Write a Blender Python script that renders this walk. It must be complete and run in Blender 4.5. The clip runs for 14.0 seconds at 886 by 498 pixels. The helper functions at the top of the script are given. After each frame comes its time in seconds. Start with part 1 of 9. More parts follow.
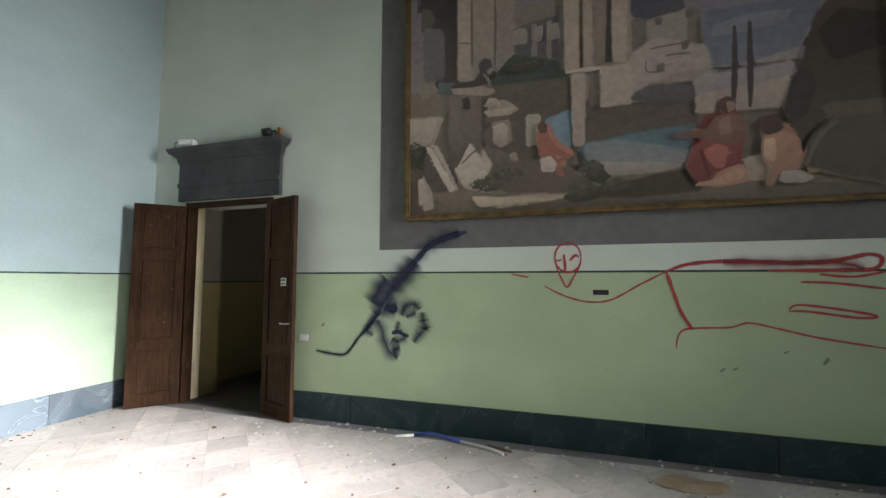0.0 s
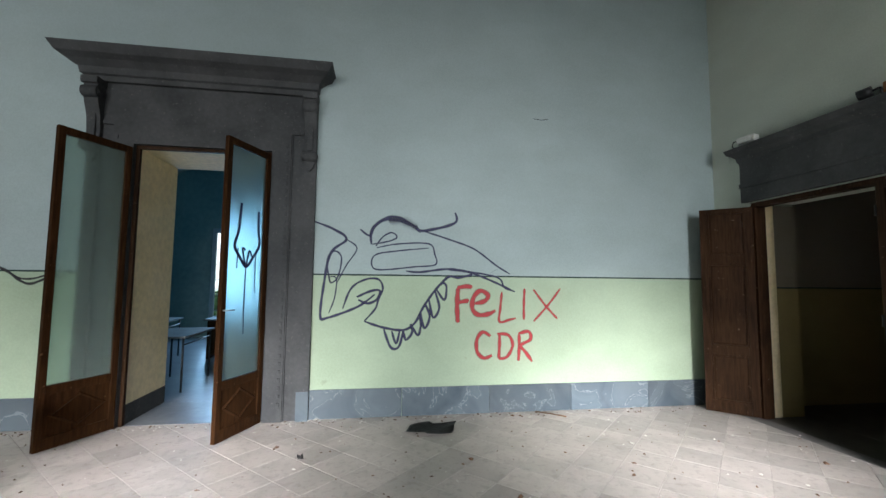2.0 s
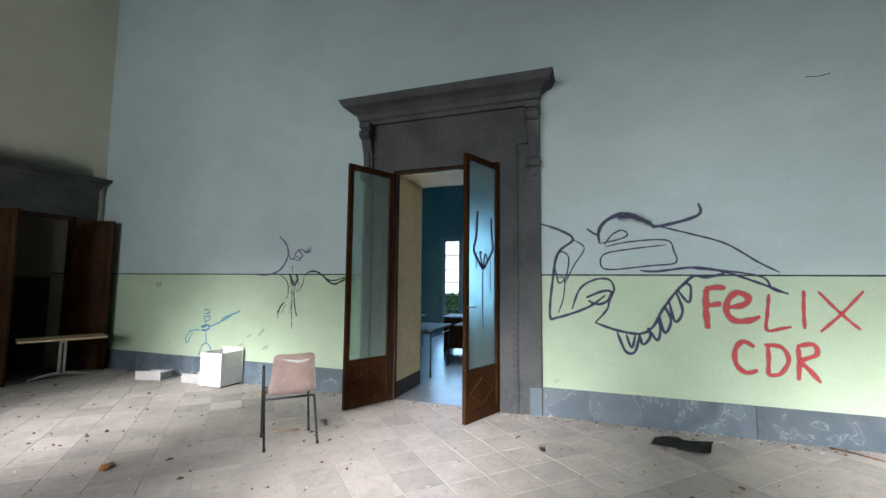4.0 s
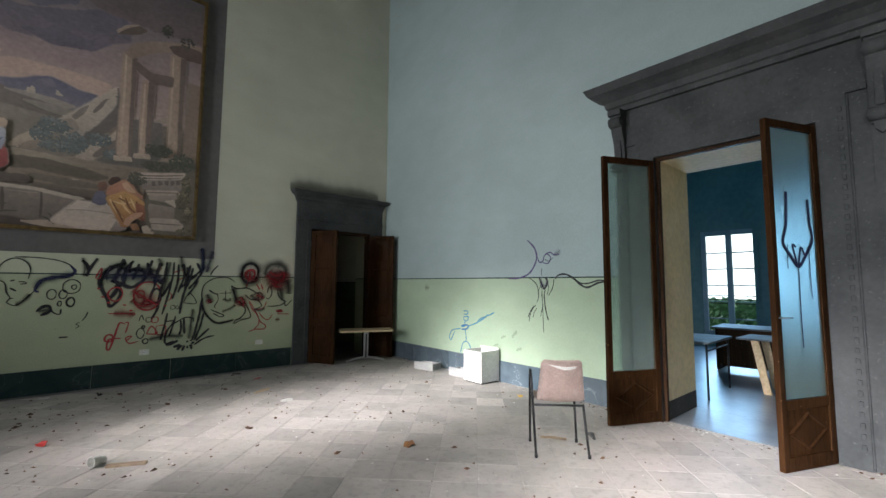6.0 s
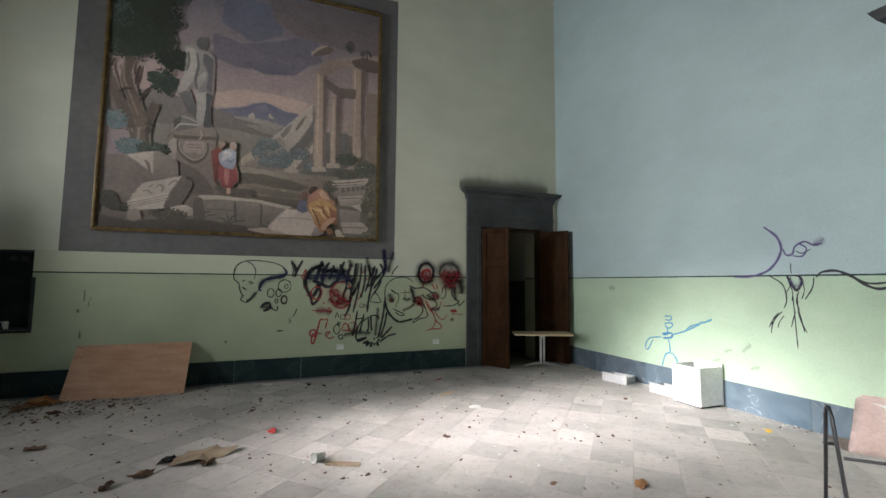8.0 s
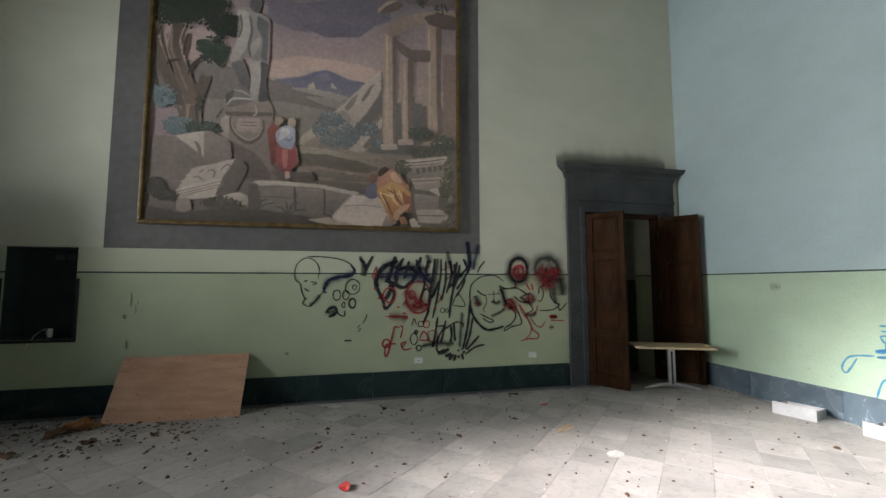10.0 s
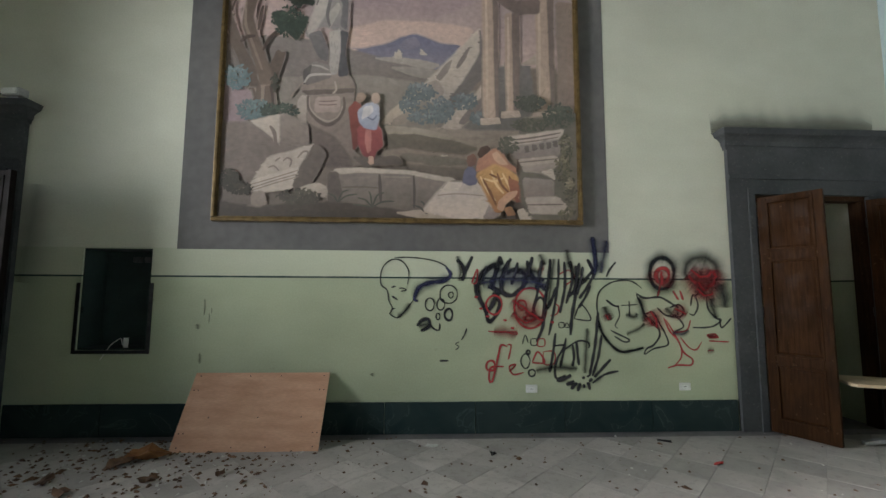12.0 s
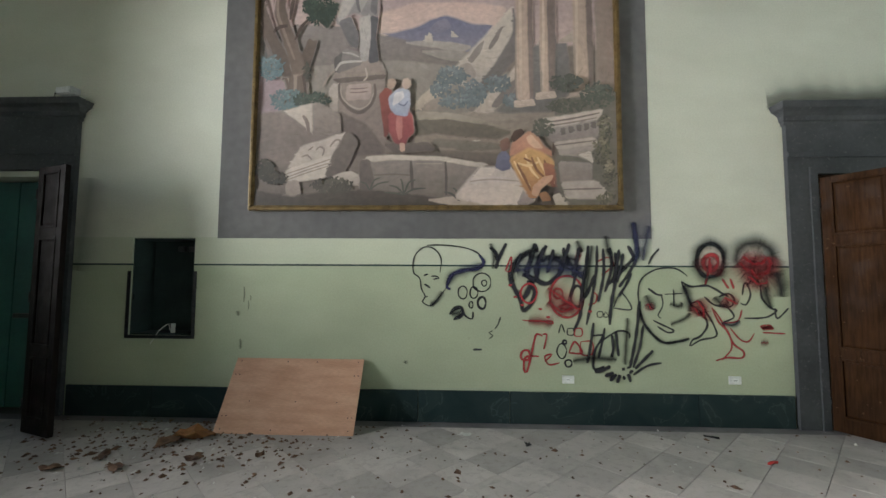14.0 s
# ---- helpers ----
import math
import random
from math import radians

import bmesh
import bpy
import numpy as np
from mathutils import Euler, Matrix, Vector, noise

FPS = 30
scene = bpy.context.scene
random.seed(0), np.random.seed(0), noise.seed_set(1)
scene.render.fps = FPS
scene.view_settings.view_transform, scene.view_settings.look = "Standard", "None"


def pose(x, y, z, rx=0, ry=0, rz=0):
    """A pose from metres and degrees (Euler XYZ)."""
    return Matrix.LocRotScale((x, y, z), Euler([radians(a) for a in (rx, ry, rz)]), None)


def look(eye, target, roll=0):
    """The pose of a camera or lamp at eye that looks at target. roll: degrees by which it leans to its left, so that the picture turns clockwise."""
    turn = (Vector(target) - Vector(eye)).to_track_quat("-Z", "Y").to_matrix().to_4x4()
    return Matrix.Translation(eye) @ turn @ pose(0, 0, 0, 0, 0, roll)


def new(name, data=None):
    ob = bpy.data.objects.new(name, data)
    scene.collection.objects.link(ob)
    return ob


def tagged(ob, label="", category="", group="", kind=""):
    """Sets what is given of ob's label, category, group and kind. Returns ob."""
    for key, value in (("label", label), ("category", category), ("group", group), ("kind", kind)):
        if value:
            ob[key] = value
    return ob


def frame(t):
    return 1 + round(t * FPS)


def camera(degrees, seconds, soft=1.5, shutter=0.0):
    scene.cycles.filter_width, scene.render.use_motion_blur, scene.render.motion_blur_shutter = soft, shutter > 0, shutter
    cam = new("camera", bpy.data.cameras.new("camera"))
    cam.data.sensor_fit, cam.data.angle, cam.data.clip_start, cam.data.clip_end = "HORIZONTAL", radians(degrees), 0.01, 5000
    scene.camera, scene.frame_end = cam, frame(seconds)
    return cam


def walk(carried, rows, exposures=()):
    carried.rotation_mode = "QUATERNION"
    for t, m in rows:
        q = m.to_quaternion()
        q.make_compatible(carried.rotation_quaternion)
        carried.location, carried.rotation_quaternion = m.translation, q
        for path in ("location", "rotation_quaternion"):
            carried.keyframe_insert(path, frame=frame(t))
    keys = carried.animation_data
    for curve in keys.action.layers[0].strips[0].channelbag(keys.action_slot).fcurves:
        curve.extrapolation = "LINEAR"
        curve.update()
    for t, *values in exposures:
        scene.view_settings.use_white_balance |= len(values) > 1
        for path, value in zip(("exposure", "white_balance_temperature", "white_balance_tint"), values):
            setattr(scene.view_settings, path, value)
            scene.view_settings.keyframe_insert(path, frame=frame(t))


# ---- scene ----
cam = camera(93.4, 14.0)
PATH = [
    (0, (0.274, 0.098, 1.497), (-0.336, 1.997, 1.644), -0.0),
    (0.5, (0.076, 0.041, 1.458), (-1.026, 1.702, 1.627), 0.3),
    (1, (-0.049, -0.078, 1.478), (-1.582, 1.197, 1.641), 0.3),
    (1.5, (-0.145, -0.144, 1.453), (-1.988, 0.614, 1.626), 0.4),
    (2, (-0.14, -0.248, 1.51), (-2.112, 0.053, 1.663), 0.6),
    (2.5, (-0.11, -0.289, 1.467), (-2.103, -0.291, 1.634), 0.7),
    (2.7, (-0.078, -0.265, 1.461), (-2.069, -0.376, 1.626), 0.8),
    (4.8, (-0.007, -0.65, 1.476), (-1.743, -1.63, 1.639), 0.3),
    (5, (0.017, -0.686, 1.479), (-1.659, -1.765, 1.64), 0.3),
    (5.5, (-0.056, -0.796, 1.449), (-1.518, -2.151, 1.617), 0.4),
    (6, (-0.051, -0.854, 1.464), (-1.347, -2.367, 1.633), 0.4),
    (6.5, (-0.035, -0.929, 1.454), (-1.098, -2.615, 1.622), 0.4),
    (7, (0.058, -1.068, 1.478), (-0.854, -2.841, 1.638), 0.3),
    (7.5, (0.027, -1.309, 1.461), (-0.751, -3.145, 1.62), 0.4),
    (8, (0.11, -1.602, 1.467), (-0.604, -3.463, 1.628), 0.4),
    (8.2, (0.117, -1.731, 1.465), (-0.584, -3.598, 1.624), 0.3),
    (10.3, (0.204, -3.231, 1.429), (-0.194, -5.183, 1.604), 0.1),
    (10.5, (0.218, -3.399, 1.437), (-0.14, -5.359, 1.614), 0.2),
    (11, (0.256, -3.74, 1.481), (-0.027, -5.713, 1.642), 0.2),
    (11.5, (0.295, -3.989, 1.45), (0.182, -5.978, 1.627), 0.4),
    (12, (0.328, -4.121, 1.458), (0.239, -6.11, 1.647), 0.3),
    (12.5, (0.302, -4.158, 1.462), (0.278, -6.148, 1.658), 0.2),
    (13, (0.299, -4.183, 1.457), (0.324, -6.174, 1.65), 0.4),
    (13.5, (0.303, -4.197, 1.447), (0.361, -6.191, 1.588), 0.3),
    (14, (0.3, -4.194, 1.443), (0.379, -6.187, 1.581), 0.3),
]
walk(cam, [(t, look(eye, target, roll)) for t, eye, target, roll in PATH],
     [(0, 0.52), (1, 0.18), (2, -0.18), (5, -0.1), (6.5, 0.1), (7.5, 0.35), (10.5, 0.42), (12, 0.9), (14, 1.25)])

# ---- world, light ----
XB, XE, YA, YC, TOP = -4.96, 6.4, 4.083, -8.5, 8.2
LINE = 1.57
WINDOWS_Y = (2.0, -2.2, -5.9)

world = bpy.data.worlds.new("world")
scene.world = world
world.use_nodes = True
wn = world.node_tree
sky = wn.nodes.new("ShaderNodeTexSky")
sky.sky_type, sky.sun_disc, sky.sun_elevation, sky.sun_rotation = "NISHITA", False, radians(35), radians(90)
wn.links.new(sky.outputs[0], wn.nodes["Background"].inputs[0])
wn.nodes["Background"].inputs[1].default_value = 0.15


def area(name, m, width, height, watts, colour, spread=180):
    lamp = bpy.data.lights.new(name, "AREA")
    lamp.shape, lamp.size, lamp.size_y, lamp.energy, lamp.color, lamp.spread = "RECTANGLE", width, height, watts, colour, radians(spread)
    ob = new(name, lamp)
    ob.matrix_world = m
    return ob


DAY = (0.92, 0.96, 0.99)
for wy, watts, aim, spread in zip(WINDOWS_Y, (72, 42, 106), (1.3, 0.8, 3.8), (52, 58, 88)):
    area("window_daylight", look((XE - 0.02, wy, 3.0), (XE - 8, wy, aim)), 1.4, 3.2, watts, DAY, spread)
for wy, ty, watts in ((2.0, 2.4, 64), (-5.9, -5.4, 54), (-2.2, -1.9, 62)):
    area("window_beam", look((XE - 0.04, wy, 4.0), (-3.1, ty, 0.0)), 1.2, 1.4, watts, (1.0, 0.97, 0.98), 20)
area("far_window_daylight", look((-11.9, -4.1, 1.9), (-6, -2.6, 1.5)), 1.1, 2.4, 95, (0.31, 0.63, 1.0), 160)

# ---- materials ----


def material(name):
    m = bpy.data.materials.new(name)
    m.use_nodes = True
    t = m.node_tree
    return m, t, t.nodes["Principled BSDF"]


def noise_ramp(t, scale, a, b, detail=6, stretch=None, lo=0.35, hi=0.65):
    co = t.nodes.new("ShaderNodeTexCoord")
    n = t.nodes.new("ShaderNodeTexNoise")
    n.inputs["Scale"].default_value, n.inputs["Detail"].default_value = scale, detail
    src = co.outputs["Object"]
    if stretch:
        mp = t.nodes.new("ShaderNodeMapping")
        mp.inputs["Scale"].default_value = stretch
        t.links.new(src, mp.inputs[0])
        src = mp.outputs[0]
    t.links.new(src, n.inputs["Vector"])
    r = t.nodes.new("ShaderNodeValToRGB")
    r.color_ramp.elements[0].position, r.color_ramp.elements[0].color = lo, (*a, 1)
    r.color_ramp.elements[1].position, r.color_ramp.elements[1].color = hi, (*b, 1)
    t.links.new(n.outputs[0], r.inputs[0])
    return r.outputs[0], n.outputs[0]


def mix(t, a, b, fac, mode="MIX"):
    n = t.nodes.new("ShaderNodeMix")
    n.data_type, n.blend_type = "RGBA", mode
    for value, i in ((fac, 0), (a, 6), (b, 7)):
        if isinstance(value, (float, int)):
            n.inputs[i].default_value = value
        elif isinstance(value, tuple):
            n.inputs[i].default_value = (*value, 1)
        else:
            t.links.new(value, n.inputs[i])
    return n.outputs[2]


def calc(t, op, a, b=0.0):
    n = t.nodes.new("ShaderNodeMath")
    n.operation = op
    for i, value in enumerate((a, b)):
        if isinstance(value, (float, int)):
            n.inputs[i].default_value = value
        else:
            t.links.new(value, n.inputs[i])
    return n.outputs[0]


def bump(t, p, height, strength=0.2, distance=0.01):
    n = t.nodes.new("ShaderNodeBump")
    n.inputs["Strength"].default_value, n.inputs["Distance"].default_value = strength, distance
    t.links.new(height, n.inputs["Height"])
    t.links.new(n.outputs[0], p.inputs["Normal"])


def plain(name, a, b, scale=8.0, rough=0.6, metal=0.0, relief=0.15, stretch=None, per_piece=0.0, wear=None, wear_scale=30.0, shine=0.5):
    """A surface that wanders between two colours, with fine grain and some wear."""
    m, t, p = material(name)
    colour, height = noise_ramp(t, scale, a, b, stretch=stretch)
    fine, fine_h = noise_ramp(t, scale * 9, (0.85, 0.85, 0.85), (1.1, 1.1, 1.1), stretch=stretch)
    colour = mix(t, colour, fine, 0.6, "MULTIPLY")
    if per_piece:
        info = t.nodes.new("ShaderNodeObjectInfo")
        k = calc(t, "ADD", calc(t, "MULTIPLY", info.outputs["Random"], per_piece), 1 - per_piece / 2)
        comb = t.nodes.new("ShaderNodeCombineColor")
        for i in range(3):
            t.links.new(k, comb.inputs[i])
        colour = mix(t, colour, comb.outputs[0], 1.0, "MULTIPLY")
    if wear:
        w, _ = noise_ramp(t, wear_scale, (0, 0, 0), (1, 1, 1), lo=0.62, hi=0.72)
        colour = mix(t, colour, wear, w)
    t.links.new(colour, p.inputs["Base Color"])
    p.inputs["Roughness"].default_value, p.inputs["Metallic"].default_value = rough, metal
    p.inputs["Specular IOR Level"].default_value = shine
    bump(t, p, fine_h, relief)
    return m


def timber(name, dark, light, worn, shine=0.12):
    """Old varnished wood: fine upright grain, cloudy fading and small chips."""
    m, t, p = material(name)
    colour, height = noise_ramp(t, 9, dark, light, stretch=(6, 6, 0.45), lo=0.22, hi=0.78)
    cloud, _ = noise_ramp(t, 2.2, (0.58, 0.58, 0.58), (1.4, 1.36, 1.28), detail=4, stretch=(1, 1, 0.6), lo=0.3, hi=0.7)
    colour = mix(t, colour, cloud, 1.0, "MULTIPLY")
    fine, fine_h = noise_ramp(t, 70, (0.9, 0.9, 0.9), (1.08, 1.08, 1.08), stretch=(1, 1, 0.2))
    colour = mix(t, colour, fine, 0.7, "MULTIPLY")
    chip, _ = noise_ramp(t, 26, (0, 0, 0), (1, 1, 1), detail=9, lo=0.68, hi=0.73)
    colour = mix(t, colour, worn, calc(t, "MULTIPLY", chip, 0.7))
    t.links.new(colour, p.inputs["Base Color"])
    rough, _ = noise_ramp(t, 6, (0.42, 0.42, 0.42), (0.7, 0.7, 0.7))
    t.links.new(rough, p.inputs["Roughness"])
    p.inputs["Specular IOR Level"].default_value = shine
    bump(t, p, fine_h, 0.2)
    return m


def wall_paint(name, upper, lower, split=LINE, second=None):
    """Matt wall paint in two colours with a dark line between them, blotched and scuffed."""
    m, t, p = material(name)
    co = t.nodes.new("ShaderNodeTexCoord")
    sep = t.nodes.new("ShaderNodeSeparateXYZ")
    t.links.new(co.outputs["Object"], sep.inputs[0])
    z = sep.outputs[2]
    if second:
        edge_z, edge_x = second
        extra = calc(t, "MULTIPLY", calc(t, "LESS_THAN", z, edge_z), calc(t, "GREATER_THAN", sep.outputs[0], edge_x))
    low = calc(t, "LESS_THAN", z, split)
    up = mix(t, upper, tuple(c * 0.9 for c in upper), noise_ramp(t, 0.7, (0, 0, 0), (1, 1, 1))[0])
    if second:
        up = mix(t, up, tuple(0.45 * a + 0.55 * b for a, b in zip(upper, lower)), extra)
    down = mix(t, lower, tuple(c * 0.86 for c in lower), noise_ramp(t, 0.9, (0, 0, 0), (1, 1, 1))[0])
    colour = mix(t, up, down, low)
    streak, _ = noise_ramp(t, 2.6, (0.95, 0.95, 0.935), (1.02, 1.02, 1.02), stretch=(0.7, 0.7, 1.6))
    colour = mix(t, colour, streak, 0.8, "MULTIPLY")
    grain, gh = noise_ramp(t, 60, (0.95, 0.95, 0.95), (1.03, 1.03, 1.03))
    colour = mix(t, colour, grain, 1.0, "MULTIPLY")
    # scuffs low down and scattered dirty spots
    spots, _ = noise_ramp(t, 5.5, (0, 0, 0), (1, 1, 1), detail=8, lo=0.70, hi=0.80)
    dirt = calc(t, "MULTIPLY", calc(t, "MULTIPLY", spots, 0.45), calc(t, "LESS_THAN", z, 1.0))
    colour = mix(t, colour, (0.16, 0.15, 0.10), dirt)
    # hand-ruled line, a little uneven
    wob, wobh = noise_ramp(t, 6, (0, 0, 0), (1, 1, 1))
    half = calc(t, "ADD", 0.006, calc(t, "MULTIPLY", wobh, 0.006))
    line = calc(t, "LESS_THAN", calc(t, "ABSOLUTE", calc(t, "SUBTRACT", z, split)), half)
    colour = mix(t, colour, (0.015, 0.04, 0.035), line)
    t.links.new(colour, p.inputs["Base Color"])
    p.inputs["Roughness"].default_value = 0.75
    wave, wh = noise_ramp(t, 9, (0, 0, 0), (1, 1, 1))
    bump(t, p, calc(t, "ADD", calc(t, "MULTIPLY", gh, 0.4), wh), 0.12, 0.01)
    return m


def marble(name, base, second, vein, scale=3.0, rough=0.45, per_piece=0.35, veins=0.6, dusty=1.6, grime=(), swept=False):
    m, t, p = material(name)
    co = t.nodes.new("ShaderNodeTexCoord")
    info = t.nodes.new("ShaderNodeObjectInfo")
    off = t.nodes.new("ShaderNodeVectorMath")
    off.operation = "ADD"
    comb = t.nodes.new("ShaderNodeCombineXYZ")
    t.links.new(calc(t, "MULTIPLY", info.outputs["Random"], 40.0), comb.inputs[0])
    geo = t.nodes.new("ShaderNodeNewGeometry")
    t.links.new(calc(t, "MULTIPLY", geo.outputs["Random Per Island"], 40.0), comb.inputs[1])
    t.links.new(geo.outputs["Position"], off.inputs[0])
    t.links.new(comb.outputs[0], off.inputs[1])
    n = t.nodes.new("ShaderNodeTexNoise")
    n.inputs["Scale"].default_value, n.inputs["Detail"].default_value, n.inputs["Distortion"].default_value = scale, 8, 1.2
    t.links.new(off.outputs[0], n.inputs["Vector"])
    cloud = mix(t, base, second, calc(t, "MULTIPLY", calc(t, "SUBTRACT", n.outputs[0], 0.3), 2.2))
    v = calc(t, "LESS_THAN", calc(t, "ABSOLUTE", calc(t, "SUBTRACT", n.outputs[0], 0.56)), 0.006)
    colour = mix(t, cloud, vein, calc(t, "MULTIPLY", v, veins))
    tone = calc(t, "FRACT", calc(t, "ADD", calc(t, "MULTIPLY", info.outputs["Random"], 7.3), calc(t, "MULTIPLY", geo.outputs["Random Per Island"], 5.1)))
    k = calc(t, "ADD", calc(t, "MULTIPLY", tone, per_piece), 1 - per_piece * 0.6)
    kc = t.nodes.new("ShaderNodeCombineColor")
    for i in range(3):
        t.links.new(k, kc.inputs[i])
    colour = mix(t, colour, kc.outputs[0], 1.0, "MULTIPLY")
    dust = t.nodes.new("ShaderNodeTexNoise")
    dust.inputs["Scale"].default_value, dust.inputs["Detail"].default_value = 0.8, 7
    t.links.new(geo.outputs["Position"], dust.inputs["Vector"])
    d = calc(t, "MULTIPLY", calc(t, "SUBTRACT", dust.outputs[0], 0.36), dusty)
    if swept:
        sep = t.nodes.new("ShaderNodeSeparateXYZ")
        t.links.new(geo.outputs["Position"], sep.inputs[0])
        north = calc(t, "MINIMUM", calc(t, "MAXIMUM", calc(t, "DIVIDE", calc(t, "ADD", sep.outputs[1], 9.6), 5.0), 0.3), 1.0)
        d = calc(t, "MULTIPLY", d, north)
    colour = mix(t, colour, (0.50, 0.46, 0.43), d)
    for size, lo, hi, much in grime:
        g = t.nodes.new("ShaderNodeTexNoise")
        g.inputs["Scale"].default_value, g.inputs["Detail"].default_value, g.inputs["Distortion"].default_value = size, 9, 0.6
        t.links.new(geo.outputs["Position"], g.inputs["Vector"])
        k = calc(t, "MULTIPLY", calc(t, "DIVIDE", calc(t, "SUBTRACT", g.outputs[0], lo), hi - lo), much)
        k = calc(t, "MINIMUM", calc(t, "MAXIMUM", k, 0.0), much)
        colour = mix(t, colour, (0.17, 0.155, 0.14), k)
    t.links.new(colour, p.inputs["Base Color"])
    t.links.new(calc(t, "ADD", rough, calc(t, "MULTIPLY", dust.outputs[0], 0.35)), p.inputs["Roughness"])
    bump(t, p, dust.outputs[0], 0.08)
    return m


def glass(name, tint, rough, clear):
    """Old glass: part see-through, part gloss, filmed with dust."""
    m, t, p = material(name)
    colour, h = noise_ramp(t, 60, tint, tuple(min(1, c * 1.1) for c in tint), stretch=(1, 1, 1))
    t.links.new(colour, p.inputs["Base Color"])
    p.inputs["Roughness"].default_value, p.inputs["Transmission Weight"].default_value, p.inputs["IOR"].default_value = rough, clear, 1.3
    bump(t, p, h, 0.5, 0.004)
    return m


def spray(name, colour, strength=1.0, soft=0.5):
    """Spray paint laid on a strip: dense along the middle, speckled and thin to both sides."""
    m, t, p = material(name)
    uv = t.nodes.new("ShaderNodeUVMap")
    sep = t.nodes.new("ShaderNodeSeparateXYZ")
    t.links.new(uv.outputs[0], sep.inputs[0])
    d = calc(t, "ABSOLUTE", calc(t, "SUBTRACT", calc(t, "MULTIPLY", sep.outputs[1], 2.0), 1.0))
    n, nh = noise_ramp(t, 220, (0, 0, 0), (1, 1, 1))
    a = calc(t, "DIVIDE", calc(t, "SUBTRACT", 1.0, d), soft)
    a = calc(t, "MINIMUM", calc(t, "MAXIMUM", a, 0.0), 1.0)
    a = calc(t, "MULTIPLY", calc(t, "POWER", a, 1.3 if soft < 1 else 1.7), strength)
    a = calc(t, "MULTIPLY", a, calc(t, "ADD", 0.75, calc(t, "MULTIPLY", nh, 0.5)))
    a = calc(t, "MINIMUM", a, 1.0)
    p.inputs["Base Color"].default_value = (*colour, 1)
    p.inputs["Roughness"].default_value = 0.6
    t.links.new(a, p.inputs["Alpha"])
    return m


# west wall: the cool cast of the daylight is put into a bluer paint
WALL_B = wall_paint("daylit_paint_west", (0.395, 0.49, 0.50), (0.42, 0.535, 0.39))
WALL_A = wall_paint("paint_north", (0.61, 0.66, 0.59), (0.425, 0.515, 0.33))
WALL_C = wall_paint("paint_south", (0.63, 0.63, 0.525), (0.445, 0.485, 0.335), second=(1.86, -1.65))
CEIL = plain("ceiling_plaster", (0.22, 0.20, 0.17), (0.3, 0.28, 0.24), 1.5, 0.9)
GREY = plain("grey_stone_paint", (0.051, 0.0545, 0.0575), (0.079, 0.082, 0.085), 2.5, 0.75, relief=0.25, wear=(0.11, 0.11, 0.108), wear_scale=34, shine=0.15)
BAND = plain("grey_wall_band", (0.118, 0.112, 0.112), (0.15, 0.142, 0.138), 1.2, 0.8)
WOOD = timber("dark_walnut", (0.019, 0.0098, 0.0055), (0.054, 0.028, 0.0155), (0.16, 0.115, 0.08), 0.06)
WOOD_RED = timber("red_brown_door_wood", (0.017, 0.0078, 0.0034), (0.048, 0.0215, 0.009), (0.12, 0.07, 0.04), 0.04)
# near-black copy of the door wood: the backlit leaves' shade is in its colour
WOOD_SHADED = timber("shaded_door_wood", (0.004, 0.003, 0.003), (0.011, 0.007, 0.006), (0.03, 0.02, 0.016), 0.08)
SLAB = marble("dark_blue_marble", (0.045, 0.075, 0.10), (0.11, 0.15, 0.18), (0.55, 0.6, 0.62), 2.2, 0.3, 0.5, 0.22, 0.25)
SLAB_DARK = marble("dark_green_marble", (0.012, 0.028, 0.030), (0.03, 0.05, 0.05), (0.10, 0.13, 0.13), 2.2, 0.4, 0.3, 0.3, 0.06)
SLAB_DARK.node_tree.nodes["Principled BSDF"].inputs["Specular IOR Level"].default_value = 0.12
TILE = marble("grey_marble_tile", (0.38, 0.352, 0.334), (0.52, 0.48, 0.455), (0.5, 0.48, 0.46), 1.6, 0.46, 0.42, 0.15, 2.3, ((2.2, 0.48, 0.72, 0.3), (17, 0.52, 0.72, 0.34), (60, 0.60, 0.70, 0.3)), True)
JOINT = plain("tile_joint", (0.27, 0.25, 0.235), (0.40, 0.37, 0.35), 5, 0.9)
GILT = plain("worn_gilt", (0.11, 0.07, 0.025), (0.2, 0.13, 0.05), 12, 0.45, 0.4, wear=(0.08, 0.05, 0.02))
CREAM = plain("cream_reveal_paint", (0.80, 0.67, 0.42), (0.85, 0.73, 0.5), 2, 0.75)
TEAL = plain("far_room_paint", (0.20, 0.33, 0.33), (0.27, 0.40, 0.39), 1, 0.8)
OCHRE = plain("ochre_paint", (0.30, 0.25, 0.13), (0.36, 0.30, 0.17), 1.5, 0.8)
GREEN_DARK = plain("dark_green_paint", (0.012, 0.07, 0.06), (0.02, 0.10, 0.085), 2, 0.5)
BLACK = plain("black_metal", (0.012, 0.012, 0.014), (0.03, 0.03, 0.032), 20, 0.4, 0.3)
STEEL = plain("grey_steel", (0.35, 0.35, 0.36), (0.5, 0.5, 0.5), 10, 0.35, 0.7)
WHITE = plain("white_laminate", (0.74, 0.74, 0.72), (0.8, 0.8, 0.79), 4, 0.4)
PLASTIC = plain("white_plastic", (0.66, 0.66, 0.64), (0.75, 0.75, 0.72), 6, 0.4)
GREY_BOARD = plain("grey_laminate", (0.36, 0.36, 0.36), (0.46, 0.46, 0.45), 5, 0.5)
PINK = plain("dusty_pink_plastic", (0.50, 0.38, 0.34), (0.60, 0.47, 0.43), 6, 0.5, wear=(0.66, 0.58, 0.54), wear_scale=9)
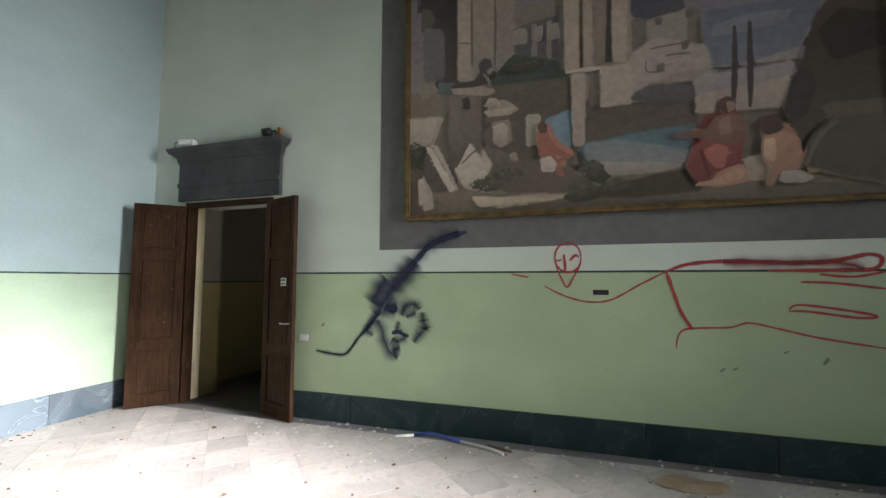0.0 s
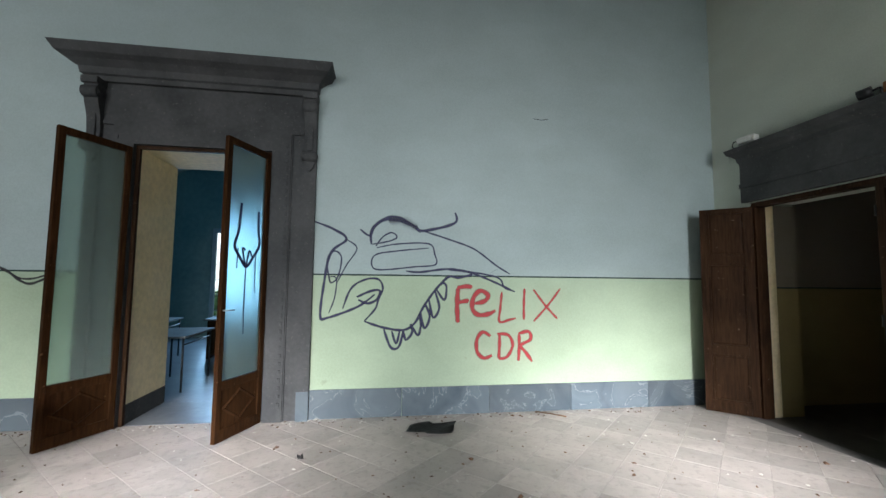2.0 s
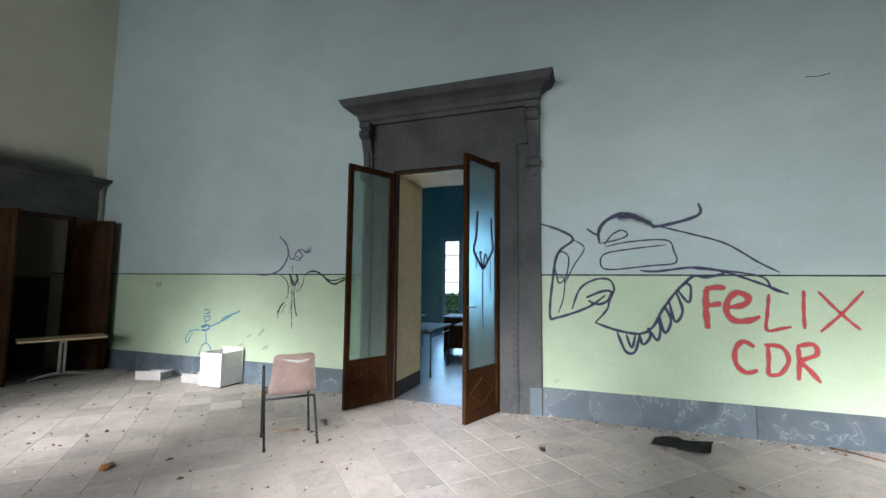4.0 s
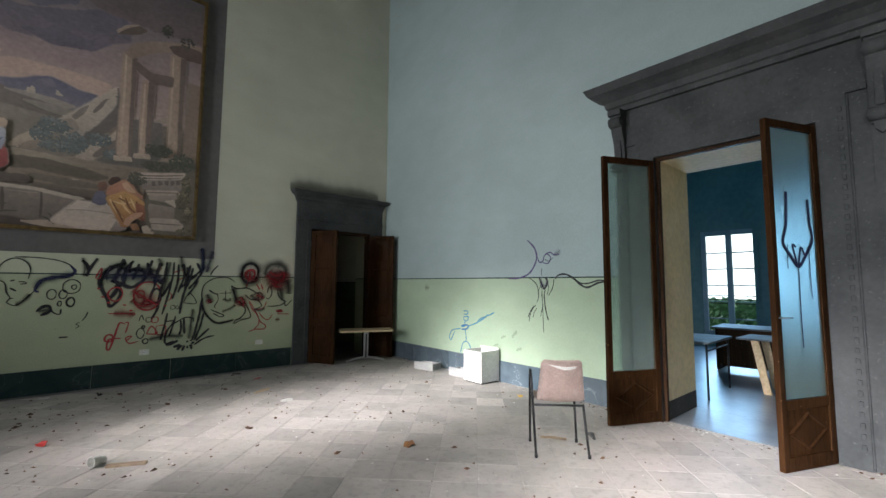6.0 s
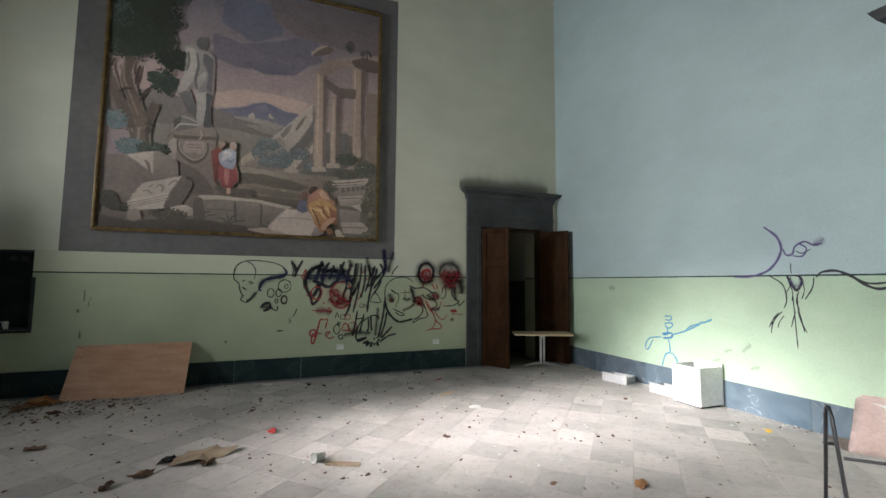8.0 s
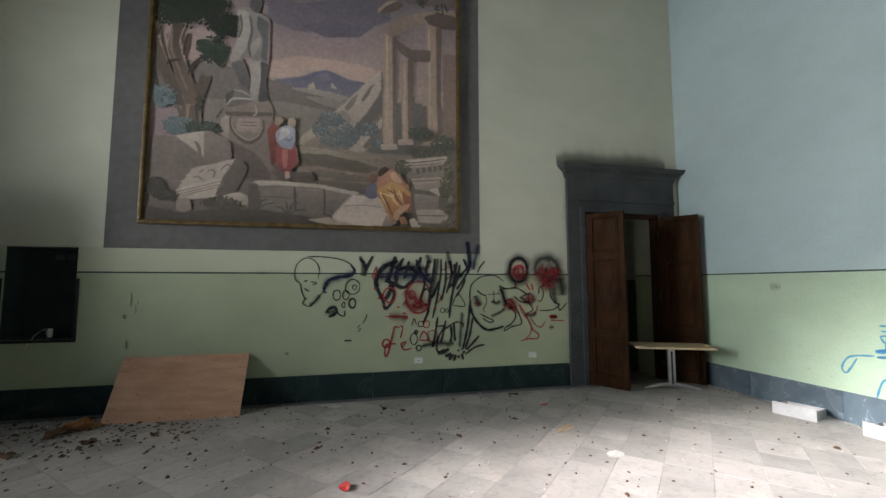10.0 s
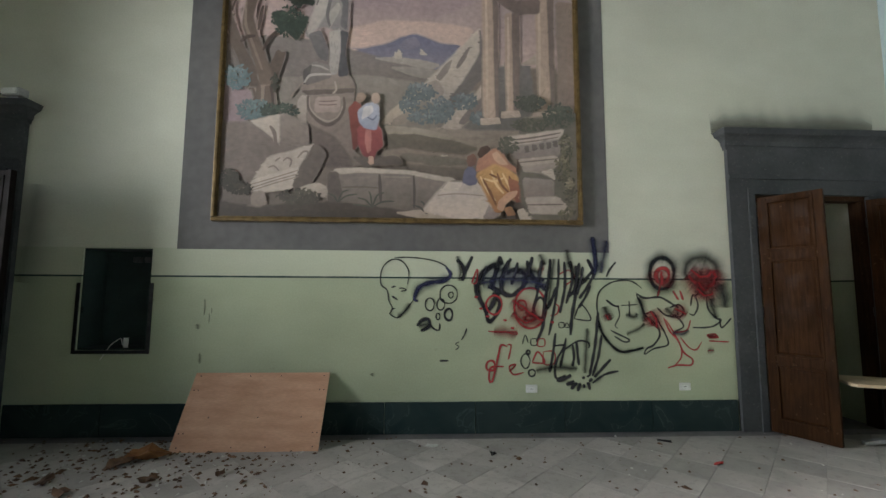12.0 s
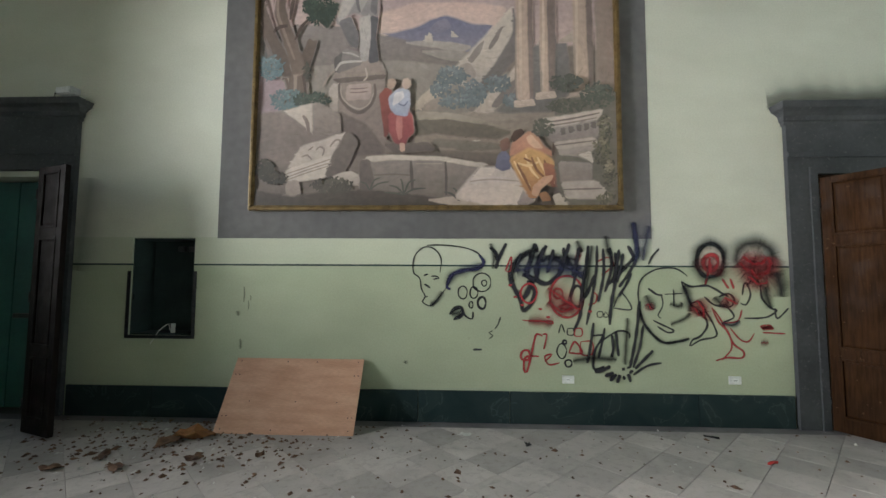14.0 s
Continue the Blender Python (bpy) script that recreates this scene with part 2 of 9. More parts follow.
PLY = plain("pink_plywood", (0.50, 0.27, 0.17), (0.62, 0.36, 0.24), 2.5, 0.65, stretch=(1.0, 5, 5), relief=0.1)
PALE_WOOD = plain("pale_wood", (0.45, 0.33, 0.2), (0.6, 0.46, 0.3), 5, 0.6, stretch=(1, 6, 6))
CARD = plain("brown_cardboard", (0.24, 0.17, 0.11), (0.34, 0.26, 0.18), 6, 0.85)
LEAF = plain("dry_leaf", (0.07, 0.035, 0.02), (0.2, 0.11, 0.06), 9, 0.8, per_piece=0.6)
RUBBLE = plain("plaster_crumbs", (0.42, 0.41, 0.38), (0.7, 0.69, 0.66), 9, 0.85)
PAPER = plain("dirty_paper", (0.6, 0.6, 0.57), (0.75, 0.75, 0.72), 6, 0.8)
# shade inside the hatch, put into the near-black colour of its lining
RECESS_SHADE = plain("recess_shade", (0.012, 0.025, 0.024), (0.02, 0.04, 0.038), 3, 0.8)
ROOM_A = plain("side_room_paint", (0.30, 0.27, 0.23), (0.36, 0.33, 0.28), 1.5, 0.8)
GLASS_DIM = glass("ribbed_glass", (0.24, 0.32, 0.31), 0.3, 0.8)
GLASS_CLEAR = glass("filmed_glass", (0.40, 0.50, 0.47), 0.12, 0.85)
RED = plain("red_paint", (0.5, 0.03, 0.03), (0.6, 0.05, 0.04), 9, 0.5)
BLUE = plain("blue_tape", (0.03, 0.06, 0.25), (0.05, 0.09, 0.35), 9, 0.5)
ORANGE = plain("orange_brown_bark", (0.22, 0.09, 0.03), (0.36, 0.17, 0.06), 9, 0.8)
YELLOW = plain("yellow_wrapper", (0.7, 0.42, 0.03), (0.8, 0.5, 0.06), 9, 0.5)
FOLIAGE = plain("shrub_green", (0.16, 0.34, 0.14), (0.3, 0.5, 0.26), 6, 0.8)

# ---- building helpers ----


def block(bm, x0, x1, y0, y1, z0, z1, bevel=0.0, m=None):
    vs = [bm.verts.new((x, y, z)) for x in (x0, x1) for y in (y0, y1) for z in (z0, z1)]
    fs = [bm.faces.new([vs[i] for i in f]) for f in ((0, 1, 3, 2), (4, 6, 7, 5), (0, 4, 5, 1), (2, 3, 7, 6), (0, 2, 6, 4), (1, 5, 7, 3))]
    if bevel:
        edges = list({e for f in fs for e in f.edges})
        made = bmesh.ops.bevel(bm, geom=edges, offset=bevel, segments=2, affect="EDGES", profile=0.6)
        vs = list({v for f in made["faces"] for v in f.verts} | {v for v in vs if v.is_valid})
    if m:
        bmesh.ops.transform(bm, matrix=m, verts=vs)
    return bm


def blocks(*sizes, bevel=0.0):
    bm = bmesh.new()
    for s in sizes:
        block(bm, *s, bevel=bevel)
    return bm


def tube(bm, points, radius, sides=10, closed=False):
    """A round bar along a line of points."""
    pts = [Vector(p) for p in points]
    rings = []
    for i, p in enumerate(pts):
        a = pts[i - 1] if (i or closed) else pts[0]
        b = pts[(i + 1) % len(pts)] if (i < len(pts) - 1 or closed) else pts[-1]
        d = (b - a).normalized()
        side = d.cross(Vector((0, 0, 1)) if abs(d.z) < 0.95 else Vector((1, 0, 0))).normalized()
        up = side.cross(d)
        rings.append([bm.verts.new(p + radius * (math.cos(k * math.tau / sides) * side + math.sin(k * math.tau / sides) * up)) for k in range(sides)])
    n = len(rings)
    for i in range(n if closed else n - 1):
        a, b = rings[i], rings[(i + 1) % n]
        for k in range(sides):
            bm.faces.new((a[k], a[(k + 1) % sides], b[(k + 1) % sides], b[k])).smooth = True
    if not closed:
        bm.faces.new(rings[0][::-1]), bm.faces.new(rings[-1])
    return bm


def rounded(points, radius=0.03, steps=4):
    """The line of points with its corners rounded."""
    pts = [Vector(p) for p in points]
    out = [pts[0]]
    for a, b, c in zip(pts, pts[1:], pts[2:]):
        p, q = b + (a - b).normalized() * radius, b + (c - b).normalized() * radius
        for i in range(steps + 1):
            k = i / steps
            out.append((1 - k) ** 2 * p + 2 * k * (1 - k) * b + k * k * q)
    return out + [pts[-1]]


def prism(bm, outline, axis, a, b):
    """An outline in the plane across an axis, pushed from a to b along it."""
    def at(u, v, w):
        return {"x": (w, u, v), "y": (u, w, v), "z": (u, v, w)}[axis]
    p, q = [bm.verts.new(at(u, v, a)) for u, v in outline], [bm.verts.new(at(u, v, b)) for u, v in outline]
    bm.faces.new(p), bm.faces.new(q[::-1])
    n = len(p)
    for i in range(n):
        bm.faces.new((p[i], q[i], q[(i + 1) % n], p[(i + 1) % n]))
    return bm


def mesh_of(name, bm, mat):
    bmesh.ops.recalc_face_normals(bm, faces=bm.faces)
    me = bpy.data.meshes.new(name)
    bm.to_mesh(me)
    bm.free()
    me.materials.append(mat)
    return me


def part(name, bm, mat, parent=None, label=""):
    ob = new(name, mesh_of(name, bm, mat))
    ob.parent = parent
    return tagged(ob, label)


def thing(name, label, category, m=None, group="", kind=""):
    ob = new(name)
    ob.empty_display_size = 0.1
    if m:
        ob.matrix_world = m
    return tagged(ob, label, category, group, kind)


def setting(name, bm, mat, label, category, parent=None):
    return tagged(part(name, bm, mat, parent), label, category, "", "structure")


def wall_cells(bm, axis, at0, at1, u0, u1, z0, z1, holes):
    """A wall with openings (ua, ub, za, zb) cut right through it."""
    us = sorted({u0, u1, *[h[i] for h in holes for i in (0, 1)]})
    zs = sorted({z0, z1, *[h[i] for h in holes for i in (2, 3)]})
    for ua, ub in zip(us, us[1:]):
        run = None
        for za, zb in zip(zs, zs[1:]):
            mid = ((ua + ub) / 2, (za + zb) / 2)
            open_here = any(h[0] < mid[0] < h[1] and h[2] < mid[1] < h[3] for h in holes)
            if open_here:
                if run:
                    cell(bm, axis, at0, at1, ua, ub, *run)
                run = None
            else:
                run = (run[0] if run else za, zb)
        if run:
            cell(bm, axis, at0, at1, ua, ub, *run)
    return bm


def cell(bm, axis, a, b, u0, u1, z0, z1):
    if axis == "x":
        block(bm, a, b, u0, u1, z0, z1)
    else:
        block(bm, u0, u1, a, b, z0, z1)


# ---- the hall ----
B_DOOR = (-2.83, -1.44, 0.0, 2.92)
A_DOOR = (-4.40, -3.08, 0.0, 2.46)
C_DOOR = (-4.56, -3.26, 0.0, 2.50)
C_DOOR_2 = (4.62, 5.92, 0.0, 2.52)
HATCH = (3.10, 3.78, 0.83, 1.85)
THICK, DEEP = 0.55, 0.86
setting("wall_west", wall_cells(bmesh.new(), "x", XB - DEEP, XB, YC - THICK, YA + THICK, 0, TOP, [B_DOOR]), WALL_B,
        "pale plaster wall with a green dado, tinted blue for the daylight on it", "wall")
setting("wall_north", wall_cells(bmesh.new(), "y", YA, YA + THICK, XB, XE, 0, TOP, [A_DOOR]), WALL_A,
        "pale plaster wall with a green dado and dark line", "wall")
setting("wall_south", wall_cells(bmesh.new(), "y", YC - THICK, YC, XB, XE, 0, TOP, [C_DOOR, C_DOOR_2, HATCH]), WALL_C,
        "pale yellow-green plaster wall with a green dado", "wall")
setting("wall_east", wall_cells(bmesh.new(), "x", XE, XE + THICK, YC - THICK, YA + THICK, 0, TOP, [(y - 0.75, y + 0.75, 1.1, 4.7) for y in WINDOWS_Y]), WALL_A,
        "plaster window wall with three tall openings", "wall")
setting("ceiling", blocks((XB - THICK, XE + THICK, YC - THICK, YA + THICK, TOP, TOP + 0.3)), CEIL, "high pale plaster ceiling", "ceiling")
floor = setting("floor", blocks((XB - 0.02, XE + 0.02, YC - 0.02, YA + 0.02, -0.3, -0.008)), JOINT, "worn grey marble tile floor, dusty and littered", "floor")
# painted bands round the two wall paintings
def band(name, y, s, x0, x1, z0, z1, w, label):
    a, b = sorted((y, y + s * 0.003))
    setting(name, blocks((x0, x1, a, b, z0, z0 + w), (x0, x1, a, b, z1 - w, z1), (x0, x0 + w, a, b, z0 + w, z1 - w), (x1 - w, x1, a, b, z0 + w, z1 - w)), BAND, label, "painted band")


band("trim_band_south", YC, 1, -1.65, 2.86, 1.85, 6.45, 0.33, "flat dark grey painted border on the plaster")
band("trim_band_north", YA, -1, -1.71, 2.90, 1.81, 6.41, 0.33, "flat dark grey painted border on the plaster")


# skirting: marble slabs along the walls
def skirting(name, axis, at, s, runs, mat, height, label):
    base = thing(name, label, "baseboard", kind="structure")
    for u0, u1 in runs:
        n = max(1, round((u1 - u0) / 0.95))
        for i in range(n):
            a, b = u0 + (u1 - u0) * i / n + 0.003, u0 + (u1 - u0) * (i + 1) / n - 0.003
            p, q = sorted((at, at + s * 0.022))
            bm = bmesh.new()
            cell(bm, axis, p, q, a, b, 0.0, height)
            part("slab", bm, mat, base)
    return base


skirting("baseboard_west", "x", XB, 1, [(YC + 0.025, -3.28), (-0.97, YA - 0.025)], SLAB, 0.31, "blue-grey veined marble skirting slabs")
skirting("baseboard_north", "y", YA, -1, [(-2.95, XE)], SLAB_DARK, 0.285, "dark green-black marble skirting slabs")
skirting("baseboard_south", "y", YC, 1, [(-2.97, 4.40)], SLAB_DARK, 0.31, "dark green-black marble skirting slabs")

# ---- rooms beyond the doors ----
bm = bmesh.new()
wall_cells(bm, "x", -12.4, -12.0, -6.5, 1.6, 0, 5.2, [(-4.90, -3.55, 0.25, 2.85)])
block(bm, -12.0, XB - DEEP, -6.9, -6.5, 0, 4.2)
block(bm, -12.0, XB - DEEP, 1.6, 2.0, 0, 4.2)
setting("wall_far_room", bm, TEAL, "blue-green walls of the next room", "wall")
setting("floor_far_room", blocks((-12.4, XB - DEEP, -6.9, 2.0, -0.3, 0.0), (XB - DEEP, XB - 0.02, *B_DOOR[:2], -0.3, -0.002)), plain("smooth_grey_floor", (0.12, 0.14, 0.17), (0.2, 0.22, 0.25), 1.5, 0.33), "smooth grey floor of the next room", "floor")
bm = bmesh.new()
prism(bm, [(1.6, 4.2), (1.6, 3.4)] + [(-2.45 - 4.05 * math.cos(k * math.pi / 16), 3.4 + 1.4 * math.sin(k * math.pi / 16)) for k in range(16, -1, -1)] + [(-6.5, 4.2), (-6.5, 5.2), (1.6, 5.2)], "x", -12.0, XB - DEEP)
setting("ceiling_far_room", bm, TEAL, "shallow vaulted plaster ceiling of the next room", "ceiling")


def small_room(n, x0, x1, y0, y1, mat, floor_mat, label):
    t = 0.2
    bm = blocks((x0 - t, x0, y0, y1, 0, 3), (x1, x1 + t, y0, y1, 0, 3))
    block(bm, x0 - t, x1 + t, *((y1, y1 + t) if y0 > 0 else (y0 - t, y0)), 0, 3)
    setting("wall_" + n, bm, mat, label, "wall")
    setting("ceiling_" + n, blocks((x0 - t, x1 + t, y0, y1, 3, 3.2)), CEIL, "plaster ceiling of a side room", "ceiling")
    setting("floor_" + n, blocks((x0 - t, x1 + t, y0 - 0.001, y1, -0.3, -0.003)), floor_mat, "dusty floor of a side room, coloured dark for its shade", "floor")


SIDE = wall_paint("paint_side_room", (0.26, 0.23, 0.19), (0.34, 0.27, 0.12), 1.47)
# dimness of the side rooms and doorways is put into this floor colour
SHADED_FLOOR = plain("shaded_floor", (0.06, 0.05, 0.045), (0.1, 0.09, 0.08), 3, 0.6)
small_room("passage_north", -4.75, -2.5, YA + THICK, YA + 2.3, SIDE, SHADED_FLOOR, "brown-grey and ochre walls of a narrow passage")
small_room("room_south", -4.9, -2.4, YC - 3.0, YC - THICK, wall_paint("paint_south_room", (0.62, 0.6, 0.54), (0.12, 0.18, 0.1), 1.5), SHADED_FLOOR, "dim walls of a side room")
small_room("passage_south", 4.4, 6.2, YC - 1.6, YC - THICK, SIDE, SHADED_FLOOR, "dim walls of a closed passage")
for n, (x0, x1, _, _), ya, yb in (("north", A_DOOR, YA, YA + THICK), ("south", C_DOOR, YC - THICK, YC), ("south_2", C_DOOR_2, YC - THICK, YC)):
    setting("floor_threshold_" + n, blocks((x0, x1, ya, yb, -0.3, -0.004)), SHADED_FLOOR, "worn stone threshold, coloured dark for its shade", "floor")
setting("trim_reveal_west", blocks((XB - DEEP - 0.003, XB - 0.03, B_DOOR[0], B_DOOR[0] + 0.02, 0.2, 2.90), (XB - DEEP - 0.003, XB - 0.03, B_DOOR[1] - 0.02, B_DOOR[1], 0.2, 2.90), (XB - DEEP - 0.003, XB - 0.03, B_DOOR[0], B_DOOR[1], 2.90, 2.92)), CREAM, "cream painted door reveal", "trim")
setting("trim_reveal_foot", blocks((XB - DEEP - 0.003, XB - 0.03, B_DOOR[0], B_DOOR[0] + 0.024, 0, 0.2), (XB - DEEP - 0.003, XB - 0.03, B_DOOR[1] - 0.024, B_DOOR[1], 0, 0.2)), GREY, "grey foot of the door reveal", "trim")
setting("trim_reveal_north", blocks((A_DOOR[0], A_DOOR[0] + 0.015, YA + 0.12, YA + 0.26, 0, 2.44)), CREAM, "cream painted door reveal", "trim")
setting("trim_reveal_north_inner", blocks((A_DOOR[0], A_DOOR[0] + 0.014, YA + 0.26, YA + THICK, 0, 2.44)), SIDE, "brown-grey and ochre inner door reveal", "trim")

# ---- doors and their stone surrounds ----


def cornice(bm, axis, at, s, u0, u1, z0, z1, reach, ends=True):
    """A moulded cornice that steps out from the wall, mitred at both ends."""
    prof = [(0.0, z0), (0.25, z0), (0.28, z0 + 0.18 * (z1 - z0)), (0.36, z0 + 0.22 * (z1 - z0)), (0.40, z0 + 0.45 * (z1 - z0)), (0.62, z0 + 0.62 * (z1 - z0)), (0.85, z0 + 0.72 * (z1 - z0)), (0.92, z0 + 0.85 * (z1 - z0)), (1.0, z1), (0.0, z1)]
    rows = []
    for k, z in prof:
        d = k * reach
        e = d * 0.75 if ends else 0
        pts = [(u0 - e, 0), (u0 - e, d), (u1 + e, d), (u1 + e, 0)]
        rows.append([bm.verts.new((at + s * o, u, z) if axis == "x" else (u, at + s * o, z)) for u, o in pts])
    for a, b in zip(rows, rows[1:]):
        for i in range(3):
            bm.faces.new((a[i], a[i + 1], b[i + 1], b[i]))
    for a, b in ((rows[0], 0), (rows[-1], 0)):
        if len({tuple(v.co) for v in a}) == 4:
            bm.faces.new(a)
    return bm


def panelled_leaf(name, hinge, free, height, mat, label, panels, thick=0.045, z0=0.012):
    """A wooden leaf with rails, stiles and raised panels, from its hinge to its free edge."""
    hx, hy = hinge
    fx, fy = free
    w = math.hypot(fx - hx, fy - hy)
    ob = thing(name, label, "door", pose(hx, hy, z0, 0, 0, math.degrees(math.atan2(fy - hy, fx - hx))), kind="structure")
    st = 0.085
    part("stile", blocks((0, st, -thick / 2, thick / 2, 0, height), bevel=0.004), mat, ob)
    part("stile", blocks((w - st, w, -thick / 2, thick / 2, 0, height), bevel=0.004), mat, ob)
    edges = [0.0] + [p for p in panels] + [1.0]
    for i, k in enumerate(edges):
        zc = k * height
        za, zb = max(0, zc - 0.055), min(height, zc + 0.055)
        if i == 0:
            za, zb = 0, 0.14
        part("rail", blocks((st, w - st, -thick / 2, thick / 2, za, zb), bevel=0.004), mat, ob)
    for i, (a, b) in enumerate(zip(edges, edges[1:])):
        za, zb = a * height + (0.14 if i == 0 else 0.055), b * height - 0.055
        bm = blocks((st - 0.002, w - st + 0.002, -0.008, 0.008, za, zb))
        g = 0.035
        for s in (-1, 1):
            rim = [(st, za), (w - st, za), (w - st, zb), (st, zb)]
            inn = [(st + g, za + g), (w - st - g, za + g), (w - st - g, zb - g), (st + g, zb - g)]
            lo = [bm.verts.new((u, s * 0.0085, v)) for u, v in rim]
            hi = [bm.verts.new((u, s * 0.018, v)) for u, v in inn]
            bm.faces.new(hi)
            for j in range(4):
                bm.faces.new((lo[j], lo[(j + 1) % 4], hi[(j + 1) % 4], hi[j]))
        part("panel", bm, mat, ob)
        bm = bmesh.new()
        for s in (-1, 1):
            for a0, a1, c0, c1 in ((st - 0.01, w - st + 0.01, za - 0.01, za + 0.014), (st - 0.01, w - st + 0.01, zb - 0.014, zb + 0.01), (st - 0.01, st + 0.014, za + 0.014, zb - 0.014), (w - st - 0.014, w - st + 0.01, za + 0.014, zb - 0.014)):
                y0, y1 = sorted((s * 0.008, s * (thick / 2 + 0.008)))
                block(bm, a0, a1, y0, y1, c0, c1, bevel=0.004)
        part("panel_moulding", bm, mat, ob)
    for z in (0.25, height * 0.5, height - 0.25):
        bm = bmesh.new()
        tube(bm, [(-0.006, -thick / 2, z - 0.05), (-0.006, -thick / 2, z + 0.05)], 0.009, 8)
        part("hinge", bm, BLACK, ob)
    return ob, w


def stone_surround(name, axis, at, s, u0, u1, open_u, top, head, label, jambs=True, reach=0.16, over=0.12):
    ob = thing(name, label, "door surround", kind="structure")
    d = 0.05
    p, q = sorted((at, at + s * d))
    if jambs:
        for a, b in ((u0, open_u[0]), (open_u[1], u1)):
            bm = bmesh.new()
            cell(bm, axis, p, q, a, b, 0.0, head)
            part("jamb", bm, GREY, ob)
            bm = bmesh.new()
            inner = (b - 0.07, b) if a == u0 else (a, a + 0.07)
            p2, q2 = sorted((at + s * d, at + s * (d + 0.02)))
            cell(bm, axis, p2, q2, *inner, 0.0, head + 0.07)
            part("architrave", bm, GREY, ob)
    bm = bmesh.new()
    cell(bm, axis, p, q, u0, u1, head, top - 0.12)
    part("frieze", bm, GREY, ob)
    p2, q2 = sorted((at + s * d, at + s * (d + 0.02)))
    bm = bmesh.new()
    cell(bm, axis, p2, q2, open_u[0], open_u[1], head, head + 0.07)
    cell(bm, axis, p2, q2, u0, u1, head + 0.17, head + 0.22)
    part("lintel", bm, GREY, ob)
    part("cornice", cornice(bmesh.new(), axis, at, s, u0 + 0.02, u1 - 0.02, top - 0.2, top, reach + d), GREY, ob)
    return ob


def door_frame(name, axis, at, s, u0, u1, head, mat, deep=0.12, w=0.05):
    ob = thing(name, "dark wooden door frame", "door frame", kind="structure")
    p, q = sorted((at + s * 0.02, at - s * deep))
    for a, b, z0, z1 in ((u0, u0 + w, 0, head - w), (u1 - w, u1, 0, head - w), (u0, u1, head - w, head)):
        bm = bmesh.new()
        cell(bm, axis, p, q, a, b, z0, z1)
        part("frame_bar", bm, mat, ob)
    return ob


# north door: a low surround over a pair of open walnut leaves
stone_surround("door_surround_north", "y", YA, -1, -4.50, -2.97, (-4.42, -3.06), 3.13, 2.48, "dark grey stone overdoor with a moulded cornice, sooty above", jambs=False, reach=0.12)
door_frame("door_frame_north", "y", YA, -1, *A_DOOR[:2], 2.46, WOOD)
leaf, w = panelled_leaf("door_1", (-4.37, 4.05), (-4.73, 3.66), 2.40, WOOD, "dark walnut double-door leaf standing open, scuffed at the foot", (0.30, 0.745))
leaf, w = panelled_leaf("door_2", (-3.11, 4.03), (-2.60, 3.87), 2.40, WOOD, "dark walnut double-door leaf standing open with a small sign", (0.30, 0.745))
for z, k in ((1.02, 0.10),):
    bm = bmesh.new()
    tube(bm, rounded([(w - 0.05, 0.02, z), (w - 0.05, 0.07, z), (w - 0.15, 0.07, z)], 0.02), 0.008, 8)
    part("door_handle", bm, STEEL, leaf)
    bm = bmesh.new()
    tube(bm, rounded([(w - 0.05, -0.02, z), (w - 0.05, -0.07, z), (w - 0.15, -0.07, z)], 0.02), 0.008, 8)
    part("door_handle", bm, STEEL, leaf)
sign = thing("door_sign", "small pale printed notice on the walnut leaf", "sign", leaf.matrix_world @ pose(w - 0.20, -0.030, 1.42))
part("sheet", blocks((0, 0.09, -0.004, 0.0, 0, 0.085)), PAPER, sign)
for i, (a, b) in enumerate(((0.052, 0.072), (0.014, 0.03))):
    part("printed_bar", blocks((0.012, 0.078, -0.006, -0.0045, a, b)), GREEN_DARK, sign)

# south doors
stone_surround("door_surround_south", "y", YC, 1, -4.84, -2.99, (-4.56, -3.26), 3.20, 2.50, "dark grey stone door surround, sooty above", reach=0.14)
door_frame("door_frame_south", "y", YC, 1, *C_DOOR[:2], 2.50, WOOD)
panelled_leaf("door_3", (-3.29, -8.44), (-3.56, -7.96), 2.44, WOOD_RED, "red-brown panelled door leaf standing half open", (0.30, 0.745))
panelled_leaf("door_4", (-4.53, -8.44), (-4.84, -8.0), 2.44, WOOD_RED, "red-brown panelled door leaf standing open at the wall", (0.30, 0.745))
stone_surround("door_surround_south_2", "y", YC, 1, 4.43, 6.22, (4.62, 5.92), 3.33, 2.58, "dark grey stone door surround with a moulded cornice", reach=0.14)
panelled_leaf("door_5", (4.60, -8.42), (4.33, -8.01), 2.46, WOOD_SHADED, "wooden folding door leaf coloured near-black for shade, its wall half", (0.30, 0.745))
panelled_leaf("door_9", (4.32, -8.0), (3.92, -7.86), 2.46, WOOD_SHADED, "wooden folding door leaf coloured near-black for shade, its free half", (0.30, 0.745))
green = thing("door_6", "dark teal-green flush double door, shut", "door", kind="structure")
part("leaf", blocks((4.66, 5.26, YC - 0.22, YC - 0.17, 0.01, 2.5), bevel=0.004), GREEN_DARK, green)
part("leaf", blocks((5.27, 5.90, YC - 0.22, YC - 0.17, 0.01, 2.5), bevel=0.004), GREEN_DARK, green)
part("push_bar", blocks((4.72, 5.2, YC - 0.17, YC - 0.12, 0.98, 1.03), bevel=0.01), BLACK, green)
sign = thing("fire_sign", "small red and white safety notice on the green door", "sign", pose(4.83, YC - 0.169, 1.40))
part("plate", blocks((0, 0.13, 0, 0.003, 0, 0.17)), PAPER, sign)
part("red_field", blocks((0.012, 0.118, 0.004, 0.005, 0.075, 0.158)), RED, sign)

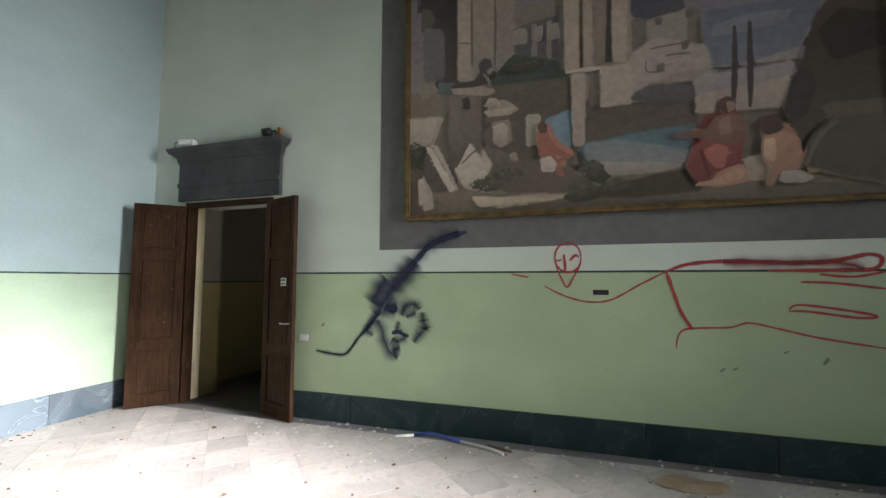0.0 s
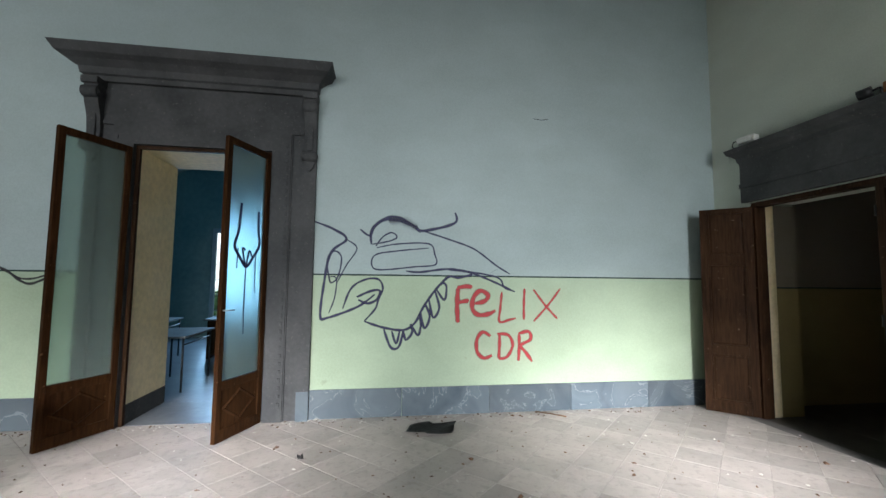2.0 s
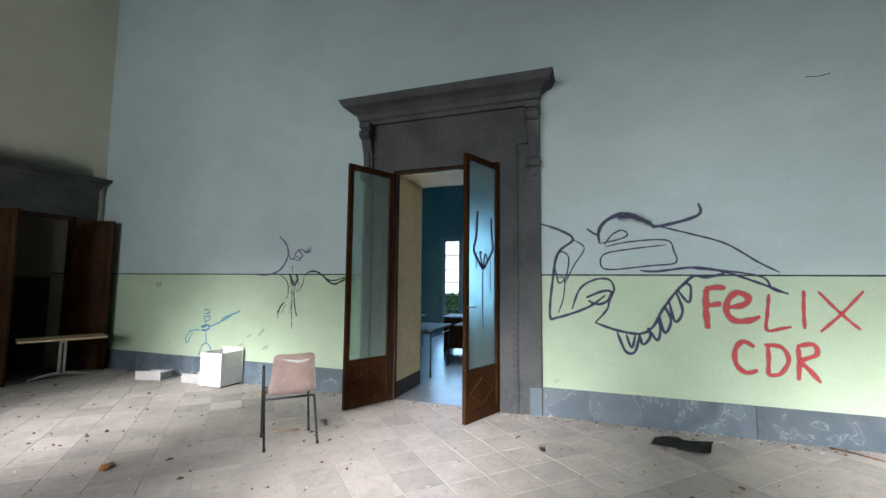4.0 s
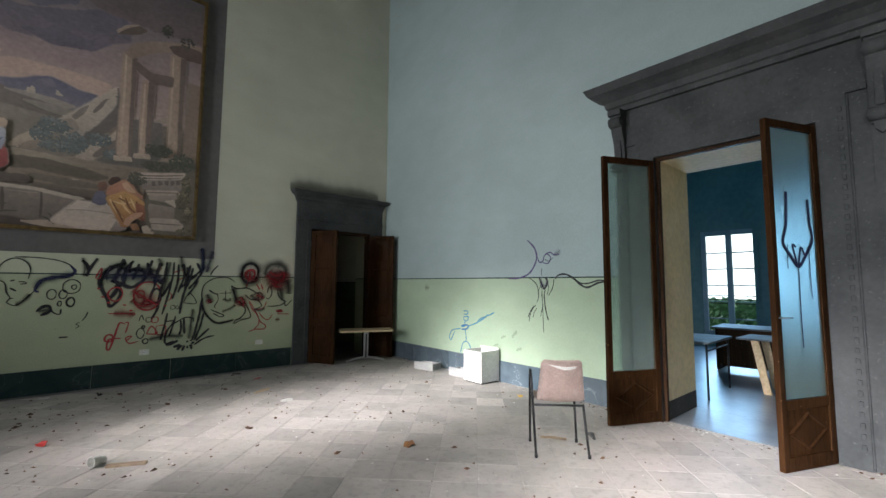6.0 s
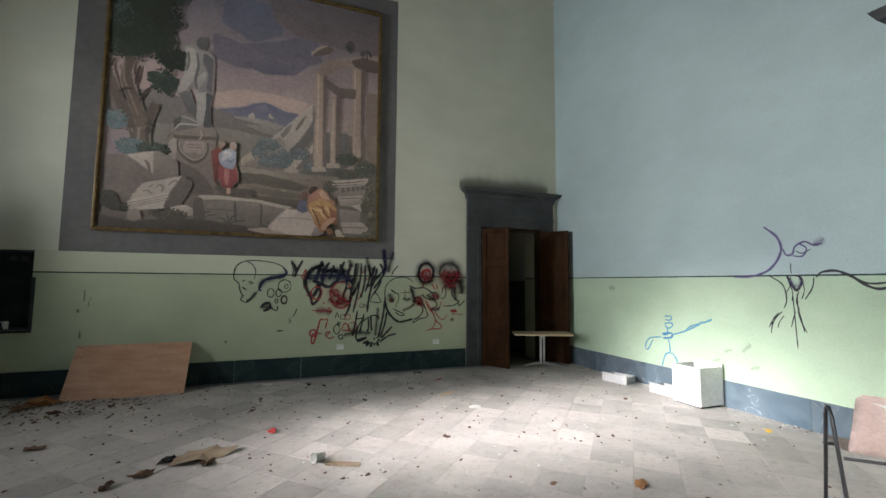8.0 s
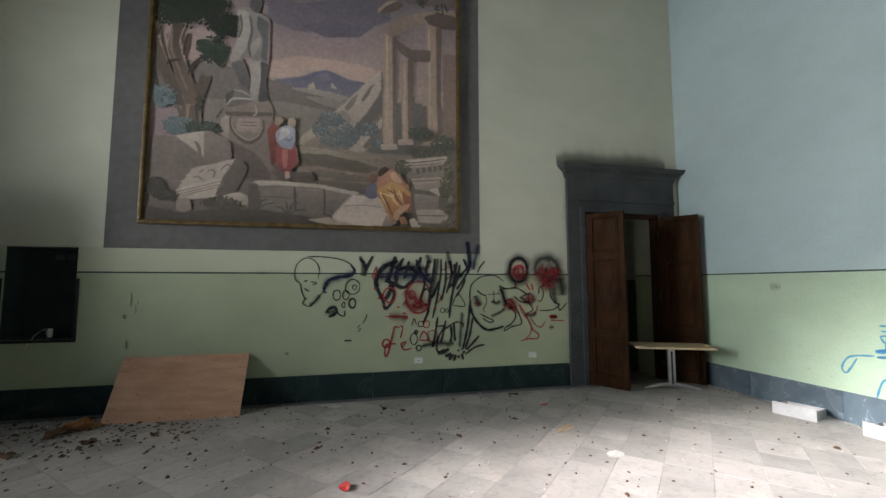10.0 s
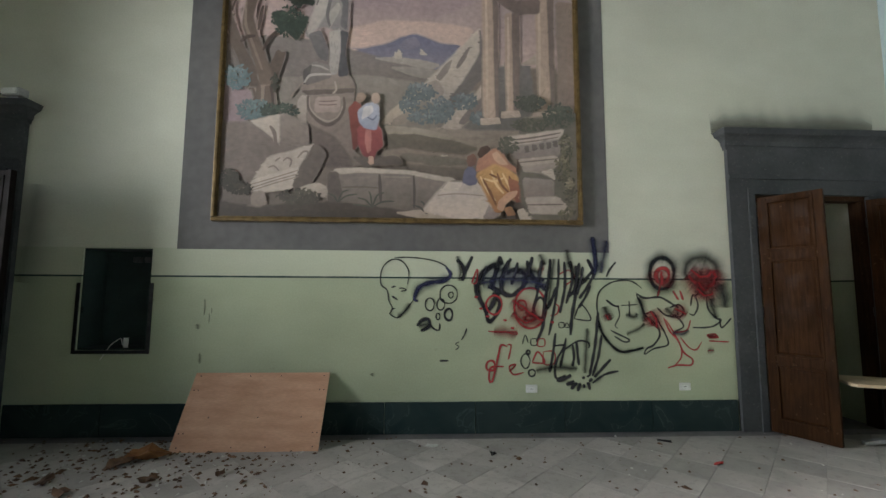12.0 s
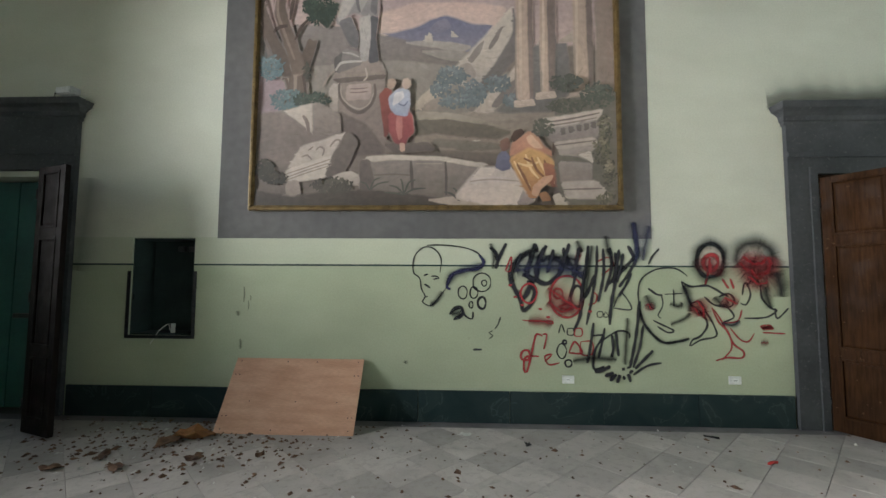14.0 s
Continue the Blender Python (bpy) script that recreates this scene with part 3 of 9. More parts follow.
# west door: tall surround with scroll brackets and glazed leaves
big = thing("door_surround_west", "tall dark grey stone door surround with scroll brackets and a heavy cornice", "door surround", kind="structure")
U0, U1, HEAD, CAP = -3.28, -0.97, 2.92, 3.85
for a, b in ((U0, B_DOOR[0]), (B_DOOR[1], U1)):
    part("jamb", blocks((XB, XB + 0.04, a, b, 0, HEAD)), GREY, big)
    mid = (b - 0.20, b) if a == U0 else (a, a + 0.20)
    bm = blocks((XB + 0.04, XB + 0.075, *mid, 0, HEAD + 0.2))
    part("architrave", bm, GREY, big)
    edge = (b - 0.215, b - 0.20) if a == U0 else (a + 0.20, a + 0.215)
    part("bead", blocks((XB + 0.04, XB + 0.06, *edge, 0, HEAD + 0.2), bevel=0.004), GREY, big)
    out = (a, a + 0.13) if a == U0 else (b - 0.13, b)
    part("pilaster", blocks((XB + 0.04, XB + 0.065, *out, 0.31, HEAD - 0.05)), GREY, big)
    part("foot", blocks((XB + 0.04, XB + 0.072, *out, 0, 0.31)), SLAB, big)
    # scroll bracket
    prof = [(XB + 0.04, HEAD - 0.12), (XB + 0.10, HEAD - 0.12), (XB + 0.125, HEAD - 0.06), (XB + 0.10, HEAD + 0.02), (XB + 0.085, HEAD + 0.12), (XB + 0.10, HEAD + 0.26), (XB + 0.15, HEAD + 0.40), (XB + 0.17, HEAD + 0.52), (XB + 0.17, HEAD + 0.58), (XB + 0.04, HEAD + 0.58)]
    bm = bmesh.new()
    prism(bm, [(u, v) for u, v in prof], "y", out[0], out[1])
    part("bracket", bm, GREY, big)
    for zc, rc, xo in ((HEAD - 0.05, 0.055, 0.115), (HEAD + 0.50, 0.062, 0.155)):
        for ra, more in ((rc, 0.008), (rc * 0.62, 0.016), (rc * 0.3, 0.024)):
            part("scroll", tube(bmesh.new(), [(XB + xo, out[0] - more, zc), (XB + xo, out[1] + more, zc)], ra, 16), GREY, big)
    part("fillet", blocks((XB + 0.04, XB + 0.115, out[0] + 0.035, out[1] - 0.035, HEAD + 0.02, HEAD + 0.42), bevel=0.01), GREY, big)
    bm = bmesh.new()
    for q in range(34):
        zb = 0.16 + q * 0.085
        block(bm, XB + 0.075, XB + 0.088, (edge[0] - 0.055 if a != U0 else edge[1] + 0.025), (edge[0] - 0.025 if a != U0 else edge[1] + 0.055), zb, zb + 0.045, bevel=0.006)
    part("bead_row", bm, GREY, big)
    part("leaf_drop", prism(bmesh.new(), [(out[0] + 0.01, HEAD - 0.10), (out[0] + 0.03, HEAD - 0.17), (out[0] + 0.065, HEAD - 0.21), (out[0] + 0.10, HEAD - 0.17), (out[0] + 0.12, HEAD - 0.10)], "x", XB + 0.065, XB + 0.10), GREY, big)
    part("bracket_cap", blocks((XB + 0.04, XB + 0.21, out[0] - 0.012, out[1] + 0.012, HEAD + 0.58, HEAD + 0.65), bevel=0.005), GREY, big)
part("frieze", blocks((XB, XB + 0.04, U0, U1, HEAD, CAP - 0.05)), GREY, big)
part("lintel", blocks((XB + 0.04, XB + 0.07, U0 + 0.14, U1 - 0.14, HEAD + 0.2, HEAD + 0.24), (XB + 0.04, XB + 0.075, B_DOOR[0], B_DOOR[1], HEAD, HEAD + 0.2)), GREY, big)
part("cornice", cornice(bmesh.new(), "x", XB, 1, U0 + 0.02, U1 - 0.09, CAP - 0.28, CAP, 0.36), GREY, big)
door_frame("door_frame_west", "x", XB, 1, *B_DOOR[:2], HEAD, WOOD, deep=0.025, w=0.035)


def glazed_leaf(name, hinge, free, height, pane_mat, label):
    """A narrow wooden leaf with one tall pane over a lozenge panel."""
    hx, hy = hinge
    fx, fy = free
    w, th = math.hypot(fx - hx, fy - hy), 0.045
    ob = thing(name, label, "door", pose(hx, hy, 0.015, 0, 0, math.degrees(math.atan2(fy - hy, fx - hx))), kind="structure")
    st = 0.06
    part("stile", blocks((0, st, -th / 2, th / 2, 0, height), bevel=0.006), WOOD_RED, ob)
    part("stile", blocks((w - st, w, -th / 2, th / 2, 0, height), bevel=0.006), WOOD_RED, ob)
    for za, zb in ((0, 0.11), (0.47, 0.55), (height - 0.07, height)):
        part("rail", blocks((st, w - st, -th / 2, th / 2, za, zb), bevel=0.005), WOOD_RED, ob)
    part("panel", blocks((st - 0.002, w - st + 0.002, -0.009, 0.009, 0.11, 0.47)), WOOD_RED, ob)
    cx, cz, rx, rz = w / 2, 0.29, (w - 2 * st) / 2 - 0.02, 0.155
    bm = bmesh.new()
    for s in (-1, 1):
        ring = [(cx - rx, cz), (cx, cz - rz), (cx + rx, cz), (cx, cz + rz)]
        outer = [bm.verts.new((u, s * 0.0095, v)) for u, v in ring]
        top = [bm.verts.new((cx + (u - cx) * 0.88, s * 0.022, cz + (v - cz) * 0.88)) for u, v in ring]
        low = [bm.verts.new((cx + (u - cx) * 0.78, s * 0.0095, cz + (v - cz) * 0.78)) for u, v in ring]
        for j in range(4):
            k = (j + 1) % 4
            bm.faces.new((outer[j], outer[k], top[k], top[j]))
            bm.faces.new((top[j], top[k], low[k], low[j]))
    part("lozenge_moulding", bm, WOOD_RED, ob)
    pane = part("pane", blocks((st - 0.004, w - st + 0.004, -0.003, 0.003, 0.545, height - 0.065)), pane_mat, ob, "dusty ribbed glass")
    pane.visible_shadow = False
    for z in (0.3, 1.45, 2.6):
        bm = bmesh.new()
        tube(bm, [(-0.008, 0, z - 0.05), (-0.008, 0, z + 0.05)], 0.01, 8)
        part("hinge", bm, BLACK, ob)
    return ob, w


glazed_1, GW = glazed_leaf("door_7", (-4.87, -2.84), (-4.27, -3.12), 2.86, GLASS_CLEAR, "narrow glazed door leaf with a lozenge panel, standing open")
glazed_2, GW = glazed_leaf("door_8", (-4.87, -1.46), (-4.29, -1.70), 2.86, GLASS_DIM, "narrow glazed door leaf with blue paint on its pane, standing open")
part("door_handle", tube(bmesh.new(), rounded([(GW - 0.03, 0.02, 1.2), (GW - 0.03, 0.06, 1.2), (GW - 0.13, 0.06, 1.2)], 0.015), 0.007, 8), STEEL, glazed_2)

# ---- hall: windows, hatch, fittings ----
for i, wy in enumerate(WINDOWS_Y):
    win = thing("window_%d" % (i + 1), "tall wooden window frame in the window wall", "window", kind="structure")
    for a, b in ((-0.75, -0.68), (0.68, 0.75), (-0.035, 0.035)):
        part("frame_bar", blocks((XE + 0.25, XE + 0.31, wy + a, wy + b, 1.1, 4.7)), WOOD, win)
    for z in (1.1, 2.3, 3.5, 4.63):
        part("glazing_bar", blocks((XE + 0.255, XE + 0.305, wy - 0.68, wy + 0.68, z, z + 0.06)), WOOD, win)

hatch = thing("wall_hatch", "open dark hatch with a metal rim and loose wires in the wall", "hatch", kind="structure")
x0, x1, z0, z1 = HATCH
bm = bmesh.new()
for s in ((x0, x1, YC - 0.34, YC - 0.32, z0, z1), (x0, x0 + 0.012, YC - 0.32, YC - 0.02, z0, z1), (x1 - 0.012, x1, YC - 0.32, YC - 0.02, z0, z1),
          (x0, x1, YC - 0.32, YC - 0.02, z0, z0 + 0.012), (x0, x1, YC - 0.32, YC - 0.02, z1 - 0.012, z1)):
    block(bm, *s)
part("lining", bm, RECESS_SHADE, hatch)
for a, b, c, d in ((x0 - 0.035, x0, z0 - 0.035, z1 - 0.35), (x1, x1 + 0.035, z0 - 0.035, z1 - 0.35), (x0, x1, z0 - 0.035, z0)):
    part("rim", blocks((a, b, YC, YC + 0.012, c, d), bevel=0.003), BLACK, hatch)
for i in range(3):
    part("ceramic_block", blocks((x0 + 0.04 + 0.12 * i, x0 + 0.12 + 0.12 * i, YC - 0.30, YC - 0.25, 1.72, 1.78), bevel=0.008), GREY, hatch)
part("wire", tube(bmesh.new(), rounded([(x0 + 0.3, YC - 0.1, z0 + 0.04), (x0 + 0.28, YC - 0.05, z0 + 0.12), (x0 + 0.36, YC - 0.02, z0 + 0.05), (x0 + 0.42, YC + 0.02, z0 - 0.09)], 0.03), 0.004, 6), PLASTIC, hatch)
part("torn_flap", blocks((x0 + 0.24, x0 + 0.29, YC - 0.1, YC - 0.095, z0 + 0.012, z0 + 0.11)), PLASTIC, hatch)


def socket(x, z, label):
    ob = thing("wall_socket", label, "socket", pose(x, YC, z), group="sockets of the south wall")
    part("plate", blocks((-0.06, 0.06, 0.0, 0.010, -0.04, 0.04), bevel=0.004), PLASTIC, ob)
    part("insert", blocks((-0.03, 0.03, 0.010, 0.014, -0.022, 0.022), bevel=0.002), WHITE, ob)
    for k in (-0.012, 0, 0.012):
        part("contact_hole", tube(bmesh.new(), [(k, 0.0135, 0), (k, 0.0155, 0)], 0.0035, 8), BLACK, ob)


socket(-0.79, 0.435, "white plastic wall socket above the marble skirting")
socket(-2.415, 0.45, "white plastic wall socket above the marble skirting")
ob = thing("light_switch", "small white plastic switch plate on the green dado", "switch", pose(-2.62, YA, 0.86))
part("plate", blocks((-0.055, 0.055, -0.010, 0, -0.035, 0.035), bevel=0.004), PLASTIC, ob)
part("rocker", blocks((-0.018, 0.018, -0.014, -0.010, -0.02, 0.02), bevel=0.002), WHITE, ob)
ob = thing("wall_plate", "small black name plate on the green dado", "plate", pose(0.47, YA, 1.385))
part("plate", blocks((-0.065, 0.065, -0.008, 0, -0.022, 0.022), bevel=0.003), BLACK, ob)


def emergency_light(m, label, mat):
    ob = thing("emergency_light", label, "lamp", m)
    part("body", blocks((-0.10, 0.10, -0.05, 0.05, 0.03, 0.11), bevel=0.012), mat, ob)
    part("diffuser", blocks((-0.085, 0.085, -0.065, -0.05, 0.04, 0.10), bevel=0.005), PLASTIC, ob)
    part("bracket", blocks((-0.06, 0.06, -0.02, 0.02, 0.0, 0.03), bevel=0.004), STEEL, ob)
    part("cable", tube(bmesh.new(), rounded([(-0.10, 0, 0.06), (-0.16, 0, 0.10), (-0.19, 0.0, 0.03), (-0.15, 0.01, 0.006), (-0.04, 0.03, 0.006)], 0.03), 0.006, 8), BLACK, ob)
    return ob


emergency_light(pose(-4.33, YA - 0.09, 3.131, 0, 0, 12), "pale emergency lamp with a looped cable on the cornice", PLASTIC)
emergency_light(pose(4.47, YC + 0.14, 3.331, 0, 0, 172), "grey emergency lamp with a looped cable on the cornice", GREY_BOARD)
ob = thing("spotlight", "black spotlight with an orange bracket on the cornice", "lamp", pose(-3.08, YA - 0.08, 3.131))
bm = bmesh.new()
tube(bm, [(-0.09, -0.04, 0.07), (0.0, 0.0, 0.085)], 0.045, 14)
part("head", bm, BLACK, ob)
part("arm", tube(bmesh.new(), rounded([(0, 0, 0.085), (0.05, 0.02, 0.10), (0.06, 0.02, 0.0)], 0.02), 0.010, 8), BLACK, ob)
part("bracket", blocks((0.055, 0.10, 0.03, 0.07, 0.0, 0.14), bevel=0.006), ORANGE, ob)

# ---- framed pictures ----


def picture_frame(name, label, m, w, h):
    ob = thing(name, label, "painting", m)
    d, k = 0.055, 0.042
    for a, b, c, e in ((-k, w + k, -k, 0), (-k, w + k, h, h + k), (-k, 0, 0, h), (w, w + k, 0, h)):
        part("frame_bar", blocks((a, b, -d, 0, c, e), bevel=0.012), GILT, ob)
    i = 0.012
    for a, b, c, e in ((0, w, 0, i), (0, w, h - i, h), (0, i, i, h - i), (w - i, w, i, h - i)):
        part("inner_moulding", blocks((a, b, -d + 0.012, -0.004, c, e), bevel=0.005), GILT, ob)
    return ob


SOUTH_PICTURE = picture_frame("landscape_painting", "large framed classical landscape with statue, mountains and ruins", pose(2.48, YC + 0.004, 2.18, 0, 0, 180), 3.80, 3.91)
NORTH_PICTURE = picture_frame("ruins_painting", "large framed painting of classical ruins by the sea", pose(-1.37, YA - 0.004, 2.14), 3.96, 3.93)

# ---- loose furniture ----


def stacking_chair(m):
    ob = thing("chair", "dusty pink plastic shell chair with black tube legs, torn back", "chair", m)
    bm = bmesh.new()
    prof = [(0.20, 0.43), (0.17, 0.455), (0.05, 0.445), (-0.08, 0.44), (-0.15, 0.455), (-0.185, 0.50), (-0.205, 0.60), (-0.225, 0.72), (-0.24, 0.80), (-0.245, 0.825)]
    rows = []
    n = 10
    for j, (y, z) in enumerate(prof):
        back = max(0.0, (z - 0.46) / 0.36)
        half = 0.205 if j < 6 else 0.205 - 0.03 * back
        if j in (0, len(prof) - 1):
            half -= 0.03
        row = []
        for i in range(n + 1):
            k = -1 + 2 * i / n
            curve = 0.035 * k * k
            row.append(bm.verts.new((half * k, y + (curve * 1.2 if back > 0.05 else 0), z + (curve * 0.5 if back <= 0.05 else 0))))
        rows.append(row)
    for a, b in zip(rows, rows[1:]):
        for i in range(n):
            bm.faces.new((a[i], a[i + 1], b[i + 1], b[i])).smooth = True
    bmesh.ops.solidify(bm, geom=bm.faces[:], thickness=0.007)
    part("shell", bm, PINK, ob)
    bm = bmesh.new()
    prism(bm, [(-0.13, 0.79), (0.03, 0.765), (0.12, 0.775), (0.10, 0.755), (0.02, 0.742), (-0.05, 0.76)], "y", -0.2475, -0.2400)
    part("torn_strip", bm, PLASTIC, ob, "pale torn strip of the shell")
    bar = 0.011
    for s in (1,):
        part("leg", tube(bmesh.new(), [(0.19, -0.15, 0.43), (0.225, -0.19, 0.0)], bar), BLACK, ob)
        part("leg", tube(bmesh.new(), [(0.19, 0.14, 0.43), (0.215, 0.185, 0.0)], bar), BLACK, ob)
    part("armrest", tube(bmesh.new(), rounded([(-0.225, -0.19, 0.0), (-0.235, -0.02, 0.69), (-0.235, 0.04, 0.69), (-0.215, 0.185, 0.0)], 0.05), bar), BLACK, ob)
    part("cross_bar", tube(bmesh.new(), [(-0.228, -0.14, 0.425), (0.195, -0.15, 0.425)], 0.010), BLACK, ob)
    part("cross_bar", tube(bmesh.new(), [(-0.228, 0.13, 0.425), (0.195, 0.14, 0.425)], 0.010), BLACK, ob)
    for x, y in ((0.225, -0.19), (0.215, 0.185), (-0.225, -0.19), (-0.215, 0.185)):
        part("foot_cap", tube(bmesh.new(), [(x, y, 0.0), (x, y, 0.03)], 0.014), BLACK, ob)


stacking_chair(pose(-3.36, -3.12, 0, 0, 0, 137))

ob = thing("table", "pale wooden table on a grey steel T-foot by the doorway", "table", pose(-4.19, -7.92, 0, 0, 0, 156.5))
bm = bmesh.new()
prism(bm, [(-0.47, -0.24), (0.47, -0.24), (0.50, -0.21), (0.50, 0.21), (0.47, 0.24), (-0.47, 0.24), (-0.50, 0.21), (-0.50, -0.21)], "z", 0.575, 0.602)
part("tabletop", bm, PALE_WOOD, ob)
part("column", blocks((-0.045, 0.045, -0.03, 0.03, 0.06, 0.56), bevel=0.012), STEEL, ob)
part("column_groove", blocks((-0.012, 0.012, -0.034, -0.0305, 0.08, 0.52)), BLACK, ob)
bm = bmesh.new()
arch = [(-0.36 + 0.72 * i / 12, 0.065 * math.sin(math.pi * i / 12) + 0.022) for i in range(13)]
prism(bm, [(x, z + 0.012) for x, z in arch] + [(x, z - 0.022) for x, z in reversed(arch)], "y", -0.03, 0.03)
part("foot", bm, STEEL, ob)
part("bearer", blocks((-0.28, 0.28, -0.025, 0.025, 0.55, 0.575), bevel=0.006), STEEL, ob)


def open_box(bm, w, d, h, t):
    for s in ((0, w, 0, t, 0, h), (0, w, d - t, d, 0, h), (0, t, t, d - t, 0, h), (w - t, w, t, d - t, 0, h), (t, w - t, t, d - t, 0, t)):
        block(bm, *s)
    return bm


ob = thing("cabinet", "white laminate cabinet carcass, open on top, by the skirting", "cabinet", pose(-4.93, -5.60, 0.02))
for s in ((0, 0.38, 0, 0.018, 0, 0.45), (0, 0.38, 0.36, 0.378, 0, 0.45), (0.362, 0.38, 0.018, 0.36, 0, 0.45)):
    part("side_panel", blocks(s, bevel=0.002), WHITE, ob)
part("back_panel", blocks((0.0, 0.014, 0.0, 0.385, -0.01, 0.485), bevel=0.002), WHITE, ob)
part("base_panel", blocks((0.014, 0.362, 0.018, 0.36, 0.0, 0.018)), WHITE, ob)
# black slab added as the shadow in the gap under the carcass
part("base_gap_shade", blocks((0.02, 0.35, 0.02, 0.36, -0.02, 0.0)), BLACK, ob)
for x, y, a, w, label in ((-4.90, -6.05, 4, 0.34, "white laminate drawer lying empty by the skirting"), (-4.78, -6.86, 14, 0.36, "grey-white drawer lying open on the floor")):
    ob = thing("drawer", label, "drawer", pose(x, y, 0.0, 0, 0, a), group="drawers by the cabinet")
    part("tray", open_box(bmesh.new(), w * 0.7, w, 0.10, 0.012), GREY_BOARD, ob)
    part("drawer_front", blocks((w * 0.7, w * 0.7 + 0.016, -0.02, w + 0.02, 0, 0.13), bevel=0.002), GREY_BOARD, ob)
    part("inner_base", blocks((0.014, w * 0.7 - 0.014, 0.014, w - 0.014, 0.0125, 0.016)), GREY, ob, "dark drawer floor")
ob = thing("rail", "thin pale metal rail lying along the skirting", "rail")
part("strip", tube(bmesh.new(), [(-4.86, -6.45, 0.02), (-4.80, -7.35, 0.02)], 0.010, 8), STEEL, ob)

ob = thing("plywood_board", "pinkish plywood board with screw holes leaning on the wall", "board", Matrix.Translation((1.92, -8.065, 0.0)) @ Matrix.Rotation(radians(33.5), 4, "X"))
part("sheet", blocks((-0.655, 0.655, -0.012, 0.0, 0.0, 0.735), bevel=0.002), PLY, ob)
for x in (-0.60, -0.18, 0.12, 0.60):
    for z in (0.04, 0.70):
        part("screw_hole", tube(bmesh.new(), [(x, -0.001, z), (x, 0.0015, z)], 0.006, 8), BLACK, ob)
for x, z in ((-0.62, 0.16), (-0.58, 0.16), (0.62, 0.16), (0.58, 0.16), (-0.62, 0.56), (-0.58, 0.56), (0.62, 0.56), (0.58, 0.56), (0.4, 0.30), (-0.05, 0.30), (-0.45, 0.30)):
    part("screw_hole", tube(bmesh.new(), [(x, -0.001, z), (x, 0.0015, z)], 0.006, 8), BLACK, ob)

# ---- furniture of the far room ----


def school_table(m, label, top_mat):
    ob = thing("table", label, "table", m, group="tables of the far room")
    part("tabletop", blocks((-0.55, 0.55, -0.32, 0.32, 0.71, 0.74), bevel=0.005), top_mat, ob)
    for x in (-0.5, 0.5):
        for y in (-0.27, 0.27):
            part("leg", tube(bmesh.new(), [(x, y, 0), (x, y, 0.71)], 0.014, 8), BLACK, ob)
    for y in (-0.27, 0.27):
        part("rail", tube(bmesh.new(), [(-0.5, y, 0.62), (0.5, y, 0.62)], 0.010, 8), BLACK, ob)


BLUE_TOP = plain("blue_grey_laminate", (0.10, 0.115, 0.13), (0.15, 0.165, 0.18), 5, 0.75)
school_table(pose(-6.75, -3.1, 0, 0, 0, 2), "school table with a pale top and black tube legs", BLUE_TOP)
school_table(pose(-8.6, -4.3, 0, 0, 0, 8), "school table with a pale top and black tube legs", BLUE_TOP)
ob = thing("desk", "dark wooden desk with closed panels beneath the window", "desk", pose(-9.1, -2.75, 0, 0, 0, 4))
part("desktop", blocks((-0.45, 0.45, -0.75, 0.75, 0.72, 0.75), bevel=0.004), BLUE_TOP, ob)
part("modesty_panel", blocks((0.36, 0.38, -0.7, 0.7, 0.08, 0.72)), WOOD, ob)
for a in (-0.7, 0.66):
    part("side_panel", blocks((-0.4, 0.38, a, a + 0.04, 0, 0.72)), WOOD, ob)
ob = thing("trestle_table", "pale trestle table with slanting wooden legs", "table", pose(-7.45, -2.15, 0))
part("tabletop", blocks((-0.35, 0.35, -0.55, 0.75, 0.72, 0.745), bevel=0.004), BLUE_TOP, ob)
for y, dy in ((-0.40, -0.12), (0.6, 0.12)):
    for x in (-0.25, 0.25):
        bm = bmesh.new()
        prism(bm, [(y, 0.72), (y + 0.09, 0.72), (y + 0.09 + dy * -1.0, 0.0), (y - dy, 0.0)], "x", x - 0.02, x + 0.02)
        part("leg", bm, PALE_WOOD, ob)
ob = thing("blue_bag", "crumpled blue bag on the school table", "bag", pose(-8.5, -4.2, 0.74))
bm = bmesh.new()
bmesh.ops.create_icosphere(bm, subdivisions=3, radius=0.12)
for v in bm.verts:
    v.co *= 1 + 0.35 * noise.noise(v.co * 9)
    v.co.z = max(0, v.co.z * 0.8 + 0.06)
part("sack", bm, BLUE, ob)

win = thing("window_far", "tall blue-white casement window with glazing bars", "window", kind="structure")
FRAME_BLUE = plain("window_paint", (0.3, 0.42, 0.48), (0.38, 0.5, 0.56), 4, 0.5)
wy0, wy1, wz0, wz1 = -4.66, -3.46, 0.25, 2.85
for a, b in ((wy0, wy0 + 0.1), (wy1 - 0.1, wy1), (-4.12, -4.0)):
    part("frame_bar", blocks((-12.12, -12.04, a, b, wz0, wz1), bevel=0.006), FRAME_BLUE, win)
for z in (wz0, 0.66, 1.08, 1.47, 1.88, 2.28, wz1 - 0.12):
    t = 0.12 if z in (wz0, wz1 - 0.12) else 0.028
    part("glazing_bar", blocks((-12.11, -12.05, wy0 + 0.1, wy1 - 0.1, z, z + t), bevel=0.004), FRAME_BLUE, win)
setting("trim_window_far", blocks((-12.4, -12.0, -4.90, wy0, 0.25, 2.85), (-12.4, -12.0, wy1, -3.44, 0.25, 2.85)), TEAL, "plaster sides of the far window", "trim")
rail = thing("balcony_rail", "thin metal balcony rail outside the far window", "railing")
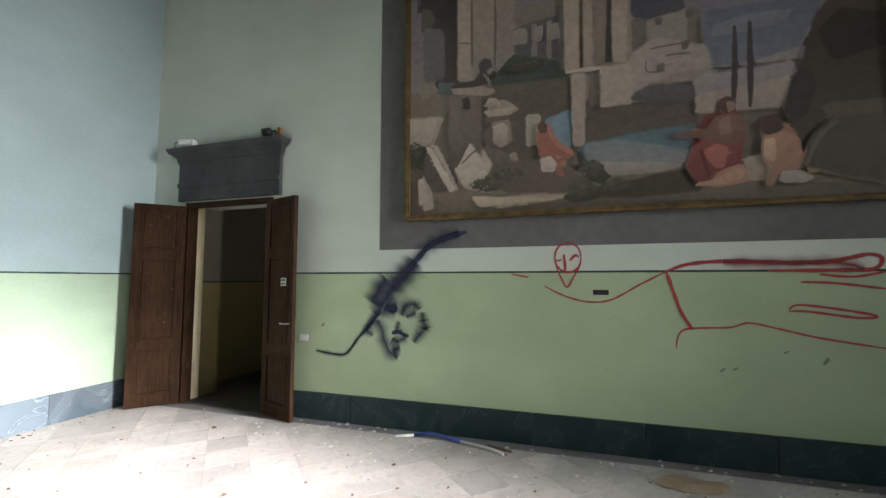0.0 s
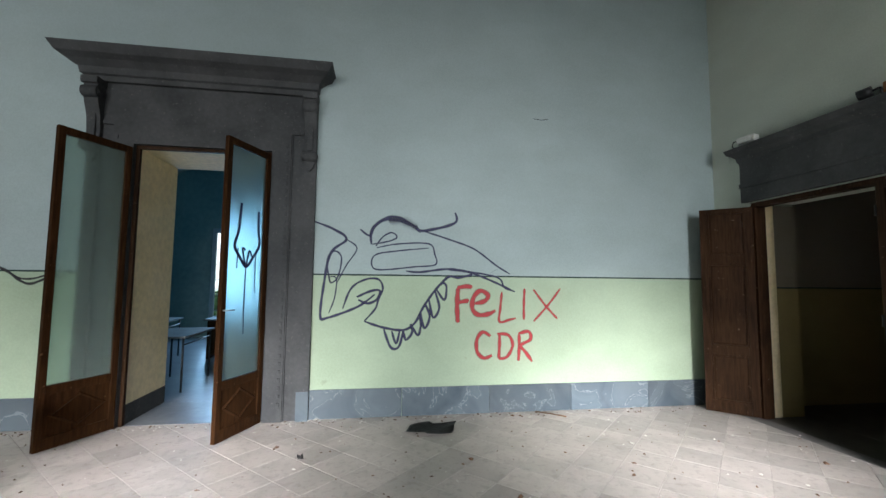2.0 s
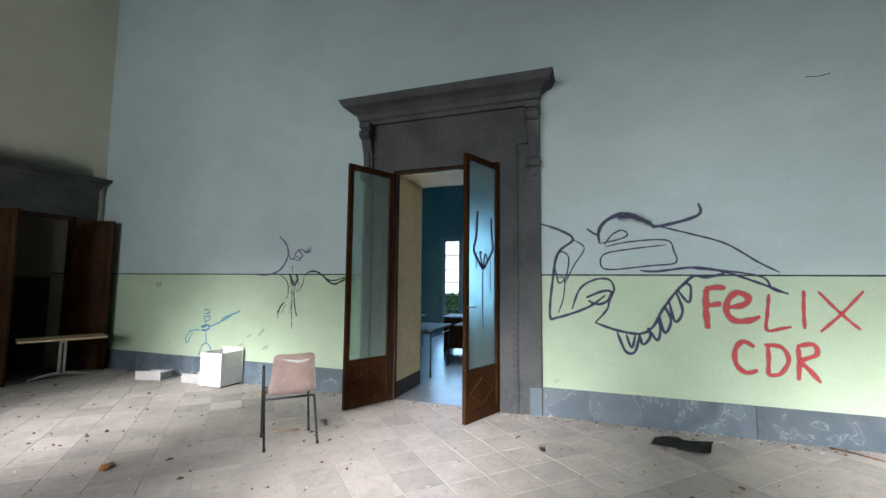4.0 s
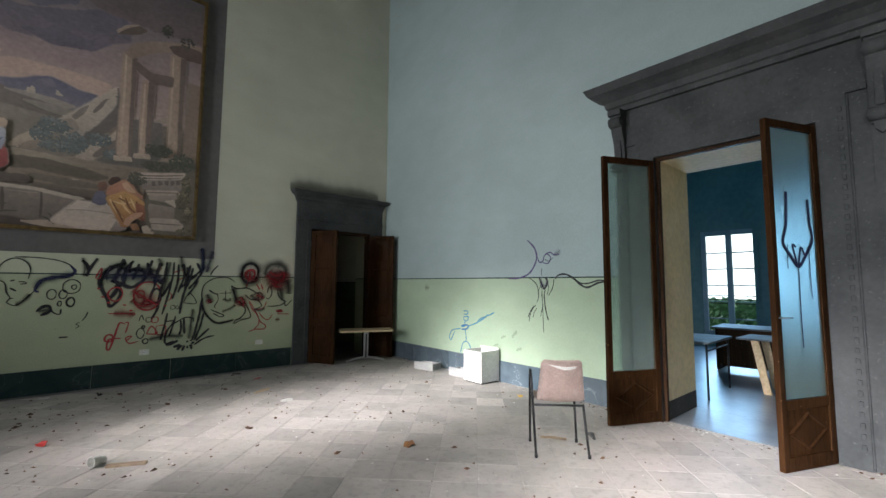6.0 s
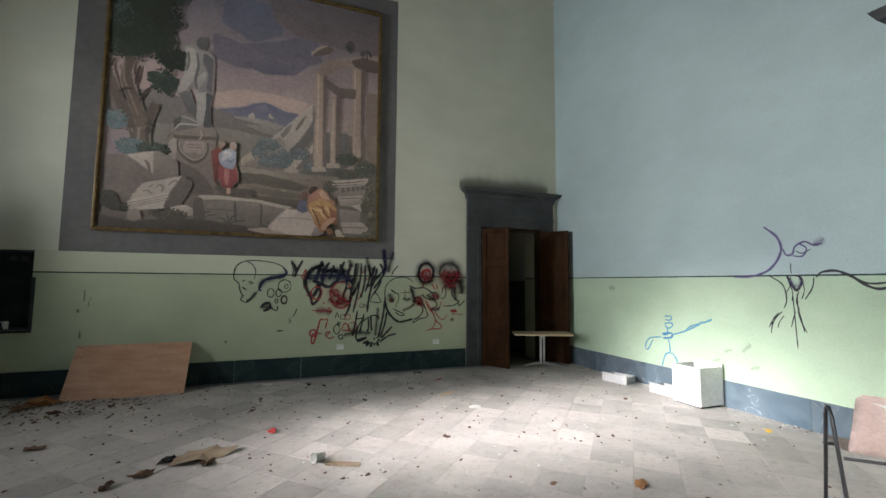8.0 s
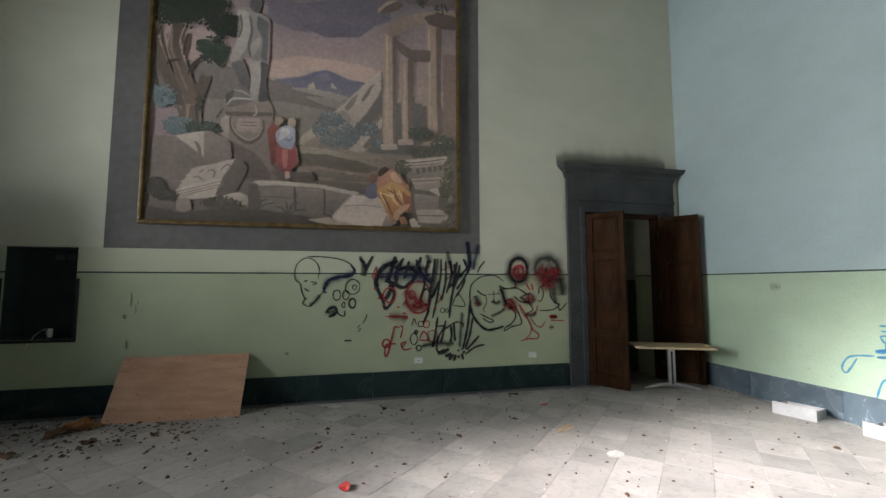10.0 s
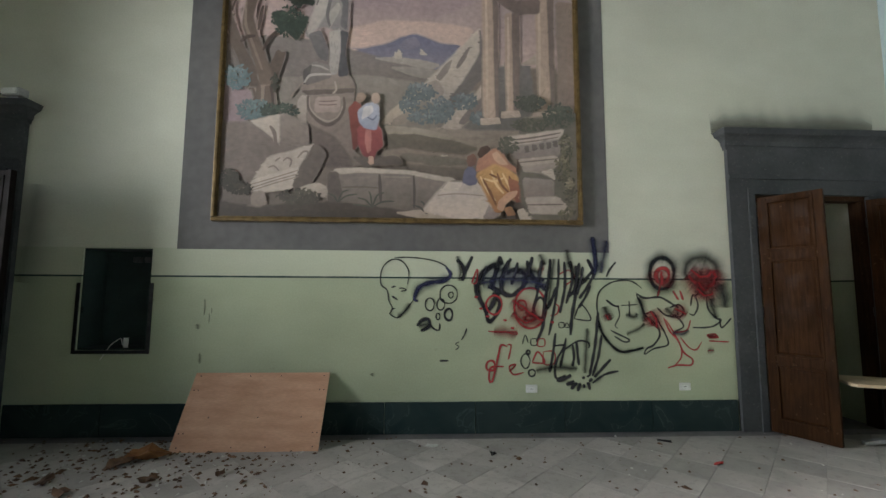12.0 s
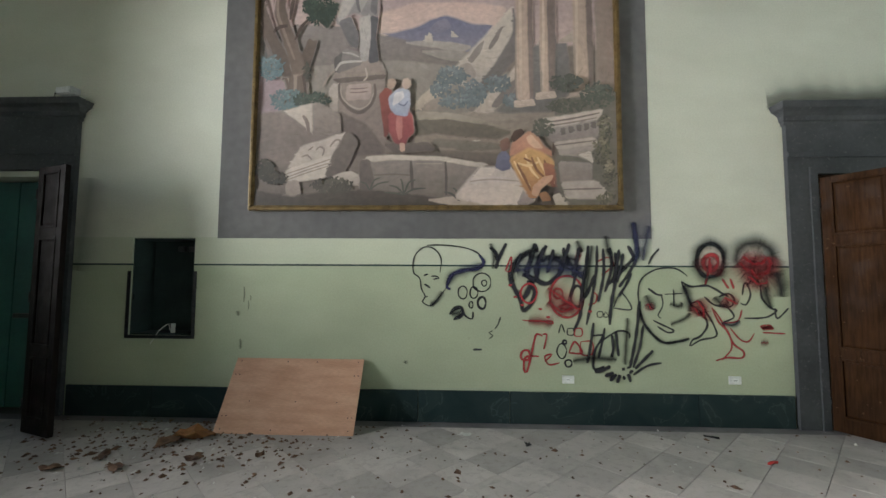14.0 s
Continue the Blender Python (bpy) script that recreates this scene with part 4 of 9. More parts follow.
for z in (1.02, 1.12, 1.22):
    part("bar", tube(bmesh.new(), [(-12.9, -5.4, z), (-12.9, -2.8, z)], 0.012, 8), BLACK, rail)
for y in (-5.4, -2.8):
    part("post", tube(bmesh.new(), [(-12.9, y, -0.3), (-12.9, y, 1.24)], 0.018, 8), BLACK, rail)
setting("ground", blocks((-80, -12.4, -60, 60, -0.4, -0.3)), FOLIAGE, "green ground outside", "ground")
m, t, p = material("bright_haze")
p.inputs["Emission Color"].default_value, p.inputs["Emission Strength"].default_value = (0.85, 0.94, 1.0, 1), 1.7
setting("backdrop", blocks((-70, -69.8, -45, 30, -5, 40)), m, "plain bright hazy sky in the distance", "backdrop")
shrub = thing("hedge", "leafy green hedge outside the far window", "hedge")
bm = bmesh.new()
rng = random.Random(5)
for i in range(4200):
    p = Vector((-16 - rng.random() * 1.5, -9 + rng.random() * 8, -0.3 + rng.random() ** 0.8 * (1.25 + 0.35 * noise.noise((i % 37 * 0.4, 0, 0)))))
    r = 0.10 + rng.random() * 0.08
    d = Vector((rng.uniform(-1, 1), rng.uniform(-1, 1), rng.uniform(-1, 1))).normalized()
    s = d.orthogonal().normalized()
    bm.faces.new([bm.verts.new(p + k) for k in (-d * r, s * r * 0.5, d * r, -s * r * 0.5)])
part("foliage", bm, FOLIAGE, shrub)

# ---- litter that can be told apart ----


def scrap(name, label, cat, x, y, w, d, a, mat, lift=0.01, seed=0, h=0.004, sides=11):
    """A flat, curled piece of litter with a ragged outline."""
    r = random.Random(seed)
    ob = thing(name, label, cat, pose(x, y, 0.001, 0, 0, a))
    bm = bmesh.new()
    ring = [(math.cos(k * math.tau / sides), math.sin(k * math.tau / sides), r.uniform(0.7, 1.1)) for k in range(sides)]
    lo = [bm.verts.new((w / 2 * c * k, d / 2 * s * k, lift * r.random())) for c, s, k in ring]
    hi = [bm.verts.new((v.co.x, v.co.y, v.co.z + h)) for v in lo]
    mid_lo, mid_hi = bm.verts.new((0, 0, 0)), bm.verts.new((0, 0, h + lift * 0.6))
    for i in range(sides):
        j = (i + 1) % sides
        bm.faces.new((lo[i], lo[j], hi[j], hi[i]))
        bm.faces.new((hi[i], hi[j], mid_hi))
        bm.faces.new((lo[j], lo[i], mid_lo))
    part("sheet", bm, mat, ob)
    return ob


scrap("cardboard_piece", "torn flat brown cardboard on the floor", "cardboard", 0.68, -5.72, 0.55, 0.34, 20, CARD, 0.035, 1, 0.003, 15)
scrap("cardboard_piece", "torn brown cardboard by the skirting", "cardboard", 1.02, 3.66, 0.5, 0.3, 10, CARD, 0.02, 2, sides=17)
scrap("dark_scrap", "dark curled scrap under the cardboard", "scrap", 0.92, -5.66, 0.16, 0.1, 40, BLACK, 0.05, 3)
scrap("red_wrapper", "small crumpled red wrapper", "wrapper", 0.15, -6.12, 0.09, 0.12, 30, RED, 0.03, 4)
scrap("yellow_wrapper", "small yellow wrapper on the floor", "wrapper", -4.5, -4.47, 0.12, 0.07, 50, YELLOW, 0.02, 5)
scrap("paper_sheet", "dirty pale sheet of paper on the floor", "paper", -2.08, -6.2, 0.19, 0.14, 20, PAPER, 0.01, 6, sides=8)
scrap("paper_sheet", "pale torn paper by the skirting", "paper", 0.25, -8.15, 0.16, 0.07, 5, PAPER, 0.015, 7)
scrap("bark_piece", "curled orange-brown piece of dry bark", "bark", -2.4, -4.05, 0.19, 0.10, 30, ORANGE, 0.02, 8)
scrap("bark_piece", "curled orange-brown piece of dry bark", "bark", 2.66, -7.92, 0.36, 0.16, 25, ORANGE, 0.12, 9, 0.006)
scrap("bark_piece", "brown piece of rotten wood by the board", "bark", 2.80, -7.84, 0.26, 0.14, 60, LEAF, 0.08, 19, 0.006)
scrap("dark_scrap", "black torn scrap on the floor", "scrap", -0.29, -7.92, 0.07, 0.05, 0, BLACK, 0.04, 10)
scrap("red_chip", "small red painted chip", "chip", -2.16, -7.68, 0.13, 0.04, 20, RED, 0.01, 11)
scrap("dark_strip", "dark narrow strip on the floor", "strip", -2.0, -8.2, 0.15, 0.03, -30, BLACK, 0.02, 12)
scrap("dark_strip", "dark piece of burnt wood on the floor", "wood piece", -3.88, -3.1, 0.27, 0.07, 45, BLACK, 0.03, 13)
scrap("dark_strip", "small dark chip on the floor", "chip", -3.92, -0.87, 0.07, 0.05, 45, BLACK, 0.04, 14)
scrap("clay_shard", "thin greyish board piece on the floor", "shard", -1.99, -6.86, 0.32, 0.14, 35, PALE_WOOD, 0.012, 15, sides=7)
ob = thing("black_panel", "black curled plastic sheet lying on the floor by the skirting", "panel", pose(-4.45, 0.30, 0.0, 0, 0, 84))
bm = bmesh.new()
rows = []
for i in range(13):
    u = -1 + i / 6
    half = 0.15 * (1 - 0.35 * abs(u) ** 3)
    rows.append([bm.verts.new((0.24 * u + 0.03 * k, half * k, 0.006 + 0.05 * max(0.0, u) ** 2 * (k > 0) + 0.055 * abs(k) ** 2 * (0.35 + 0.4 * (u < 0)) * (1 - 0.5 * u * u))) for k in (-1, -0.7, -0.3, 0.1, 0.5, 0.8, 1)])
for a, b in zip(rows, rows[1:]):
    for i in range(6):
        bm.faces.new((a[i], a[i + 1], b[i + 1], b[i])).smooth = True
bmesh.ops.solidify(bm, geom=bm.faces[:], thickness=0.006)
part("sheet", bm, BLACK, ob)
ob = thing("wood_stick", "short broken wooden slat", "stick", pose(-0.40, -5.14, 0.0, 0, 0, 155))
part("slat", blocks((-0.14, 0.14, -0.025, 0.025, 0, 0.02), bevel=0.004), CARD, ob)
ob = thing("wood_stick", "bent wooden stick beneath the chair", "stick", pose(-3.54, -3.29, 0.0, 0, 0, 125))
part("slat", tube(bmesh.new(), [(-0.12, 0.0, 0.012), (0, 0.015, 0.012), (0.12, 0, 0.012)], 0.012, 8), CARD, ob)
ob = thing("wood_stick", "thin dark stick by the skirting", "stick", pose(-4.79, 1.72, 0.0, 0, 0, 52))
part("slat", tube(bmesh.new(), [(-0.18, 0.0, 0.01), (0, 0.01, 0.012), (0.18, 0, 0.01)], 0.008, 8), LEAF, ob)
ob = thing("paper_cup", "white paper cup lying on its side", "cup", Matrix.Translation((-0.22, -5.28, 0.04)) @ pose(0, 0, 0, 0, 84, 35))
bm = bmesh.new()
bmesh.ops.create_cone(bm, cap_ends=False, segments=20, radius1=0.03, radius2=0.04, depth=0.1)
bmesh.ops.solidify(bm, geom=bm.faces[:], thickness=0.002)
part("wall", bm, PAPER, ob)
bm = bmesh.new()
tube(bm, [(0.04 * math.cos(k * math.tau / 20), 0.04 * math.sin(k * math.tau / 20), 0.05) for k in range(20)], 0.003, 6, True)
part("rim", bm, PAPER, ob)
part("bottom", tube(bmesh.new(), [(0, 0, -0.048), (0, 0, -0.046)], 0.029, 20), PAPER, ob)
ob = thing("pole", "broken pole wrapped in blue and white tape by the skirting", "pole")
part("end_piece", tube(bmesh.new(), [(-1.41, 3.85, 0.014), (-1.25, 3.93, 0.016)], 0.013, 8), PLASTIC, ob)
part("blue_section", tube(bmesh.new(), rounded([(-1.25, 3.93, 0.016), (-1.10, 4.0, 0.03), (-0.78, 3.91, 0.016)], 0.05), 0.014, 8), BLUE, ob, "blue-taped stretch")
part("white_section", tube(bmesh.new(), rounded([(-0.78, 3.91, 0.016), (-0.5, 3.83, 0.02), (-0.36, 3.75, 0.014)], 0.05), 0.013, 8), PLASTIC, ob, "white-taped stretch")
ob = thing("wood_stick", "short brown stick beside the taped pole", "stick", pose(-0.42, 3.88, 0.0, 0, 0, -18))
part("slat", blocks((-0.12, 0.12, -0.012, 0.012, 0, 0.016), bevel=0.003), LEAF, ob)

# ---- painted pictures and wall drawings ----


def oil(name):
    """Old oil paint: its own colours, brushed unevenly, with fine cracking and a dull varnish."""
    m, t, p = material(name)
    a = t.nodes.new("ShaderNodeVertexColor")
    a.layer_name = "pigment"
    soft, sh = noise_ramp(t, 2.2, (0.93, 0.925, 0.92), (1.06, 1.055, 1.04), detail=4)
    brush, bh = noise_ramp(t, 11, (0.86, 0.855, 0.85), (1.12, 1.11, 1.10), detail=9, stretch=(1.6, 1.0, 1.6), lo=0.3, hi=0.7)
    colour = mix(t, a.outputs[0], soft, 1.0, "MULTIPLY")
    colour = mix(t, colour, brush, 0.8, "MULTIPLY")
    t.links.new(colour, p.inputs["Base Color"])
    p.inputs["Roughness"].default_value = 0.5
    bump(t, p, bh, 0.12, 0.004)
    return m


OIL = oil("old_oil_paint")
GAIN = 1.2


def linear(c):
    v = [g * GAIN * ((k / 255 + 0.055) / 1.055) ** 2.4 for k, g in zip(c, (1.1, 1.0, 0.98))]
    v = [k / (1 + 0.4 * k) for k in v]
    grey = sum(v) / 3
    return [min(0.85, 0.008 + grey + 0.78 * (k - grey)) for k in v]


class Canvas:
    """One flat canvas: areas of paint laid over one another, each a hair above the last."""

    def __init__(self, w, h):
        self.bm, self.w, self.h, self.layer, self.laid = bmesh.new(), w, h, 0, []
        self.tint = self.bm.loops.layers.float_color.new("pigment")

    def under(self, u, v, other):
        """The colour of the newest paint at a place."""
        for u0, u1, z0, z1, ring, tone in reversed(self.laid):
            if u0 < u < u1 and z0 < v < z1 and inside_ring(u, v, ring):
                return tone(v)
        return other

    def area(self, top, low, ring, touch=0):
        """One area of paint, thin at its rim, so that it melts into what lies under it."""
        if not touch:
            self.layer += 1
        y = -0.006 - 0.00018 * self.layer - 0.00001 * touch
        ring = [(min(max(u, 0), self.w), min(max(v, 0), self.h)) for u, v in ring]
        n = len(ring)
        vs = [self.bm.verts.new((u, y, v)) for u, v in ring]
        face = self.bm.faces.new(vs)
        size = face.calc_area()
        if size < 1e-6:
            self.bm.faces.remove(face)
            return
        face.normal_update()
        side = 1 if face.normal.y < 0 else -1
        if side < 0:
            face.normal_flip()
        z0, z1 = min(v for _, v in ring), max(v for _, v in ring)

        def tone(z):
            k = (z - z0) / max(z1 - z0, 0.01)
            return [b + (a - b) * k for a, b in zip(top, low)]
        for lp in face.loops:
            lp[self.tint] = tone(lp.vert.co.z) + [1.0]
        if touch:
            return
        soft = min(0.028, 0.07 * math.sqrt(size))
        outer = []
        for i, (u, v) in enumerate(ring):
            (au, av), (bu, bv) = ring[i - 1], ring[(i + 1) % n]
            du, dv = bu - au, bv - av
            long = math.hypot(du, dv) or 1.0
            outer.append(self.bm.verts.new((min(max(u + side * dv / long * soft, 0), self.w), y + 0.00001, min(max(v - side * du / long * soft, 0), self.h))))
        fade = [self.under(o.co.x, o.co.z, tone(o.co.z)) for o in outer]
        for i in range(n):
            j = (i + 1) % n
            rim = self.bm.faces.new((vs[i], vs[j], outer[j], outer[i]))
            for lp, c in zip(rim.loops, (tone(ring[i][1]), tone(ring[j][1]), fade[j], fade[i])):
                lp[self.tint] = list(c) + [1.0]
        self.laid.append((min(u for u, _ in ring), max(u for u, _ in ring), z0, z1, ring, tone))


def canvas_mesh(w, h):
    return Canvas(w, h)


def eased(ring, most=0.02):
    """The outline with its corners rounded off by a few centimetres at most."""
    out = []
    n = len(ring)
    for i in range(n):
        (px, py), (x, y), (qx, qy) = ring[i - 1], ring[i], ring[(i + 1) % n]
        for ox, oy in ((px, py), (qx, qy)):
            long = math.hypot(ox - x, oy - y) or 1.0
            k = min(0.12, most / long)
            out.append((x + (ox - x) * k, y + (oy - y) * k))
    return out


def ragged(ring, rng, rough=0.005):
    """The outline with brushed, uneven edges."""
    ring = eased(ring)
    out = []
    n = len(ring)
    for i in range(n):
        (ax, ay), (bx, by) = ring[i], ring[(i + 1) % n]
        long = math.hypot(bx - ax, by - ay)
        m = max(1, min(9, int(long / 0.05)))
        for k in range(m):
            f = k / m
            j = rough if k else rough * 0.4
            out.append((ax + (bx - ax) * f + rng.uniform(-j, j), ay + (by - ay) * f + rng.uniform(-j, j)))
    return out


PAINT = random.Random(11)


def patch(cv, top, low, ring):
    a = linear(top)
    b = linear(low) if low else [v * 0.86 for v in a]
    cv.area(a, b, ragged(ring, PAINT))
    # touches of the brush, lighter and darker, some dragged over the edge
    u0, u1 = min(u for u, _ in ring), max(u for u, _ in ring)
    v0, v1 = min(v for _, v in ring), max(v for _, v in ring)
    w, h = u1 - u0, v1 - v0
    size = min(0.05, 0.012 + 0.10 * math.sqrt(w * h) * 0.35)
    count = int(min(420, 14 + 260 * w * h))
    for i in range(count):
        u, v = PAINT.uniform(u0, u1), PAINT.uniform(v0, v1)
        if not inside_ring(u, v, ring):
            continue
        f = (v - v0) / max(h, 0.01)
        drift = 0.5 + 0.5 * noise.noise((u * 3, v * 3, cv.layer * 1.7))
        k = (0.84 + 0.3 * drift) * PAINT.uniform(0.94, 1.06)
        base = [(y + (x - y) * f) * k for x, y in zip(a, b)]
        turn = 1.2 * noise.noise((u * 2, v * 2, 5.0)) + (1.3 if h > 2.2 * w else 0.0)
        long, thin = size * PAINT.uniform(0.7, 1.7), size * PAINT.uniform(0.22, 0.5)
        dab = []
        for q in range(7):
            x, y = long * math.cos(q * math.tau / 7), thin * math.sin(q * math.tau / 7) * PAINT.uniform(0.7, 1.2)
            dab.append((u + x * math.cos(turn) - y * math.sin(turn), v + x * math.sin(turn) + y * math.cos(turn)))
        cv.area(base, base, dab, 1 + 14 * i / count)


def inside_ring(u, v, ring):
    hit = False
    n = len(ring)
    for i in range(n):
        (ax, ay), (bx, by) = ring[i], ring[(i + 1) % n]
        if (ay > v) != (by > v) and u < ax + (bx - ax) * (v - ay) / (by - ay):
            hit = not hit
    return hit


def brush(cv, colour, width, pts):
    """One drawn-out stroke of the brush, thin at both ends."""
    line = smooth_line(pts, 0.03)
    n = len(line)
    one, two = [], []
    for i, (u, v) in enumerate(line):
        (au, av), (bu, bv) = line[max(0, i - 1)], line[min(n - 1, i + 1)]
        du, dv = bu - au, bv - av
        long = math.hypot(du, dv) or 1.0
        w = width / 2 * (0.35 + 0.65 * math.sin(math.pi * (i + 0.4) / n)) * PAINT.uniform(0.85, 1.15)
        one.append((u - dv / long * w, v + du / long * w))
        two.append((u + dv / long * w, v - du / long * w))
    c = linear(colour)
    cv.area(c, [k * 0.92 for k in c], one + two[::-1])


def foliage(cv, u0, v0, u1, v1, count, tone, light, seed):
    """Leaf touches in clumps over an oval, dark first and light ones on top."""
    r = random.Random(seed)
    a, b = linear(tone), linear(light)
    cu, cw, ru, rv = (u0 + u1) / 2, (v0 + v1) / 2, abs(u1 - u0) / 2, abs(v1 - v0) / 2
    cv.layer += 1
    for i in range(count * 3):
        ang, d = r.uniform(0, math.tau), math.sqrt(r.random())
        u, v = cu + ru * d * math.cos(ang) * r.uniform(0.8, 1.15), cw + rv * d * math.sin(ang) * r.uniform(0.8, 1.15)
        k = (i / (count * 3)) ** 2 * (0.4 + 0.6 * max(0.0, math.sin(ang))) * r.uniform(0.6, 1.2)
        c = [x + (y - x) * k for x, y in zip(a, b)]
        s, turn = r.uniform(0.012, 0.03), r.uniform(0, math.tau)
        leaf = [(s * math.cos(q * math.tau / 6), s * 0.5 * math.sin(q * math.tau / 6)) for q in range(6)]
        cv.area(c, c, [(u + x * math.cos(turn) - y * math.sin(turn), v + x * math.sin(turn) + y * math.cos(turn)) for x, y in leaf], 1 + 15 * i / (count * 3))


INK = spray("black_spray", (0.012, 0.012, 0.018), 1.0, 0.55)
NAVY = spray("navy_spray", (0.018, 0.020, 0.075), 1.0, 0.55)
RED_SPRAY = spray("red_spray", (0.38, 0.03, 0.035), 1.0, 0.5)
BLUE_SPRAY = spray("blue_spray", (0.02, 0.16, 0.38), 1.0, 0.6)
SKY = spray("sky_blue_spray", (0.05, 0.27, 0.48), 0.9, 0.6)
PURPLE = spray("purple_spray", (0.10, 0.06, 0.22), 0.8, 0.7)
CHALK = spray("pale_paint", (0.65, 0.62, 0.56), 1.0, 0.4)
SOFT_BLACK = spray("black_overspray", (0.012, 0.014, 0.016), 0.85, 1.0)
SOFT_NAVY = spray("navy_overspray", (0.02, 0.022, 0.07), 0.85, 1.0)
SOFT_RED = spray("red_overspray", (0.28, 0.018, 0.026), 0.78, 1.0)
SOFT_PURPLE = spray("purple_overspray", (0.12, 0.08, 0.26), 0.5, 1.0)
SOOT = spray("soot", (0.03, 0.03, 0.026), 0.7, 1.0)
FAINT_PINK = spray("faint_pink_paint", (0.42, 0.2, 0.22), 0.3, 1.0)
SMOKE = spray("faint_soot", (0.05, 0.045, 0.032), 0.34, 1.0)
TURN_OF = {"W": 90, "N": 0, "S": 180}


class Drawing:
    def __init__(self, ob):
        self.ob, self.count = ob, 0


LINE_NAMES = {"black_spray": "black_line", "black_overspray": "black_haze", "navy_spray": "navy_line", "navy_overspray": "navy_haze", "red_spray": "red_line", "red_overspray": "red_haze", "soot": "smudge", "faint_soot": "smudge"}


def drawing(label, wall, u, z, category="graffiti", kind=""):
    at = {"W": (XB, u, z), "N": (u, YA, z), "S": (-u, YC, z)}[wall]
    d = Drawing(thing("graffiti" if category == "graffiti" else "stain", label, category, pose(*at, 0, 0, TURN_OF[wall]), kind=kind))
    return d


def smooth_line(pts, step=0.02):
    out = []
    p = [pts[0]] + list(pts) + [pts[-1]]
    for a, b, c, d in zip(p, p[1:], p[2:], p[3:]):
        n = max(2, min(14, int(math.hypot(c[0] - b[0], c[1] - b[1]) / step)))
        for i in range(n):
            t = i / n
            out.append(tuple(0.5 * (2 * b[k] + (c[k] - a[k]) * t + (2 * a[k] - 5 * b[k] + 4 * c[k] - d[k]) * t * t + (3 * b[k] - a[k] - 3 * c[k] + d[k]) * t ** 3) for k in (0, 1)))
    out.append(tuple(pts[-1]))
    return out


def stroke(d, mat, width, pts):
    """A sprayed line through the points, as a strip just off the plaster."""
    key = mat.name
    bm = bmesh.new()
    uv = bm.loops.layers.uv.new("UVMap")
    d.count += 1
    y = -0.0045 - 0.00003 * d.count - (0.001 if "overspray" in key else 0.0)
    line = smooth_line(pts)
    n = len(line)
    prev = None
    for i, (u, v) in enumerate(line):
        a, b = line[max(0, i - 1)], line[min(n - 1, i + 1)]
        du, dv = b[0] - a[0], b[1] - a[1]
        long = math.hypot(du, dv) or 1.0
        nu, nv = -dv / long, du / long
        f = i / max(1, n - 1)
        taper = min(1.0, 0.55 + 4 * min(f, 1 - f))
        w = width / 2 * taper * (1 + 0.12 * math.sin(7.3 * f * n * 0.13 + d.count))
        now = (bm.verts.new((u + nu * w, y, v + nv * w)), bm.verts.new((u - nu * w, y, v - nv * w)))
        if prev:
            face = bm.faces.new((prev[0], prev[1], now[1], now[0]))
            for lp, c in zip(face.loops, ((0, 1), (0, 0), (1, 0), (1, 1))):
                lp[uv].uv = c
        prev = now
    me = bpy.data.meshes.new(key)
    bm.to_mesh(me)
    bm.free()
    me.materials.append(mat)
    new(LINE_NAMES.get(key, key), me).parent = d.ob




creature = drawing("dark navy spray drawing of a grinning toothed creature on the plaster", "W", -1.0, 0.7)
stroke(creature, NAVY, 0.039, [(0.03, 1.46), (0.24, 1.38), (0.38, 1.27), (0.21, 1.11), (0.15, 0.78), (0.12, 0.41), (0.2, 0.39), (0.52, 0.51), (0.71, 0.65)])
stroke(creature, NAVY, 0.023, [(0.22, 0.78), (0.18, 0.97), (0.24, 1.13), (0.33, 1.07), (0.3, 0.85), (0.22, 0.78), (0.19, 0.91)])
stroke(creature, NAVY, 0.02, [(0.19, 0.84), (0.28, 0.83), (0.27, 0.62), (0.21, 0.44)])
stroke(creature, NAVY, 0.02, [(0.38, 1.27), (0.5, 1.17), (0.39, 0.98), (0.29, 0.78)])
stroke(creature, NAVY, 0.047, [(0.66, 1.22), (0.66, 1.38), (0.79, 1.5), (0.95, 1.51), (1.15, 1.44), (1.25, 1.39), (1.62, 1.49), (1.63, 1.62)])
stroke(creature, NAVY, 0.035, [(0.53, 1.39), (0.64, 1.32), (0.7, 1.44), (0.85, 1.54), (1.02, 1.52), (1.22, 1.37)])
stroke(creature, NAVY, 0.027, [(1.25, 1.39), (1.55, 1.3), (1.86, 1.19), (2.13, 1.0), (2.3, 0.9)])
stroke(creature, NAVY, 0.023, [(0.67, 1.22), (0.86, 1.26), (0.95, 1.31), (0.89, 1.36), (0.79, 1.31), (0.71, 1.2)])
stroke(creature, NAVY, 0.023, [(0.72, 1.18), (0.96, 1.23), (1.32, 1.24), (1.39, 1.12), (1.4, 1.0), (1.16, 0.97), (0.77, 0.93), (0.67, 0.98), (0.71, 1.1), (0.96, 1.15), (1.32, 1.19)])
stroke(creature, NAVY, 0.035, [(1.06, 0.92), (1.22, 0.91), (1.56, 0.95), (1.82, 0.91), (2.09, 0.81), (2.36, 0.69)])
stroke(creature, NAVY, 0.027, [(1.56, 0.94), (1.89, 0.91), (2.16, 0.85), (2.23, 0.74), (2.33, 0.7)])
stroke(creature, NAVY, 0.039, [(1.84, 0.89), (1.68, 0.85), (1.56, 0.86), (1.46, 0.76)])
stroke(creature, NAVY, 0.039, [(0.51, 0.62), (0.67, 0.69), (0.77, 0.69), (0.73, 0.59), (0.63, 0.55), (0.53, 0.59)])
